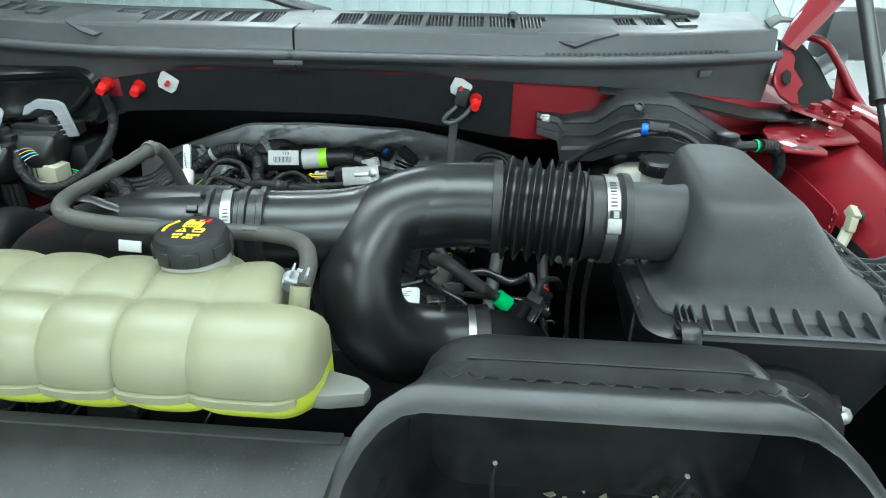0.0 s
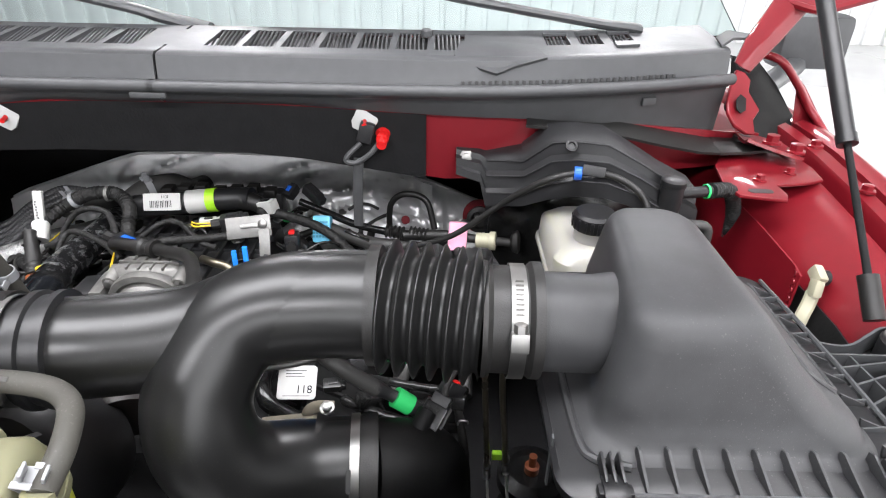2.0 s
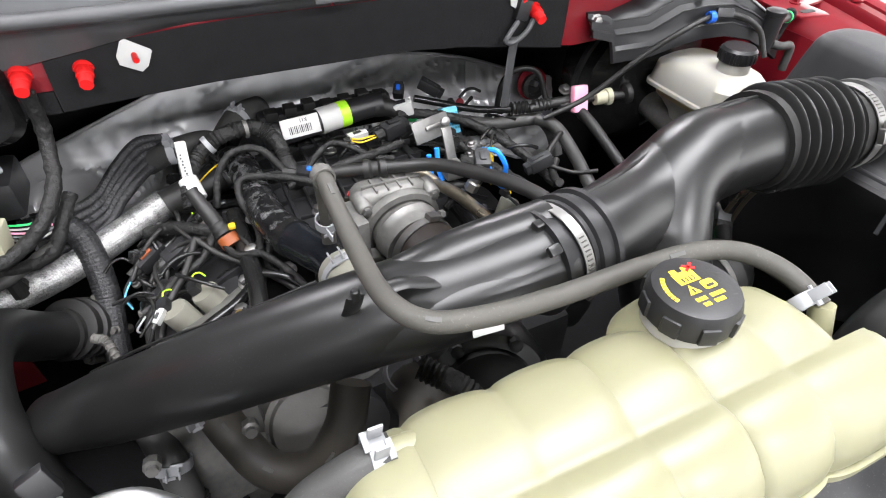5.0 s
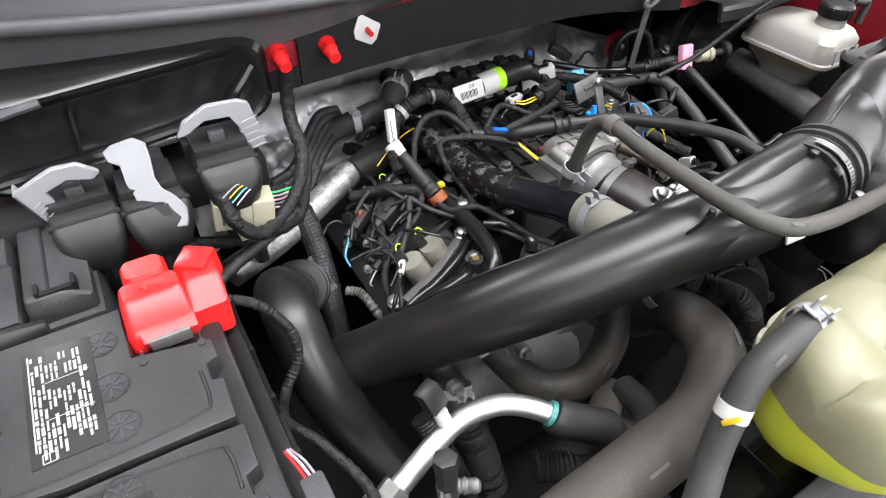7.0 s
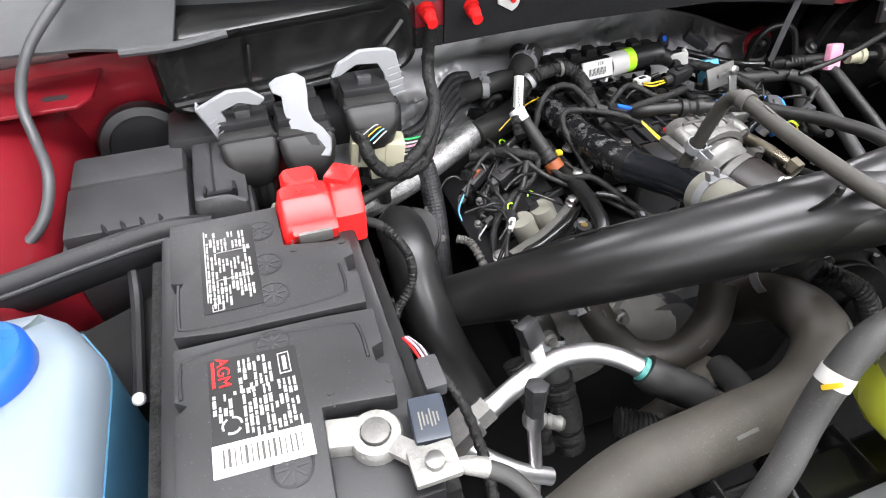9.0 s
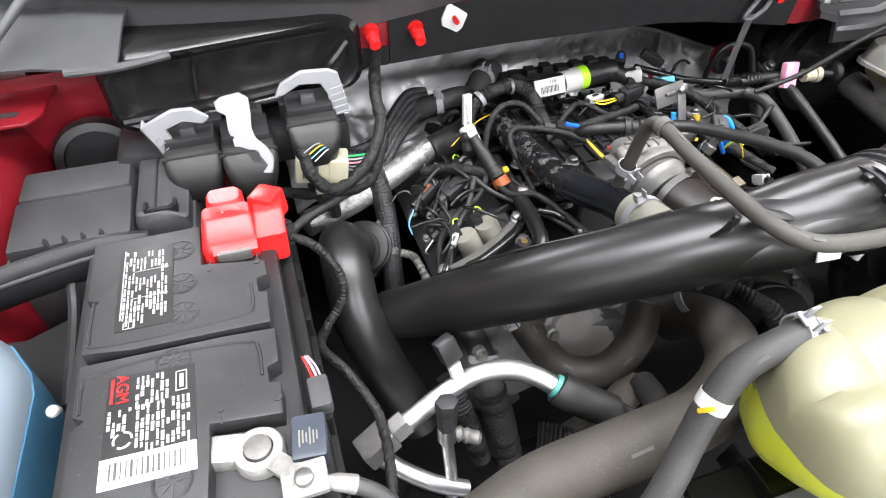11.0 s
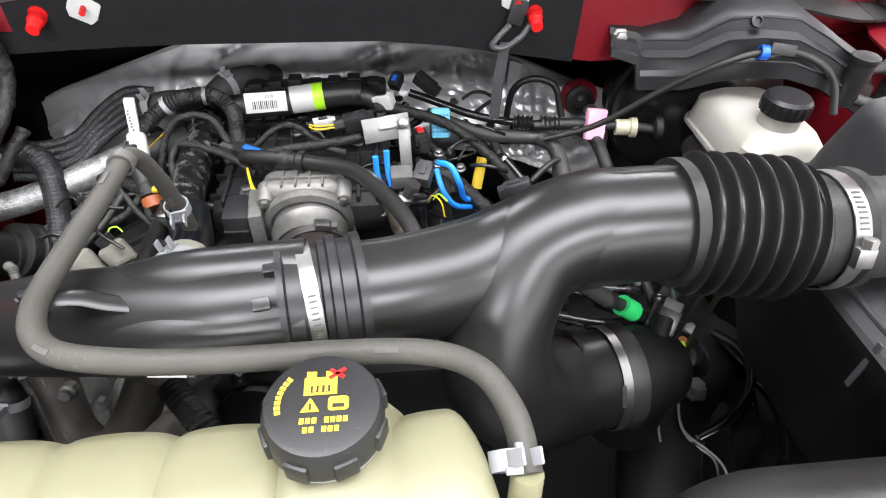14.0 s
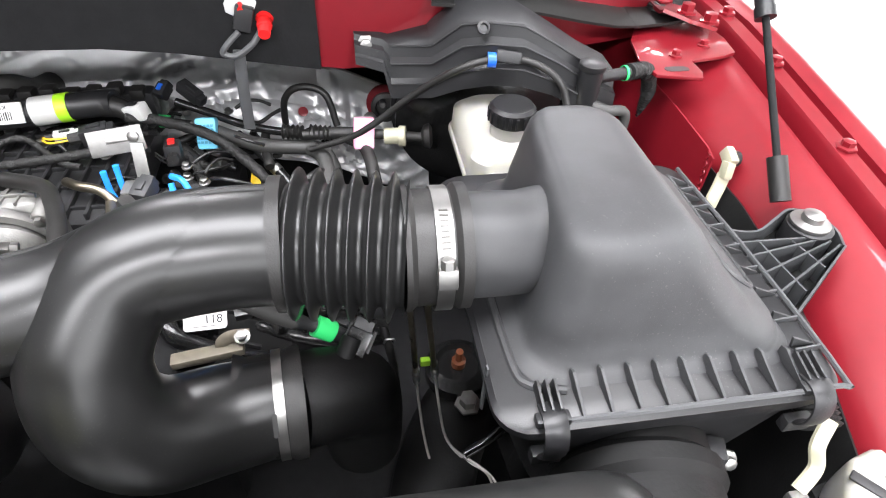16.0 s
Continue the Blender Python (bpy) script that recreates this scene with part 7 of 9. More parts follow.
part("boss", lathe([(0.014, -0.05), (0.011, 0.0), (0.010, 0.004), (0.006, 0.0042)], pose(-0.574, 0.818, 0.958, 0, -8, 0), 16), M_BLACK, engine)
part("bush", lathe([(0.0045, 0), (0.0045, 0.002), (0.0028, 0.0022)], pose(-0.5745, 0.818, 0.9622, 0, -8, 0), 14), M_TANB, engine, "brass bush")
part("oil_cap", lathe([(0.022, 0), (0.026, 0.003), (0.026, 0.014), (0.018, 0.018)], pose(-0.52, 0.735, 0.955, 20, 0, 0), 12), M_BLACK, engine)

for cx, cy, cz in ((-0.639, 0.866, 0.939), (-0.602, 0.879, 0.942), (-0.585, 1.02, 0.94), (-0.10, 0.99, 0.86)):
    t = thing("solenoid", "beige cylindrical solenoid on the valve cover", "solenoid", base=(cx, cy, cz - 0.03), group="valve solenoids")
    m = pose(cx, cy, cz, -8, -24 if cx < -0.3 else 24, 0)
    part("can", lathe([(0.0175, -0.035), (0.0175, 0.010), (0.0160, 0.014), (0.006, 0.0145)], m, 22), M_BEIGE, t)
    b = box((-0.008, 0.010, 0.020), (0.014, 0.020, 0.012), 0.003)
    bmesh.ops.transform(b, matrix=m, verts=b.verts)
    part("plug", b, M_BLACK, t)
    part("wire", tube([m @ V(-0.008, 0.020, 0.022), m @ V(-0.004, 0.027, 0.026), m @ V(0.002, 0.031, 0.022), m @ V(0.005, 0.029, 0.014)], 0.0010, 6, 6), M_LIME, t)
cap = part("vent_cap", lathe([(0.024, -0.02), (0.026, -0.004), (0.026, 0.004), (0.022, 0.007), (0.020, 0.004), (0.004, 0.004)], pose(-0.497, 0.781, 0.958, 14, -6, 0), 28), M_BLACK, engine, "round ribbed black cap")
for k in range(4):
    part("cap_rib", box((-0.497, 0.781, 0.9625), (0.044, 0.0018, 0.004), 0.0005, pose(0, 0, 0, 14, -6, 45 * k)), M_GLOSS, cap)
part("round_cover", lathe([(0.036, -0.03), (0.037, 0.0), (0.033, 0.004), (0.010, 0.005)], aim((-0.440, 0.840, 0.955), (-0.452, 0.74, 1.02)), 32), M_BLACK, engine, "round black end cover")
for k in range(4):
    y = 0.815 + 0.05 * k
    part("cover_web", sheet([[(-0.700 + 0.012 * k, y, 0.862 + 0.004 * k), (-0.640, y + 0.004, 0.900), (-0.575, y + 0.012, 0.942), (-0.540, y + 0.012, 0.948)], [(-0.700 + 0.012 * k, y, 0.850), (-0.640, y + 0.004, 0.880), (-0.575, y + 0.012, 0.92), (-0.540, y + 0.012, 0.93)]], 0.004), M_GLOSS, engine)
for q in ((-0.668, 0.925, 0.922), (-0.650, 0.965, 0.930), (-0.672, 0.985, 0.925), (-0.640, 1.005, 0.940)):
    coil = thing("ignition_coil", "black ignition coil with ribbed boot", "ignition coil", base=q, group="ignition coils")
    cm = pose(*q, 0, -24, 35)
    part("head", loft([[cm @ V(*p, h) for p in rrect(0, 0, w, w * 0.62, 0.005, 3)] for h, w in ((-0.02, 0.017), (0.004, 0.0175), (0.010, 0.015), (0.012, 0.012))]), M_GLOSS, coil)
    b = box((0.020, 0, 0.002), (0.016, 0.014, 0.012), 0.002)
    bmesh.ops.transform(b, matrix=cm, verts=b.verts)
    part("plug", b, M_BLACK, coil)
    part("ear", lathe([(0.007, 0), (0.007, 0.004), (0.0045, 0.005), (0.0045, 0.009), (0.003, 0.010)], cm @ pose(-0.020, 0.004, -0.004), 8), M_CAST, coil, "bolted ear")
    part("wire", tube([cm @ V(0.026, 0, 0.003), cm @ V(0.040, 0.006, 0.010), cm @ V(0.050, 0.024, 0.006)], 0.0030, 8, 5), M_RUB, coil)
for c, d in (((-0.539, 0.905, 0.975), (-0.2, -0.1, 1)), ((-0.504, 0.872, 0.958), (0, -0.2, 1)), ((-0.525, 0.96, 0.985), (0, 0, 1)), ((-0.598, 1.01, 0.955), (-0.3, 0, 1)), ((-0.342, 0.741, 1.030), (0, -0.6, 1)), ((-0.679, 0.850, 0.906), (-0.4, -0.2, 1)), ((-0.556, 0.880, 0.950), (-0.2, -0.1, 1)), ((-0.531, 0.93, 0.953), (-0.2, 0, 1)), ((-0.51, 0.93, 0.97), (0, 0, 1)), ((-0.665, 0.80, 0.82), (-0.5, -0.5, 1)), ((-0.385, 1.07, 0.995), (0, 0, 1)), ((-0.30, 1.05, 0.99), (0, 0, 1)), ((-0.44, 0.94, 0.985), (0, 0, 1)), ((-0.571, 0.828, 0.952), (0, 0, 1)), ((0.07, 1.10, 1.0), (0, -0.6, 1))):
    bolt(c, d)

cross = thing("coolant_crossover", "speckled black plastic coolant pipe with clip", "coolant pipe", base=(-0.49, 0.9, 0.98))
M_WETB = mat("glossy_blue_black_plastic", (0.007, 0.008, 0.010), 0.16, var=0.2, dust=0.05, bump=0.08, bscale=250)
M_SPECK = mat("speckled_black_plastic", (0.007, 0.007, 0.0075), 0.25, base2=(0.17, 0.17, 0.17), edge=(0.53, 0.66), scale=430, bump=0.3, bscale=200, bdist=0.001)
part("pipe", tube([(-0.535, 1.14, 0.985), (-0.517, 1.08, 0.997), (-0.514, 1.03, 1.003), (-0.511, 0.96, 1.006), (-0.504, 0.90, 1.010), (-0.485, 0.845, 1.016), (-0.468, 0.79, 1.030), (-0.462, 0.74, 1.042)], [0.022, 0.023, 0.022, 0.022, 0.022, 0.022, 0.021, 0.022], 20, 8), M_SPECK, cross)
part("elbow", tube([(-0.492, 0.862, 1.0135), (-0.485, 0.845, 1.016), (-0.476, 0.818, 1.022), (-0.468, 0.79, 1.030), (-0.462, 0.74, 1.042)], [0.0232, 0.0228, 0.0226, 0.0222, 0.0224], 24, 8), M_WETB, cross, "smooth glossy black elbow")
part("joint_ring", tube([(-0.4945, 0.868, 1.013), (-0.4905, 0.858, 1.0145)], 0.0248, 24, 3), M_GLOSS, cross)
part("thermostat_neck", tube([(-0.463, 0.755, 1.038), (-0.460, 0.72, 1.046), (-0.4585, 0.695, 1.050), (-0.458, 0.688, 1.051), (-0.458, 0.684, 1.051)], [0.027, 0.027, 0.0265, 0.023, 0.014], 24, 5), M_BEIGE, cross, "tan plastic hose neck")
spring_clip((-0.461, 0.735, 1.043), (0, -1, 0.2), 0.0275, (-0.3, 0, 1), M_GREY, "grey spring hose clip with two tabs")
spring_clip((-0.466, 0.785, 1.086), (0, 0.25, -1), 0.0105, (0.2, -1, 0), M_GREY, "grey spring hose clip on vent hose")
spring_clip((-0.523, 0.475, 1.156), (1, 0, -0.05), 0.0130, (0, -0.2, 1), M_GREY)
spring_clip((-0.1965, 0.456, 1.159), (0.02, -1, -0.4), 0.0092, (0.5, -0.2, 1), M_GREY)
spring_clip((-0.678, 0.700, 0.895), (0.2, 0.6, 1), 0.0180, (0, -1, 0.3), M_GREY)
spring_clip((-0.632, 0.715, 0.935), (0.2, -0.6, -0.6), 0.0185, (-0.5, 0, 1), M_GREY)
spring_clip((-0.44, 0.64, 0.99), (0.2, -0.6, 1), 0.020, (0.6, -1, 0.4), M_GREY)
spring_clip((-0.60, 1.12, 1.02), (1, -0.2, 0.1), 0.0175, (0, -0.4, 1), M_GREY)
spring_clip((-0.50, 1.18, 1.018), (0.7, 0.7, 0.1), 0.0218, (0, -0.4, 1), M_GREY)
hose("heater_hose", "black rubber heater hose behind the engine", [(-0.64, 1.15, 0.99), (-0.60, 1.125, 1.018), (-0.555, 1.13, 1.02), (-0.53, 1.16, 0.99)], 0.0165, M_HOSE_D)
hose("heater_hose", "black rubber heater hose behind the engine", [(-0.53, 1.15, 1.0), (-0.50, 1.18, 1.018), (-0.47, 1.21, 1.015), (-0.455, 1.26, 0.985), (-0.45, 1.39, 0.96)], 0.021, M_HOSE_D, seg=18)
hose("front_hose", "dark rubber hose with grey clip", [(-0.69, 0.735, 0.93), (-0.683, 0.715, 0.91), (-0.676, 0.69, 0.88), (-0.672, 0.66, 0.83), (-0.67, 0.64, 0.76)], 0.017, M_HOSE_D)
loom("braided black sleeve on a front hose", [(-0.675, 0.675, 0.855), (-0.668, 0.65, 0.81), (-0.66, 0.63, 0.75)], 0.020, ribbed=True, name="braided_sleeve")
loom("braided black sleeve on a front hose", [(-0.73, 0.69, 0.89), (-0.715, 0.65, 0.84), (-0.70, 0.63, 0.77)], 0.013, ribbed=True, name="braided_sleeve")
loom("braided black sleeve beside the pipe", [(-0.66, 0.575, 0.90), (-0.61, 0.55, 0.90), (-0.55, 0.55, 0.88)], 0.016, ribbed=True, name="braided_sleeve")
loom("ribbed hose over the alternator", [(-0.44, 0.60, 1.045), (-0.41, 0.565, 1.035), (-0.395, 0.545, 1.0), (-0.39, 0.53, 0.95)], 0.011, ribbed=True, name="ribbed_hose")
alternator = thing("alternator", "black rounded alternator housing below the pipe", "alternator", base=(-0.36, 0.63, 0.9))
ALT = aim((-0.36, 0.63, 0.96), (-0.40, 0.5, 1.02))
part("housing", lathe([(0.03, -0.06), (0.06, -0.05), (0.068, -0.03), (0.07, 0.03), (0.063, 0.042), (0.05, 0.046)], ALT, 32), M_BLACK, alternator)
part("end_cover", lathe([(0.05, 0.044), (0.049, 0.056), (0.044, 0.060), (0.016, 0.062), (0.014, 0.068)], ALT, 28), M_TURBO, alternator)
for k in range(6):
    part("bolt_boss", lathe([(0.007, 0), (0.007, 0.012), (0.004, 0.014)], ALT @ pose(0.058 * math.cos(1.05 * k), 0.058 * math.sin(1.05 * k), 0.038), 8), M_BLACK, alternator)
hose("lower_hose", "grey rubber hose behind the radiator hose", [(-0.52, 0.60, 0.90), (-0.58, 0.57, 0.91), (-0.64, 0.56, 0.89)], 0.019, M_HOSE)
hose("lower_hose", "black rubber elbow hose below the sleeve", [(-0.60, 0.54, 0.955), (-0.565, 0.525, 0.95), (-0.53, 0.55, 0.935), (-0.52, 0.59, 0.92)], 0.016, M_RUB)

SHIFT = V(0.012, -0.030, -0.003)
throttle = thing("throttle_body", "cast aluminium throttle body with brown coupler", "throttle body", base=(-0.35, 0.87, 0.96))
M_BROWN = mat("dark_brown_rubber", (0.014, 0.0105, 0.009), 0.38, var=0.2, bump=0.2)
part("casting", loft([[(x, 0.935, z) for x, z in rrect(-0.370, 0.998, 0.050, 0.048, 0.02)], [(x, 0.905, z) for x, z in rrect(-0.370, 0.998, 0.052, 0.050, 0.02)], [(x, 0.898, z) for x, z in rrect(-0.370, 0.998, 0.050, 0.048, 0.03)], [(x, 0.895, z) for x, z in rrect(-0.368, 0.998, 0.044, 0.044, 0.04)]]), M_CAST, throttle)
part("bore", tube([(-0.366, 0.90, 0.998), (-0.362, 0.868, 0.994), (-0.360, 0.848, 0.992)], 0.0425, 32, 4, ridge=lambda s: 0.003 if 0.018 < s < 0.026 else 0.0), M_CAST, throttle)
part("flange", lathe([(0.042, -0.004), (0.0535, -0.004), (0.0545, 0.002), (0.0535, 0.008), (0.046, 0.010), (0.0425, 0.006)], aim((-0.365, 0.893, 0.998), (-0.360, 0.8, 0.985)), 40), M_CAST, throttle)
for a in (38, 142, 218, 322):
    q = V(-0.366 + 0.058 * math.cos(radians(a)), 0.893, 0.998 + 0.058 * math.sin(radians(a)))
    part("bolt_boss", lathe([(0.010, -0.022), (0.010, 0.004), (0.0085, 0.006)], aim(q, q + V(0.004, -0.1, -0.012)), 14), M_CAST, throttle)
    part("bolt_head", lathe([(0.0062, 0.005), (0.0062, 0.011), (0.004, 0.012)], aim(q, q + V(0.004, -0.1, -0.012)), 6), M_STEEL, throttle)
part("motor_flange", box((-0.425, 0.895, 0.985), (0.016, 0.055, 0.090), 0.003, pose(0, 0, 0, 0, 0, 6)), M_CAST, throttle)
part("motor_cover", box((-0.448, 0.900, 0.982), (0.034, 0.050, 0.082), 0.009), M_BLACK, throttle)
for k in range(3):
    part("cover_rib", box((-0.448, 0.8745, 0.958 + 0.022 * k), (0.030, 0.005, 0.004), 0.001), M_BLACK, throttle)
part("motor_can", lathe([(0.019, -0.03), (0.019, 0.004), (0.016, 0.008)], aim((-0.413, 0.884, 0.955), (-0.405, 0.80, 0.93)), 22), M_CAST, throttle)
for k in range(4):
    part("casting_rib", box((-0.392 + 0.016 * k, 0.915, 1.047), (0.003, 0.032, 0.006), 0.001), M_CAST, throttle)
part("casting_lip", box((-0.368, 0.915, 1.0485), (0.080, 0.004, 0.005), 0.001), M_CAST, throttle)
part("coupler", tube([(-0.360, 0.85, 0.992), (-0.350, 0.82, 0.990), (-0.335, 0.77, 0.982), (-0.318, 0.72, 0.965)], 0.0415, 28, 8), M_BROWN, throttle, "dark brown rubber coupler")
hose_clamp((-0.356, 0.838, 0.991), (0.2, -1, 0), 0.0430, 0.011, (-0.335, 0.84, 1.06))
hose_clamp((-0.338, 0.78, 0.984), (0.3, -1, -0.2), 0.0425, 0.011, (-0.345, 0.78, 1.04))

SHIFT = V(0.012, 0, 0)
crank = thing("breather_hose", "dark grey rubber breather hose with collar", "hose", base=(-0.35, 0.9, 1.03))
part("hose", tube([(-0.448, 0.955, 1.025), (-0.44, 0.935, 1.045), (-0.40, 0.918, 1.052), (-0.35, 0.90, 1.055), (-0.31, 0.875, 1.062), (-0.285, 0.835, 1.070), (-0.262, 0.785, 1.080), (-0.245, 0.735, 1.085), (-0.24, 0.69, 1.08)], 0.0088, 16, 8), M_RUB, crank)
part("collar", tube([(-0.393, 0.915, 1.0525), (-0.365, 0.905, 1.0545)], 0.0130, 16, 8, ridge=lambda s: -0.003 if 0.010 < s < 0.019 else 0), M_RUB, crank)

SHIFT = V(0.009, -0.003, 0.002)
thing("hose_collar", "tan plastic collar on the vent hose", "collar", bm=band((-0.4835, 0.738, 1.1725), (0.05, -1, 0.0), 0.0086, 0.010, 0.002), material=M_BEIGED)
SHIFT = V(0, 0, 0)
wt = thing("paper_tag", "white paper wrap tag standing on a cable", "paper tag", base=(-0.59, 1.02, 1.02))
part("tag", box((-0.588, 1.022, 1.052), (0.0135, 0.008, 0.058), 0.002, pose(0, 0, 0, -14, 6, 10)), M_LABEL, wt)
part("wrap", tube([(-0.590, 1.018, 1.030), (-0.584, 0.995, 1.012)], 0.0125, 12, 3), M_LABEL, wt)
bars(pose(-0.588, 1.0175, 1.0525, 76, 0, 10), [(-0.002 + 0.001 * (k % 2), -0.016 + 0.0042 * k, 0.0022, 0.0026) for k in range(8)], M_PRINT, wt)
loom("ribbed black conduit arching over the manifold", [(-0.595, 0.985, 1.005), (-0.588, 1.02, 1.030), (-0.565, 1.055, 1.045), (-0.53, 1.06, 1.062), (-0.49, 1.065, 1.062), (-0.465, 1.05, 1.045), (-0.458, 1.02, 1.02), (-0.45, 0.99, 1.0)], 0.0105, ribbed=True)
thing("cable_clip", "grey cable clip round a conduit", "clip", bm=band((-0.50, 1.064, 1.062), (1, 0.05, 0), 0.0115, 0.005, 0.001), material=M_CAST, group="cable clips")
thing("cable_clip", "grey cable clip round a conduit", "clip", bm=band((-0.553, 1.058, 1.052), (1, 0.2, 0.5), 0.0115, 0.007, 0.0015), material=M_GREY, group="cable clips")
M_RUST = mat("rusty_orange_plastic", (0.21, 0.055, 0.014), 0.45, var=0.2, bump=0.1)
bullet = thing("wiring_plug", "round black connector with orange and yellow rings", "connector", base=(-0.585, 0.93, 0.98))
B0, B1 = V(-0.590, 0.99, 1.03), V(-0.557, 0.926, 0.970)
part("body", tube([B0, B0.lerp(B1, 0.5), B0.lerp(B1, 0.75)], [0.0085, 0.0105, 0.0125], 16, 9, ridge=lambda s: 0.0008 * math.cos(s * 700)), M_RUB, bullet)
part("ring", tube([B0.lerp(B1, 0.78), B0.lerp(B1, 0.93)], 0.0132, 16, 3), M_RUST, bullet, "orange brown ring")
part("lock_tab", box(B0.lerp(B1, 0.72) + V(0.012, -0.004, 0.010), (0.009, 0.009, 0.006), 0.002), M_YEL, bullet, "yellow lock tab")

inj = thing("fuel_harness", "black cylindrical harness connector with white labels", "connector", base=(-0.39, 1.09, 1.02))
part("tube", tube([(-0.475, 1.085, 1.030), (-0.32, 1.102, 1.040), (-0.285, 1.10, 1.042)], 0.0185, 18, 4), M_BLACK, inj)
part("label", box((-0.4225, 1.073, 1.045), (0.058, 0.004, 0.028), 0.001, pose(0, 0, 0, -25, 0, 6)), M_LABEL, inj, "white barcode label")
lettering("K11", pose(-0.4225, 1.073, 1.045, 65, 0, 6) @ pose(0.005, 0.0085, 0.0023, 0, 0, 180), 0.0072, M_INK, inj)
bars(pose(-0.4225, 1.073, 1.045, 65, 0, 6) @ pose(0, -0.0035, 0.0024), [(-0.018 + 0.0027 * k, 0, (0.001, 0.0016, 0.0007)[k % 3], 0.011) for k in range(13)], M_INK, inj)
part("label", tube([(-0.390, 1.0945, 1.0355), (-0.358, 1.098, 1.0378)], 0.0198, 18, 3), M_LABEL, inj)
part("band", tube([(-0.358, 1.098, 1.0378), (-0.343, 1.0995, 1.0388)], 0.0200, 18, 3), M_LIME, inj, "lime green band")
part("nose", tube([(-0.30, 1.10, 1.040), (-0.275, 1.095, 1.035), (-0.26, 1.085, 1.025)], [0.017, 0.014, 0.011], 14, 4), M_RUB, inj)

M_ZINC = mat("dull_zinc_plate", (0.20, 0.197, 0.19), 0.42, metal=0.8, var=0.15, scale=150, bump=0.2, bscale=500)
pb = thing("metal_bracket", "slotted steel bracket plate with bolt", "bracket", base=(-0.25, 0.98, 1.0))
part("plate", box((-0.253, 0.984, 1.050), (0.064, 0.003, 0.032), 0.001, pose(0, 0, 0, -28, -2, 13)), M_ZINC, pb)
part("slot", box((-0.251, 0.9815, 1.0530), (0.026, 0.0025, 0.0065), 0.002, pose(0, 0, 0, -28, -2, 13)), M_STEEL, pb, "bright slot in the plate")
part("bolt_head", lathe([(0.007, 0), (0.007, 0.004), (0.004, 0.005)], aim((-0.231, 0.984, 1.056), (-0.235, 0.9, 1.10)), 8), M_STEEL, pb)
part("leg", box((-0.229, 0.971, 1.020), (0.016, 0.004, 0.060), 0.001, pose(0, 0, 0, -25, 0, 6)), M_ZINC, pb)
for k in range(3):
    part("emboss", box((-0.229, 0.9670 + 0.0045 * k, 1.010 + 0.010 * k), (0.007, 0.003, 0.004), 0.0008, pose(0, 0, 0, -25, 0, 6)), M_STEEL, pb)
part("foot", box((-0.236, 0.945, 0.998), (0.03, 0.03, 0.02), 0.004), M_CAST, pb)
egr = thing("metal_fuel_pipe", "dull tan steel fuel pipe with fittings", "fuel pipe", base=(-0.25, 0.88, 0.97))
M_TAN = mat("zinc_plated_steel", (0.21, 0.185, 0.14), 0.35, metal=0.9, var=0.2, scale=100, bump=0.3)
part("rail", tube([(-0.27, 0.945, 0.985), (-0.255, 0.90, 0.990), (-0.245, 0.855, 0.990), (-0.235, 0.81, 0.985)], [0.0075, 0.009, 0.009, 0.008], 16, 6), M_TAN, egr)
part("pipe", tube([(-0.33, 0.98, 0.995), (-0.305, 0.955, 1.005), (-0.28, 0.95, 1.0), (-0.262, 0.94, 0.985)], 0.0065, 12, 6), M_TAN, egr)
part("fitting", lathe([(0.010, 0), (0.010, 0.012), (0.007, 0.014), (0.007, 0.026), (0.010, 0.028), (0.010, 0.036)], aim((-0.238, 0.885, 1.0), (-0.215, 0.88, 1.05)), 6), M_STEEL, egr)
part("union_nut", lathe([(0.014, 0), (0.014, 0.016), (0.011, 0.018)], aim((-0.238, 0.82, 0.987), (-0.232, 0.79, 0.98)), 6), M_TAN, egr)

for pts in ([(-0.188, 0.944, 1.020), (-0.172, 0.93, 1.022), (-0.160, 0.92, 1.0), (-0.150, 0.935, 0.965), (-0.125, 0.955, 0.945)], [(-0.190, 0.940, 1.012), (-0.182, 0.92, 0.99), (-0.165, 0.92, 0.965), (-0.140, 0.94, 0.945)], [(-0.255, 0.96, 1.03), (-0.254, 0.955, 1.0), (-0.25, 0.95, 0.98)], [(-0.270, 0.955, 1.025), (-0.268, 0.95, 0.995), (-0.262, 0.95, 0.975)]):
    thing("wire", "bright blue insulated wire", "wire", bm=tube(pts, 0.0040, 8, 6), material=mat("blue_wire", (0.02, 0.24, 0.85), 0.35) if "blue_wire" not in bpy.data.materials else bpy.data.materials["blue_wire"], group="blue wires")
plug("wiring_plug", "dark grey sensor connector with blue wires", (-0.21, 0.905, 1.028), (0.026, 0.022, 0.020), (0, -20, 70), M_BOX)
thing("wire_retainer", "yellow plastic wire retainer", "retainer", bm=tube([(-0.116, 1.035, 0.905), (-0.110, 1.050, 0.925), (-0.105, 1.062, 0.945)], 0.0085, 8, 4, flat=[(1, 0.35)] * 3), material=M_YEL)

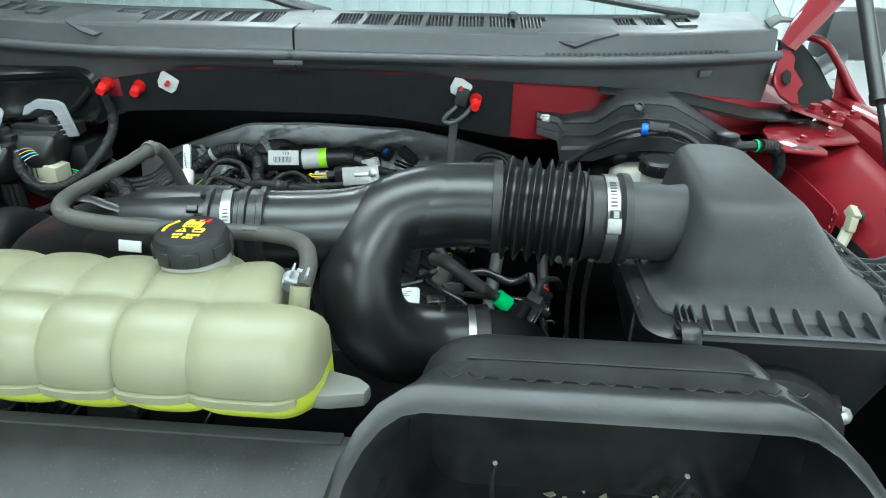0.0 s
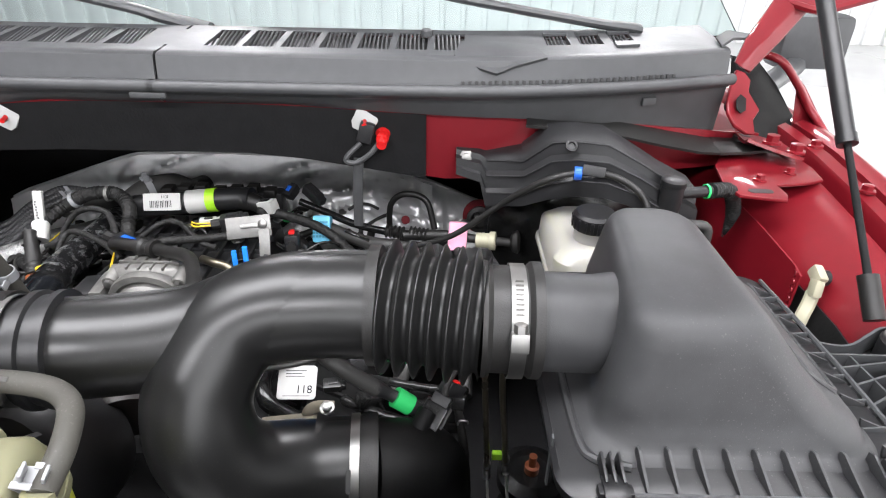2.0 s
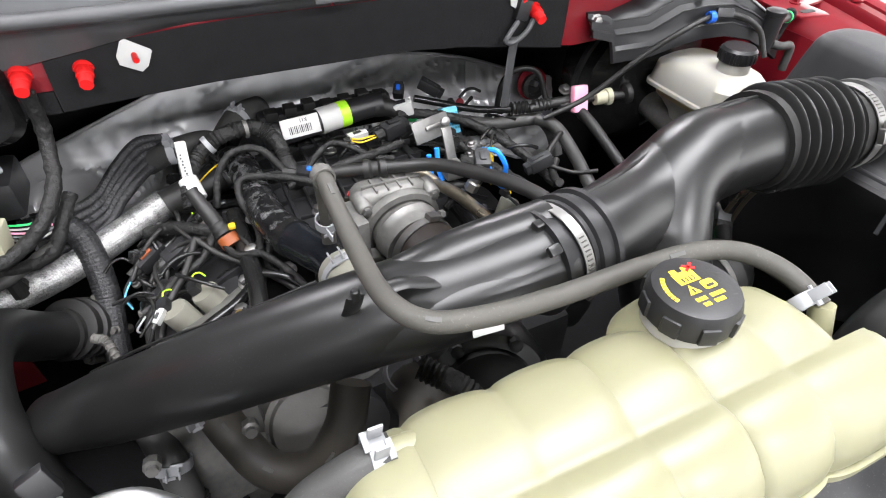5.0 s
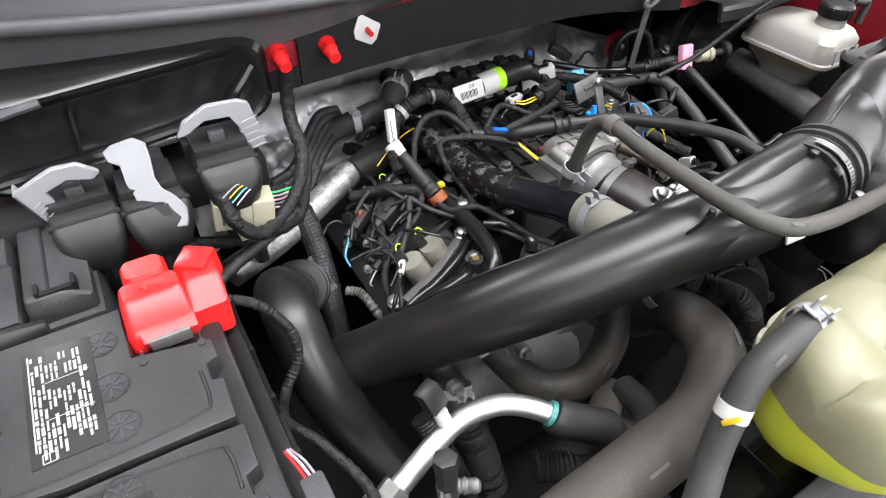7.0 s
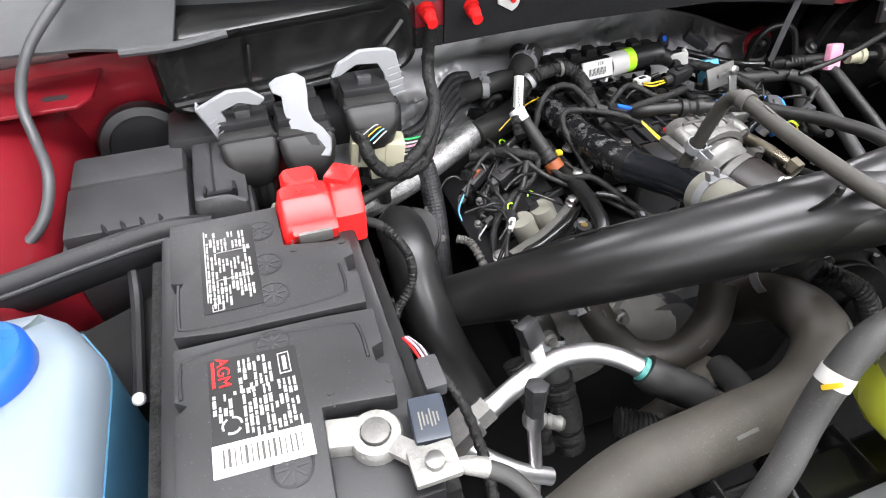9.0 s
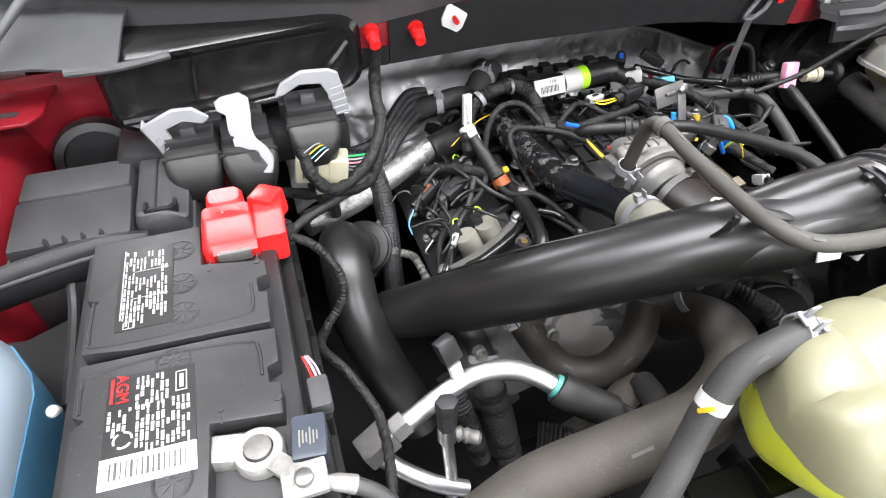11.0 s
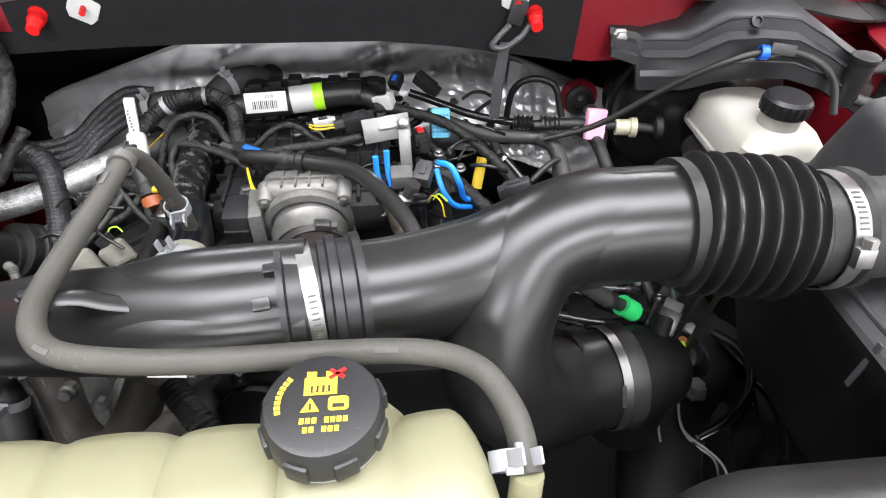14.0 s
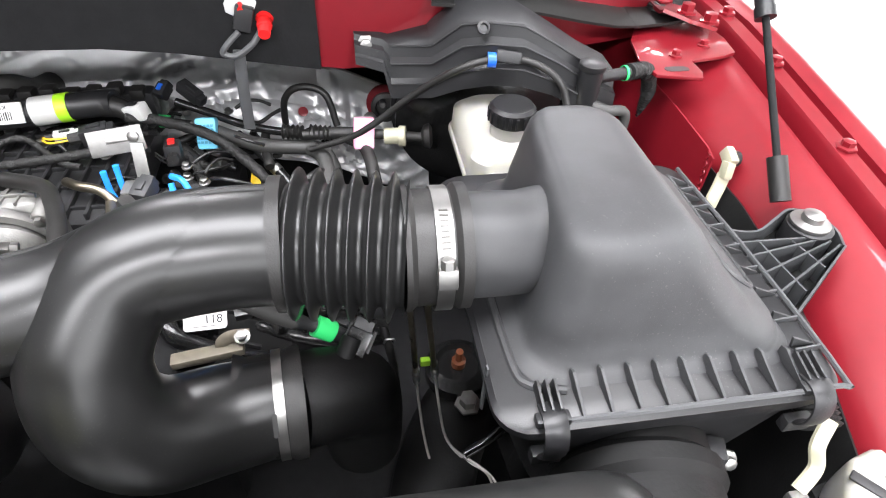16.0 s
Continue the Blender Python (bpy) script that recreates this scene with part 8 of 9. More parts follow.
hose("fuel_hose", "grey rubber hose curving to the firewall", [(-0.190, 1.108, 0.998), (-0.165, 1.100, 0.992), (-0.138, 1.092, 0.984), (-0.09, 1.072, 0.979), (-0.03, 1.062, 0.979), (-0.005, 1.056, 0.976), (0.010, 1.040, 0.955), (0.014, 1.02, 0.92)], 0.0108, M_HOSE_D)
hose("fuel_hose", "grey rubber hose curving toward the duct", [(-0.02, 1.05, 0.985), (0.0, 1.02, 0.98), (0.0, 0.96, 0.96), (-0.01, 0.88, 0.93), (-0.02, 0.80, 0.90)], 0.011, M_HOSE_D)
hose("vacuum_hose", "black rubber hose running behind the duct", [(0.03, 1.055, 1.0), (0.06, 1.03, 0.99), (0.07, 0.96, 0.96), (0.07, 0.88, 0.93), (0.07, 0.80, 0.90)], 0.0095, M_RUB)
hose("vacuum_hose", "thin black hose looping up", [(-0.06, 1.12, 0.975), (-0.055, 1.115, 1.03), (-0.03, 1.11, 1.052), (0.005, 1.10, 1.045), (0.02, 1.085, 1.0)], 0.0052, M_RUB)
chk = thing("check_valve", "black check valve with white nut and pink tag", "check valve", base=(0.06, 1.04, 1.0))
part("pipe", tube([(-0.03, 1.062, 1.0), (0.03, 1.055, 1.005), (0.09, 1.04, 1.008), (0.15, 1.02, 1.012)], [0.008, 0.009, 0.007, 0.007], 12, 5), M_RUB, chk)
part("nut", lathe([(0.012, 0), (0.012, 0.020), (0.015, 0.021), (0.015, 0.030), (0.010, 0.031)], aim((0.088, 1.035, 1.009), (0.14, 1.025, 1.012)), 14), M_CREAM, chk, "cream plastic nut")
part("tag", box((0.058, 1.040, 1.012), (0.030, 0.014, 0.046), 0.004, pose(0, 0, 0, -20, 4, 0)), M_PINK, chk, "pink paper tag")
part("grommet", lathe([(0.007, 0), (0.016, 0.004), (0.019, 0.012), (0.012, 0.016)], aim((0.14, 1.025, 1.012), (0.18, 1.02, 1.015)), 16), M_RUB, chk)
bt = thing("tape_tag", "light blue tape flag on a black hose", "tape tag", bm=box((-0.170, 1.092, 0.992), (0.030, 0.024, 0.046), 0.005, pose(0, 0, 0, -28, 0, 0)), material=M_SKY)
bars(pose(-0.170, 1.0785, 0.9985, 62, 0, 0), [(-0.011 + 0.0052 * k, 0.012 - 0.006 * j, 0.004, 0.0036) for k in range(5) for j in range(5)], mat("teal_ink", (0.05, 0.28, 0.42), 0.5, var=0.1, bump=0), bt)
fl_cap = thing("fuel_line", "thin black line with a green end cap", "fuel line", base=(-0.22, 1.105, 1.0))
part("line", tube([(-0.240, 1.112, 1.004), (-0.215, 1.110, 1.002), (-0.185, 1.107, 0.998)], 0.0055, 10, 4), M_RUB, fl_cap)
part("end_cap", tube([(-0.238, 1.112, 1.004), (-0.224, 1.111, 1.003)], 0.0095, 14, 2), M_GREEN, fl_cap, "green end cap")
hose("fuel_hose", "black plastic fuel line running to the check valve", [(-0.215, 1.135, 1.022), (-0.17, 1.122, 1.010), (-0.12, 1.10, 1.000), (-0.07, 1.080, 0.998), (-0.02, 1.064, 1.000)], 0.0062, M_GLOSS)
hose("fuel_hose", "black ribbed line dropping beside the manifold", [(-0.13, 1.098, 0.985), (-0.095, 1.07, 0.965), (-0.06, 1.035, 0.94), (-0.035, 1.0, 0.92)], 0.0072, M_GLOSS)
thing("cable_clip", "bright metal clip round a black line", "clip", bm=band((-0.075, 1.050, 0.950), (0.6, -0.6, -0.4), 0.0076, 0.010, 0.0015), material=M_STEEL, group="cable clips")
for q in ((-0.045, 1.070, 1.001), (-0.005, 1.062, 1.003)):
    thing("line_joint", "ribbed black joint on a fuel line", "joint", bm=tube([V(*q) - V(0.014, -0.003, 0), V(*q) + V(0.014, -0.003, 0)], 0.0098, 14, 12, ridge=lambda r: 0.002 * math.cos(r * 900)), material=M_RUB, group="line joints")
plug("wiring_plug", "black connector with red lock tab", (-0.205, 1.03, 1.0), (0.03, 0.022, 0.03), (0, 10, 100), M_BLACK, M_REDCAP, ((-0.24, 1.06, 0.98), (M_INK, M_INK)))
plug("wiring_plug", "black connector with blue lock tab", (-0.435, 0.975, 1.02), (0.045, 0.022, 0.022), (0, 10, -20), M_BLACK, M_BLUE, ((-0.48, 1.0, 1.01), (M_INK, M_INK)))
plug("wiring_plug", "black connector with red lock and yellow wires", (-0.405, 0.905, 1.015), (0.016, 0.014, 0.022), (0, 0, 60), M_BLACK, M_REDCAP, ((-0.43, 0.93, 1.03), (M_YEL, M_YEL, M_INK)))
plug("wiring_plug", "black connector with yellow wires", (-0.295, 1.03, 1.035), (0.035, 0.022, 0.022), (0, -6, 12), M_BLACK, M_BLACK, ((-0.36, 1.03, 1.03), (M_YEL, M_YEL, M_INK)))
plug("wiring_plug", "white labelled engine connector", (-0.255, 1.085, 1.035), (0.030, 0.020, 0.022), (0, 15, 160), M_LABEL, M_BLACK)
plug("wiring_plug", "small white connector with green wires", (-0.345, 1.055, 1.02), (0.026, 0.014, 0.012), (0, 0, 15), M_LABEL, M_BLACK, ((-0.30, 1.07, 1.02), (M_INK, M_INK)))
plug("wiring_plug", "black fitting with blue cap", (-0.235, 1.155, 1.03), (0.022, 0.018, 0.018), (0, -30, 60), M_BLACK, M_BLUE)
plug("wiring_plug", "black right-angle fuel fitting", (-0.19, 1.13, 1.04), (0.036, 0.018, 0.018), (0, 25, -35), M_BLACK, M_BLACK)
plug("wiring_plug", "small white connector near the fuel pipe", (-0.205, 0.80, 1.0), (0.018, 0.014, 0.016), (0, 30, 90), M_LABEL, M_BLACK, ((-0.19, 0.86, 0.99), (M_INK, M_INK)))
plug("wiring_plug", "white injector connector with wires", (-0.662, 0.862, 0.950), (0.016, 0.009, 0.010), (0, -20, 50), M_LABEL, M_BLACK, ((-0.69, 0.84, 0.90), (M_INK, M_INK)))
plug("wiring_plug", "black injector connector with orange lock", (-0.665, 0.985, 0.945), (0.035, 0.022, 0.02), (0, -20, 30), M_BLACK, M_ORANGE, ((-0.70, 0.95, 0.90), (M_SKY, M_INK)))
plug("wiring_plug", "black plastic injector connector", (-0.625, 0.965, 0.958), (0.040, 0.024, 0.022), (0, -20, 20), M_BLACK, None, ((-0.60, 1.02, 0.97), (M_INK, M_INK)))
plug("wiring_plug", "black plastic injector connector", (-0.655, 0.915, 0.935), (0.035, 0.022, 0.02), (0, -20, 25), M_BLACK, None, ((-0.69, 0.90, 0.90), (M_WHITE, M_INK)))

for pts, r in (([(-0.575, 0.955, 0.985), (-0.56, 0.91, 0.975), (-0.53, 0.885, 0.985), (-0.505, 0.85, 0.975), (-0.49, 0.81, 0.97), (-0.47, 0.785, 0.965)], 0.0045), ([(-0.575, 0.955, 0.985), (-0.60, 0.93, 0.965), (-0.64, 0.91, 0.955), (-0.675, 0.885, 0.93), (-0.685, 0.85, 0.89)], 0.005), ([(-0.53, 0.89, 0.985), (-0.525, 0.93, 0.99), (-0.535, 0.97, 1.02), (-0.52, 0.985, 1.035), (-0.46, 0.955, 1.035), (-0.42, 0.925, 1.025)], 0.0042),
               ([(-0.565, 1.0, 0.99), (-0.55, 1.02, 1.03), (-0.525, 1.03, 1.05), (-0.49, 1.03, 1.045), (-0.465, 1.0, 1.02)], 0.0045), ([(-0.45, 1.0, 1.0), (-0.41, 1.02, 1.03), (-0.38, 1.03, 1.03), (-0.34, 1.0, 1.015), (-0.31, 0.99, 1.01)], 0.0042), ([(-0.66, 1.02, 0.96), (-0.63, 1.0, 0.975), (-0.60, 0.97, 0.985), (-0.575, 0.955, 0.985)], 0.008),
               ([(-0.47, 0.98, 1.01), (-0.43, 0.985, 1.015), (-0.38, 0.99, 1.02), (-0.33, 1.0, 1.02), (-0.29, 1.01, 1.02)], 0.006), ([(-0.22, 1.06, 0.99), (-0.19, 1.04, 0.985), (-0.17, 1.0, 0.975), (-0.165, 0.95, 0.96)], 0.006), ([(-0.27, 1.08, 1.03), (-0.22, 1.08, 1.02), (-0.15, 1.06, 1.0), (-0.08, 1.0, 0.96), (-0.05, 0.93, 0.93)], 0.0075), ([(-0.20, 0.99, 0.98), (-0.16, 0.97, 0.97), (-0.12, 0.93, 0.95), (-0.08, 0.88, 0.93)], 0.009)):
    loom("thin black taped engine wire", pts, r)
for pts, r in (([(-0.601, 0.949, 0.985), (-0.580, 0.925, 0.972), (-0.555, 0.901, 0.966), (-0.528, 0.865, 0.966), (-0.503, 0.824, 0.964), (-0.500, 0.800, 0.968)], 0.0036), ([(-0.601, 0.949, 0.985), (-0.622, 0.915, 0.965), (-0.648, 0.890, 0.945), (-0.664, 0.865, 0.925), (-0.676, 0.835, 0.905)], 0.0042), ([(-0.601, 0.949, 0.985), (-0.632, 0.965, 0.965), (-0.655, 0.955, 0.950), (-0.672, 0.930, 0.935), (-0.668, 0.905, 0.925)], 0.0026), ([(-0.548, 0.93, 0.985), (-0.540, 0.90, 0.982), (-0.548, 0.875, 0.968), (-0.562, 0.866, 0.962)], 0.0024), ([(-0.61, 0.99, 0.985), (-0.64, 1.0, 0.975), (-0.67, 0.985, 0.955), (-0.69, 0.96, 0.935)], 0.0030)):
    loom("thin black branch wire over the valve cover", pts, r, M_RUB, "valve cover wires")
plug("wiring_plug", "small black connector at a wire's end", (-0.503, 0.795, 0.974), (0.018, 0.012, 0.012), (0, 10, 70), M_BLACK, M_GREY)
for pts, mt in (([(-0.205, 0.885, 1.000), (-0.200, 0.875, 1.018), (-0.190, 0.868, 1.012), (-0.186, 0.860, 0.995)], M_YEL), ([(-0.198, 0.890, 1.000), (-0.192, 0.880, 1.016), (-0.182, 0.872, 1.010)], M_LIME), ([(-0.545, 1.035, 1.035), (-0.560, 1.045, 1.020), (-0.585, 1.045, 1.0), (-0.605, 1.04, 0.985)], M_YEL)):
    thing("wire", "thin coloured wire at a connector", "wire", bm=tube(pts, 0.0011, 6, 5), material=mt, group="coloured engine wires")
rnd = random.Random(23)
for k in range(26):
    x0, y0 = (rnd.uniform(-0.69, -0.56), rnd.uniform(0.85, 1.02)) if k % 2 else (rnd.uniform(-0.52, -0.10), rnd.uniform(0.93, 1.14))
    z0 = 0.935 + 0.28 * max(0, min(0.13, x0 + 0.69)) + rnd.uniform(0.0, 0.02) if k % 2 else 0.985 + rnd.uniform(-0.01, 0.03)
    a, run = rnd.uniform(0, 6.28), rnd.uniform(0.03, 0.07)
    bend = rnd.uniform(-1.2, 1.2)
    p = [(x0 + run * f * math.cos(a + bend * f), y0 + run * f * math.sin(a + bend * f), z0 + 0.010 * math.sin(3.1 * f) - 0.006 * f) for f in (0.0, 0.35, 0.7, 1.0)]
    loom("thin glossy black wire among the engine plugs", p, rnd.uniform(0.0016, 0.0032), M_GLOSS if k % 3 else M_RUB, "fine engine wires")
    if k % 4 == 0:
        bolt((x0 - 0.012, y0 + 0.010, z0 - 0.012), (rnd.uniform(-0.3, 0.1), -0.1, 1), 0.0055)
rnd = random.Random(11)
for k in range(46):
    x, y = rnd.uniform(-0.70, 0.02), rnd.uniform(0.80, 1.18)
    z = 0.945 + rnd.uniform(-0.03, 0.025)
    if x < -0.52 and y < 0.95:
        continue
    a = rnd.uniform(0, 6.28)
    L = rnd.uniform(0.05, 0.12)
    p = [(x + L * f * math.cos(a + 0.9 * f * rnd.uniform(-1, 1)), y + L * f * math.sin(a), z + rnd.uniform(-0.015, 0.02)) for f in (-0.5, -0.2, 0.2, 0.5)]
    loom("thin black engine wire", p, rnd.uniform(0.003, 0.007), M_RUB if k % 3 else M_GLOSS, "engine wires")
for k in range(26):
    c = (rnd.uniform(-0.68, 0.0), rnd.uniform(0.82, 1.15), 0.945 + rnd.uniform(-0.03, 0.025))
    if c[0] < -0.52 and c[1] < 0.95:
        continue
    plug("wiring_plug", "small black engine connector", c, (rnd.uniform(0.02, 0.04), rnd.uniform(0.012, 0.022), rnd.uniform(0.012, 0.022)), (rnd.uniform(-30, 30), rnd.uniform(-30, 30), rnd.uniform(0, 360)), rnd.choice((M_BLACK, M_BOX, M_GLOSS)), rnd.choice((None, None, None, None, None, M_BOX, M_BLUE)), None, "engine plugs")

# ---- beside the right duct ----
gh = thing("quick_coupling", "green ringed quick coupling on a grey hose", "hose coupling", base=(0.0, 0.7, 0.98))
part("hose", tube([(-0.10, 0.735, 1.03), (-0.08, 0.70, 1.045), (-0.05, 0.695, 1.025), (-0.030, 0.697, 1.008)], 0.0088, 14, 6), M_HOSE_D, gh)
part("ferrule", tube([(-0.032, 0.697, 1.010), (-0.010, 0.699, 0.994)], 0.0078, 12, 6, ridge=lambda s: 0.0012 * math.cos(s * 1200)), M_BLACK, gh)
part("green_ring", tube([(-0.012, 0.699, 0.996), (0.005, 0.699, 0.983)], 0.0115, 16, 2), M_GREEN, gh, "green locking ring")
part("body", tube([(0.004, 0.699, 0.984), (0.03, 0.695, 0.965)], 0.009, 12, 3), M_BLACK, gh)
tower = thing("wiring_plug", "black ribbed connector with red lock", "connector", base=(0.022, 0.668, 0.965))
TOW = aim((0.016, 0.662, 0.968), (0.046, 0.700, 1.010), 20)
for name, c, e in (("foot", (0, 0, 0.002), (0.036, 0.030, 0.010)), ("body", (0, 0, 0.024), (0.024, 0.020, 0.040)), ("head", (0, 0, 0.048), (0.020, 0.016, 0.014)), ("rail", (0.013, -0.006, 0.026), (0.004, 0.004, 0.040)), ("rail", (-0.013, -0.006, 0.026), (0.004, 0.004, 0.040)), ("rung", (0, -0.010, 0.012), (0.024, 0.004, 0.003)), ("rung", (0, -0.010, 0.024), (0.024, 0.004, 0.003)), ("rung", (0, -0.010, 0.036), (0.024, 0.004, 0.003))):
    b = box(c, e, 0.0012)
    bmesh.ops.transform(b, matrix=TOW, verts=b.verts)
    part(name, b, M_GLOSS if name == "body" else M_BLACK, tower)
b = box((0, -0.006, 0.054), (0.008, 0.004, 0.006), 0.001)
bmesh.ops.transform(b, matrix=TOW, verts=b.verts)
part("lock_tab", b, M_REDCAP, tower, "red lock tab")
thing("cable_clip", "small bright clip beside the elbow", "clip", bm=tube([(0.058, 0.702, 0.952), (0.060, 0.700, 0.960), (0.068, 0.700, 0.960), (0.070, 0.702, 0.954)], 0.0012, 6, 4), material=M_STEEL, group="cable clips")
for pts, r, mt in (([(0.040, 0.690, 1.0), (0.050, 0.72, 1.01), (0.075, 0.76, 0.99), (0.09, 0.80, 0.95)], 0.004, M_RUB), ([(-0.06, 0.80, 0.93), (-0.02, 0.77, 0.95), (0.03, 0.76, 0.95), (0.07, 0.78, 0.93)], 0.005, M_GLOSS), ([(-0.09, 0.79, 0.90), (-0.04, 0.76, 0.905), (0.01, 0.75, 0.90), (0.06, 0.765, 0.88)], 0.007, M_GLOSS), ([(0.04, 0.79, 0.98), (0.06, 0.74, 0.93), (0.07, 0.72, 0.87), (0.07, 0.70, 0.80)], 0.005, M_RUB), ([(-0.12, 0.84, 0.93), (-0.09, 0.80, 0.935), (-0.05, 0.78, 0.92), (-0.03, 0.77, 0.88)], 0.004, M_GLOSS)):
    loom("thin black wire under the duct", pts, r, mt, "wires under the duct")
for c, e, a in (((-0.055, 0.775, 0.915), (0.030, 0.018, 0.016), (0, 20, 30)), ((0.012, 0.765, 0.925), (0.034, 0.020, 0.018), (10, -10, -40)), ((0.060, 0.745, 0.945), (0.024, 0.016, 0.016), (0, 30, 80)), ((-0.105, 0.80, 0.915), (0.024, 0.016, 0.014), (15, 0, 10))):
    plug("wiring_plug", "small glossy black connector under the duct", c, e, a, M_GLOSS, None, None, "plugs under the duct")
plug("wiring_plug", "black connector with red lock tabs", (0.05, 0.715, 0.995), (0.026, 0.016, 0.016), (0, 40, 40), M_BLACK, M_REDCAP, None)
M_TANS = mat("dull_tan_steel", (0.17, 0.15, 0.115), 0.5, metal=0.3, var=0.2, scale=90, bump=0.3)
sticker = thing("part_label", "white printed part label on the engine", "label", base=(-0.16, 0.8, 0.88))
lm = pose(-0.157, 0.816, 0.903, 38, 0, 2)
part("card", prism(rrect(0, 0, 0.026, 0.0225, 0.005), -0.001, 0.001, 0.0003, lm), M_LABEL, sticker)
lettering("118", lm @ pose(0.010, -0.010, 0.0013), 0.0150, M_INK, sticker)
bars(lm @ pose(0, 0, 0.0011), [(-0.002, 0.0155, 0.028, 0.0012), (-0.005, 0.0115, 0.022, 0.0010), (-0.003, 0.008, 0.025, 0.0008), (0.0, -0.018, 0.036, 0.0007)], M_INK, sticker)
thing("bracket", "cast metal bracket under the duct", "bracket", bm=box((-0.150, 0.764, 0.884), (0.085, 0.018, 0.012), 0.003, pose(0, 0, 0, 0, -4, 6)), material=M_TANS)
thing("bracket", "bent steel tab bolted over the bracket", "bracket", bm=tube([(-0.134, 0.768, 0.884), (-0.131, 0.770, 0.898), (-0.120, 0.774, 0.902), (-0.100, 0.776, 0.900)], 0.008, 8, 5, flat=[(1, 0.2)] * 4), material=M_TANS)
bolt((-0.108, 0.772, 0.902), (0, -0.5, 1), 0.007)
pump = thing("charge_coupling", "black ribbed rubber coupling with steel lugs", "coupling", base=(-0.765, 0.9, 0.85))
PUMP = aim((-0.772, 0.962, 0.880), (-0.800, 0.915, 0.932))
part("casting", lathe([(0.030, -0.06), (0.037, -0.045), (0.037, -0.030), (0.041, -0.028), (0.041, -0.020), (0.036, -0.018), (0.036, -0.010), (0.041, -0.008), (0.041, 0.0), (0.036, 0.002), (0.036, 0.010), (0.040, 0.012), (0.040, 0.019), (0.031, 0.021)], PUMP, 36), M_RUB, pump)
for k in range(5):
    part("lug", lathe([(0.007, -0.02), (0.007, 0.012), (0.005, 0.014), (0.005, 0.019)], PUMP @ pose(0.043 * math.cos(1.256 * k), 0.043 * math.sin(1.256 * k), -0.025), 10), M_BEIGED, pump)
part("pipe", tube([(-0.735, 0.875, 0.935), (-0.722, 0.862, 0.936), (-0.714, 0.840, 0.922), (-0.705, 0.825, 0.890)], 0.0055, 10, 14, ridge=lambda s: 0.0010 * math.cos(s * 2000)), M_BEIGED, pump, "ribbed steel pipe")
M_LINE = mat("pale_coated_steel", (0.40, 0.39, 0.36), 0.4, metal=0.3, var=0.1)
for pts, low in (([(0.082, 0.675, 1.075), (0.087, 0.712, 1.0), (0.095, 0.733, 0.90), (0.099, 0.738, 0.835)], [(0.099, 0.738, 0.835), (0.103, 0.725, 0.78), (0.110, 0.70, 0.72), (0.125, 0.66, 0.66)]), ([(0.100, 0.672, 1.075), (0.106, 0.708, 1.0), (0.116, 0.727, 0.91), (0.122, 0.734, 0.85)], [(0.122, 0.734, 0.85), (0.128, 0.722, 0.79), (0.137, 0.70, 0.735), (0.160, 0.685, 0.70), (0.195, 0.668, 0.675), (0.208, 0.645, 0.63)])):
    t = thing("brake_line", "thin steel brake line below a tan hose", "brake line", base=pts[1], group="brake lines")
    part("hose", tube(pts, 0.0036, 10, 6), M_TAN, t, "tan coated hose")
    part("line", tube(low, 0.0018, 8, 6), M_LINE, t)
    e = V(*low[0])
    part("ferrule", tube([e + V(0, 0.001, 0.012), e, e - V(-0.001, 0.002, 0.014)], 0.0048, 12, 8, ridge=lambda r: -0.0014 if 0.009 < r < 0.013 or 0.019 < r < 0.022 else 0), M_STEEL, t, "steel ferrule")
thing("line_clip", "lime green clip on a brake line", "clip", bm=box((0.110, 0.735, 0.865), (0.013, 0.008, 0.011), 0.002), material=M_LIME)
thing("brake_line", "thin steel line hanging beside the engine", "brake line", bm=tube([(0.137, 0.70, 0.735), (0.150, 0.69, 0.715), (0.20, 0.66, 0.68), (0.21, 0.62, 0.65)], 0.0018, 8, 8), material=M_LINE, group="brake lines")
M_WET = mat("wet_black_enamel", (0.006, 0.006, 0.006), 0.10, var=0.2, bump=0.05, coat=0.6, rvar=0.04)
mnt = thing("engine_mount", "black frame mount with steel bolts", "engine mount", base=(0.17, 0.77, 0.6))
part("cup", lathe([(0.05, 0), (0.05, 0.02), (0.035, 0.03), (0.03, 0.022), (0.012, 0.022)], pose(0.173, 0.808, 0.725), 28), M_GLOSS, mnt)
part("stud", lathe([(0.011, 0), (0.011, 0.012), (0.006, 0.013), (0.006, 0.032)], pose(0.173, 0.808, 0.748), 10), M_ORANGE, mnt, "rusty stud")
part("nut", lathe([(0.02, 0), (0.02, 0.004), (0.013, 0.005), (0.013, 0.018), (0.008, 0.02)], pose(0.177, 0.747, 0.735), 6), M_CAST, mnt)
part("frame", tube([(0.30, 0.90, 0.66), (0.24, 0.83, 0.675), (0.17, 0.77, 0.68), (0.12, 0.68, 0.66), (0.10, 0.58, 0.62)], 0.06, 14, 6, flat=[(1, 0.7)] * 5), M_TURBO, mnt)
part("arch", tube([(0.255, 0.850, 0.735), (0.274, 0.815, 0.742), (0.276, 0.775, 0.742), (0.250, 0.730, 0.740), (0.205, 0.695, 0.735), (0.16, 0.68, 0.72)], 0.0075, 12, 8), M_WET, mnt, "glossy black bracket edge")
part("outer_edge", tube([(0.300, 0.800, 0.690), (0.318, 0.755, 0.690), (0.312, 0.700, 0.686), (0.285, 0.650, 0.680), (0.235, 0.62, 0.67)], 0.006, 12, 8), M_WET, mnt, "glossy black bracket edge")
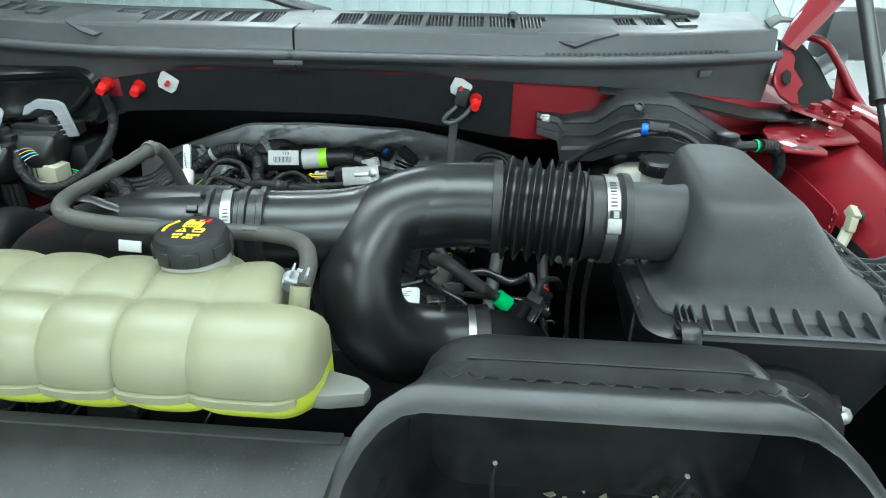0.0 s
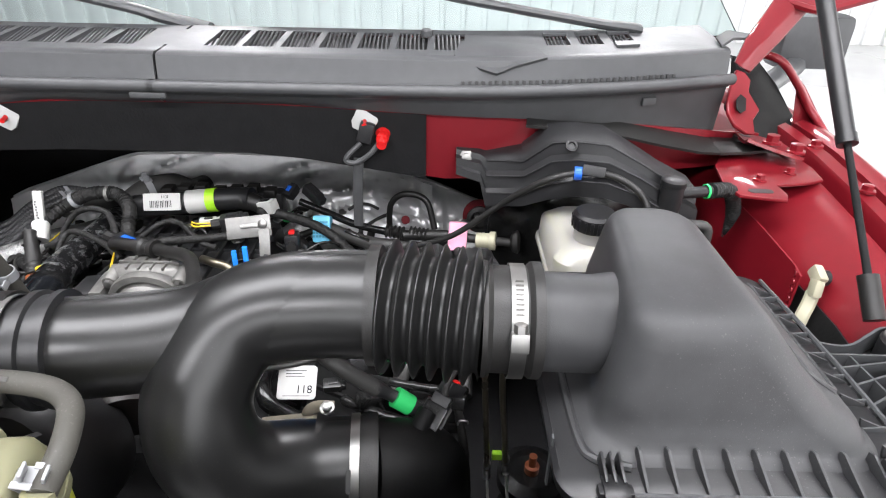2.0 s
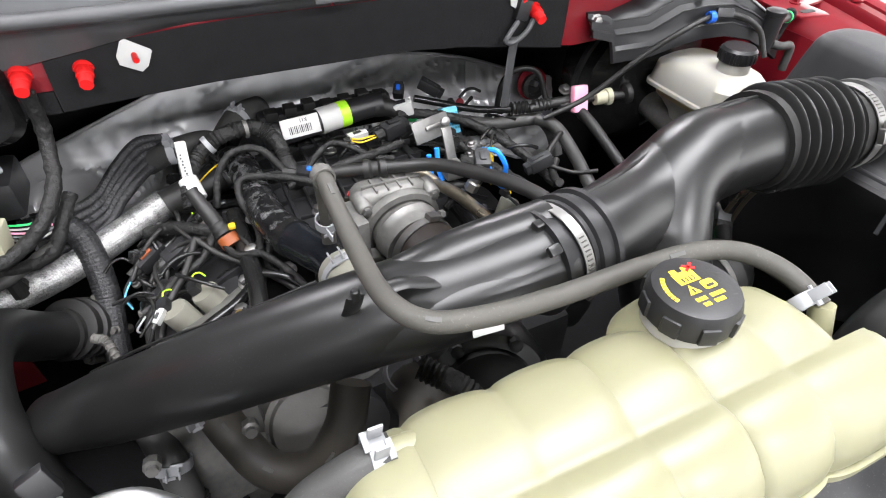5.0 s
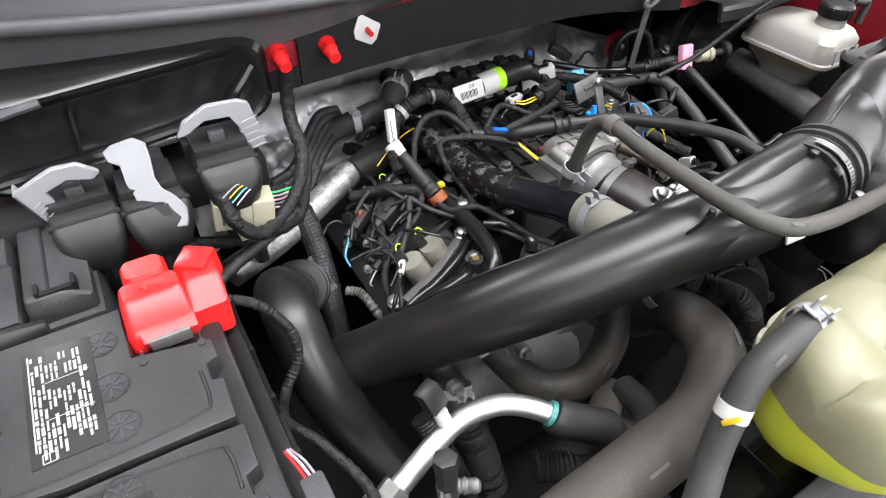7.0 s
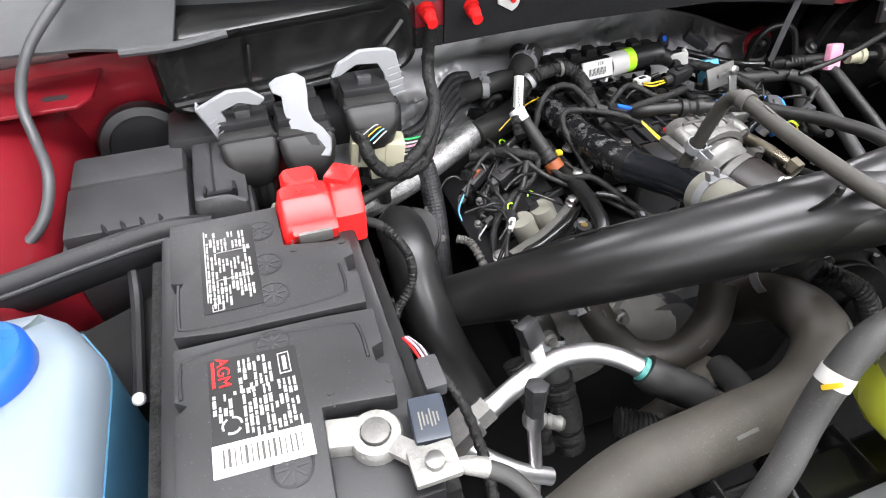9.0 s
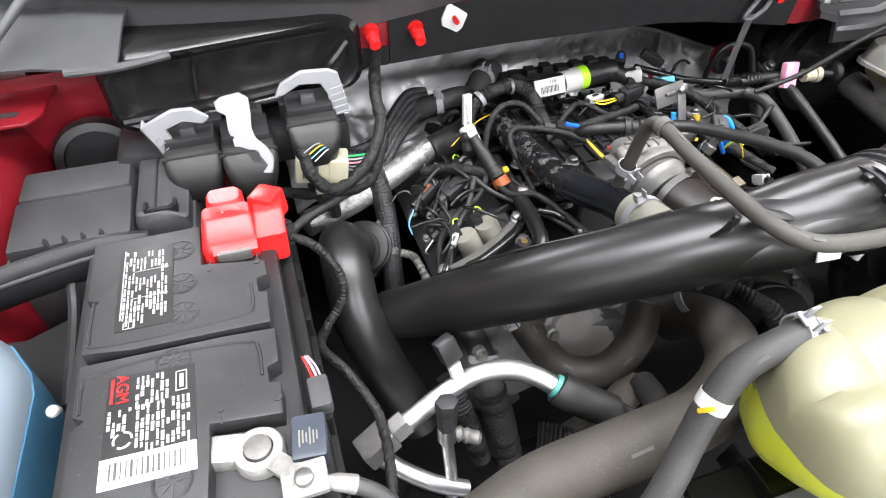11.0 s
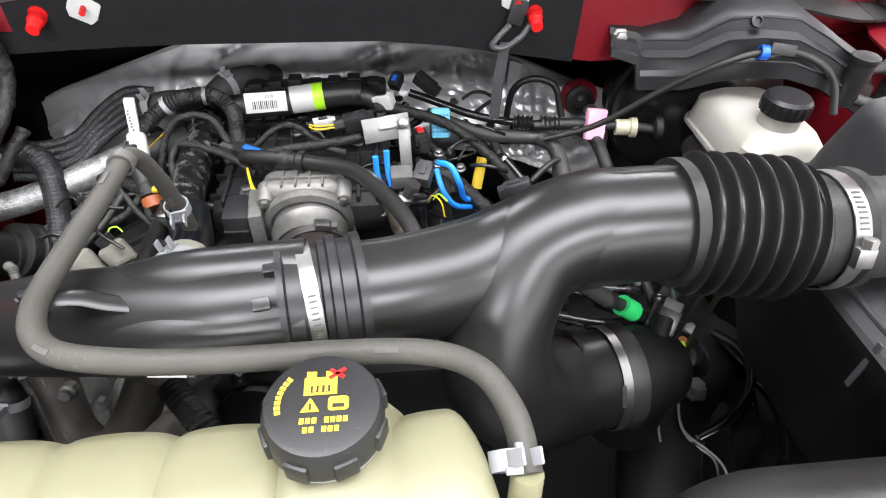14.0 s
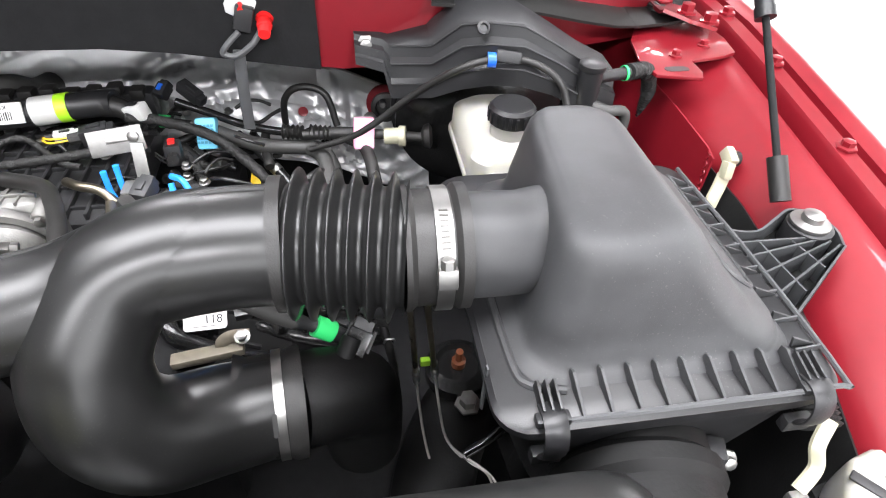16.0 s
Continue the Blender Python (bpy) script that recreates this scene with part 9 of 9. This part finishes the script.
part("apron", sheet([[(0.255, 0.850, 0.735), (0.285, 0.85, 0.70), (0.30, 0.85, 0.60)], [(0.276, 0.775, 0.742), (0.300, 0.775, 0.70), (0.312, 0.775, 0.60)], [(0.250, 0.730, 0.740), (0.280, 0.70, 0.69), (0.300, 0.68, 0.60)], [(0.205, 0.695, 0.735), (0.225, 0.66, 0.68), (0.25, 0.63, 0.60)]], 0.004), M_WET, mnt)
part("nut", lathe([(0.02, 0), (0.02, 0.004), (0.013, 0.005), (0.013, 0.018), (0.008, 0.02)], pose(0.235, 0.875, 0.70), 6), M_CAST, mnt)
sol = thing("purge_valve", "black purge valve with green clipped plug", "valve", base=(0.34, 0.93, 1.1))
part("body", tube([(0.333, 0.927, 1.156), (0.335, 0.93, 1.10)], [0.015, 0.014], 14, 4), M_BLACK, sol)
part("cap", lathe([(0.015, 0), (0.0165, 0.002), (0.0165, 0.008), (0.013, 0.010)], pose(0.333, 0.927, 1.155), 18), M_BLACK, sol)
part("connector", tube([(0.345, 0.93, 1.143), (0.39, 0.942, 1.142)], 0.0075, 10, 3), M_BLACK, sol)
part("clip", band((0.384, 0.941, 1.142), (1, 0.2, 0), 0.0088, 0.003, 0.001), M_GREEN, sol, "green clip")
part("stub", tube([(0.34, 0.92, 1.11), (0.36, 0.915, 1.105), (0.385, 0.915, 1.10), (0.387, 0.915, 1.06)], 0.007, 10, 5), M_HOSE_D, sol)
loom("ribbed black loom down the fender", [(0.39, 0.943, 1.142), (0.43, 0.97, 1.13), (0.46, 1.0, 1.085), (0.472, 1.01, 1.03), (0.478, 0.97, 1.015), (0.483, 0.91, 1.02), (0.475, 0.82, 1.0), (0.46, 0.72, 0.97)], 0.010, ribbed=True)
plug("wiring_plug", "grey connector with thin wires on the fender", (0.50, 1.02, 1.005), (0.03, 0.034, 0.040), (0, 0, 80), M_GREY, M_GREY, ((0.49, 0.94, 1.0), (M_ORANGE, M_INK, M_WHITE)))
tan = thing("hood_rod_clip", "cream plastic clip on the fender", "clip", base=(0.52, 0.83, 1.06))
part("head", box((0.497, 0.838, 1.078), (0.012, 0.024, 0.016), 0.003, pose(0, 0, 0, 20, 10, 0)), M_CREAM, tan)
part("knuckle", box((0.493, 0.828, 1.066), (0.012, 0.014, 0.022), 0.003, pose(0, 0, 0, -20, 10, 0)), M_CREAM, tan)
part("leg", tube([(0.492, 0.828, 1.060), (0.487, 0.822, 1.046), (0.480, 0.815, 1.034), (0.477, 0.812, 1.024)], 0.008, 8, 5, flat=[(1, 0.5)] * 4), M_CREAM, tan)
part("stud", tube([(0.498, 0.842, 1.074), (0.512, 0.842, 1.072)], 0.010, 12, 3), M_BLACK, tan)
loom("black corrugated tube beside the air cleaner", [(0.43, 0.78, 1.03), (0.445, 0.68, 1.035), (0.45, 0.60, 1.03), (0.44, 0.52, 1.0)], 0.018, ribbed=True, name="corrugated_tube")
strap = thing("cable_strap", "grey strap hanging from a black clip", "strap", base=(-0.08, 1.04, 1.1))
part("clip", box((-0.080, 1.040, 1.180), (0.022, 0.014, 0.030), 0.003, pose(0, 0, 0, 0, 15, 0)), M_BLACK, strap)
part("eye", tube([(-0.088, 1.036, 1.165), (-0.105, 1.03, 1.150), (-0.11, 1.03, 1.140), (-0.095, 1.03, 1.137), (-0.075, 1.03, 1.150), (-0.062, 1.035, 1.165)], 0.004, 8, 6), M_SEAL, strap)
part("tail", tube([(-0.092, 1.035, 1.142), (-0.096, 1.035, 1.09), (-0.098, 1.035, 1.03)], 0.0075, 8, 5, flat=[(1, 0.3)] * 3, up=(0, 1, 0)), M_SEAL, strap)

# ---- small print on the reservoir cap, mark on the hose ----
SHIFT = V(0.009, -0.003, 0.002)
CAP = pose(-0.302, 0.481, 1.1932)
bars(CAP, [(-0.001, 0.0095, 0.017, 0.0105), (-0.006, 0.0165, 0.005, 0.004), (0.0035, 0.0165, 0.004, 0.004)], M_YINK, lid)
bars(CAP @ pose(0, 0, 0.0003), [(-0.001, 0.0075, 0.010, 0.004)] , M_INK, lid)
bars(CAP @ pose(0, 0, 0.0005), [(-0.001 + 0.003 * k, 0.0075, 0.0016, 0.0036) for k in (-1, 0, 1)], M_YINK, lid)
bars(CAP @ pose(0.0075, 0.0165, 0.0004, 0, 0, 35), [(0, 0, 0.010, 0.0022)], M_REDCAP, lid)
bars(CAP @ pose(0.0075, 0.0165, 0.0004, 0, 0, -35), [(0, 0, 0.009, 0.0022)], M_REDCAP, lid)
part("warning_sign", prism([(-0.0105, -0.0055), (-0.0010, -0.0055), (-0.0058, 0.0025)], 0, 0.0004, 0, CAP), M_YINK, lid, "yellow warning triangle")
bars(CAP @ pose(0, 0, 0.0006), [(-0.0058, -0.0030, 0.0012, 0.0038)], M_INK, lid)
part("caution_sign", prism(rrect(0.0085, -0.0015, 0.0052, 0.0040, 0.002), 0, 0.0004, 0, CAP), M_YINK, lid, "yellow sign")
bars(CAP @ pose(0, 0, 0.0006), [(0.0085, -0.0030, 0.006, 0.0022)], M_INK, lid)
bars(CAP, [(-0.0095 + 0.0031 * k, -0.0105, 0.0023, 0.0030) for k in range(8) if k != 3] + [(-0.0075 + 0.0031 * k, -0.0155, 0.0023, 0.0030) for k in range(6) if k != 2], M_YINK, lid)
for k in range(8):
    a = 2.45 + 0.13 * k
    bars(CAP @ pose(0.0225 * math.cos(a), 0.0225 * math.sin(a), 0, 0, 0, math.degrees(a)), [(0, 0, 0.0030, 0.0021)], M_YINK, lid)
thing("hose_mark", "white and yellow paint mark on a hose", "paint mark", bm=band((-0.598, 0.469, 1.103), (-0.35, -0.2, -0.7), 0.0127, 0.012, 0.0004), material=M_LABEL)
thing("hose_mark", "white and yellow paint mark on a hose", "paint mark", bm=box((-0.612, 0.462, 1.108), (0.005, 0.004, 0.014), 0.001, pose(0, 0, 0, 30, 20, 0)), material=M_YEL)
thing("part_label", "small white sticker under the pipe", "label", bm=box((-0.415, 0.554, 1.131), (0.026, 0.002, 0.012), 0.0006, pose(0, 0, 0, -20, 0, -5)), material=M_LABEL)
SHIFT = V(0, 0, 0)
shroud = thing("fan_shroud", "black ribbed plastic fan shroud", "fan shroud", base=(-0.55, 0.45, 0.9))
part("panel", box((-0.55, 0.435, 0.930), (0.5, 0.06, 0.10), 0.01, pose(0, 0, 0, 12)), M_GLOSS, shroud)
for k in range(6):
    part("fin", box((-0.66 + 0.07 * k, 0.445, 0.975), (0.004, 0.05, 0.03), 0.001, pose(0, 0, 0, 0, 15, 0)), M_GLOSS, shroud)
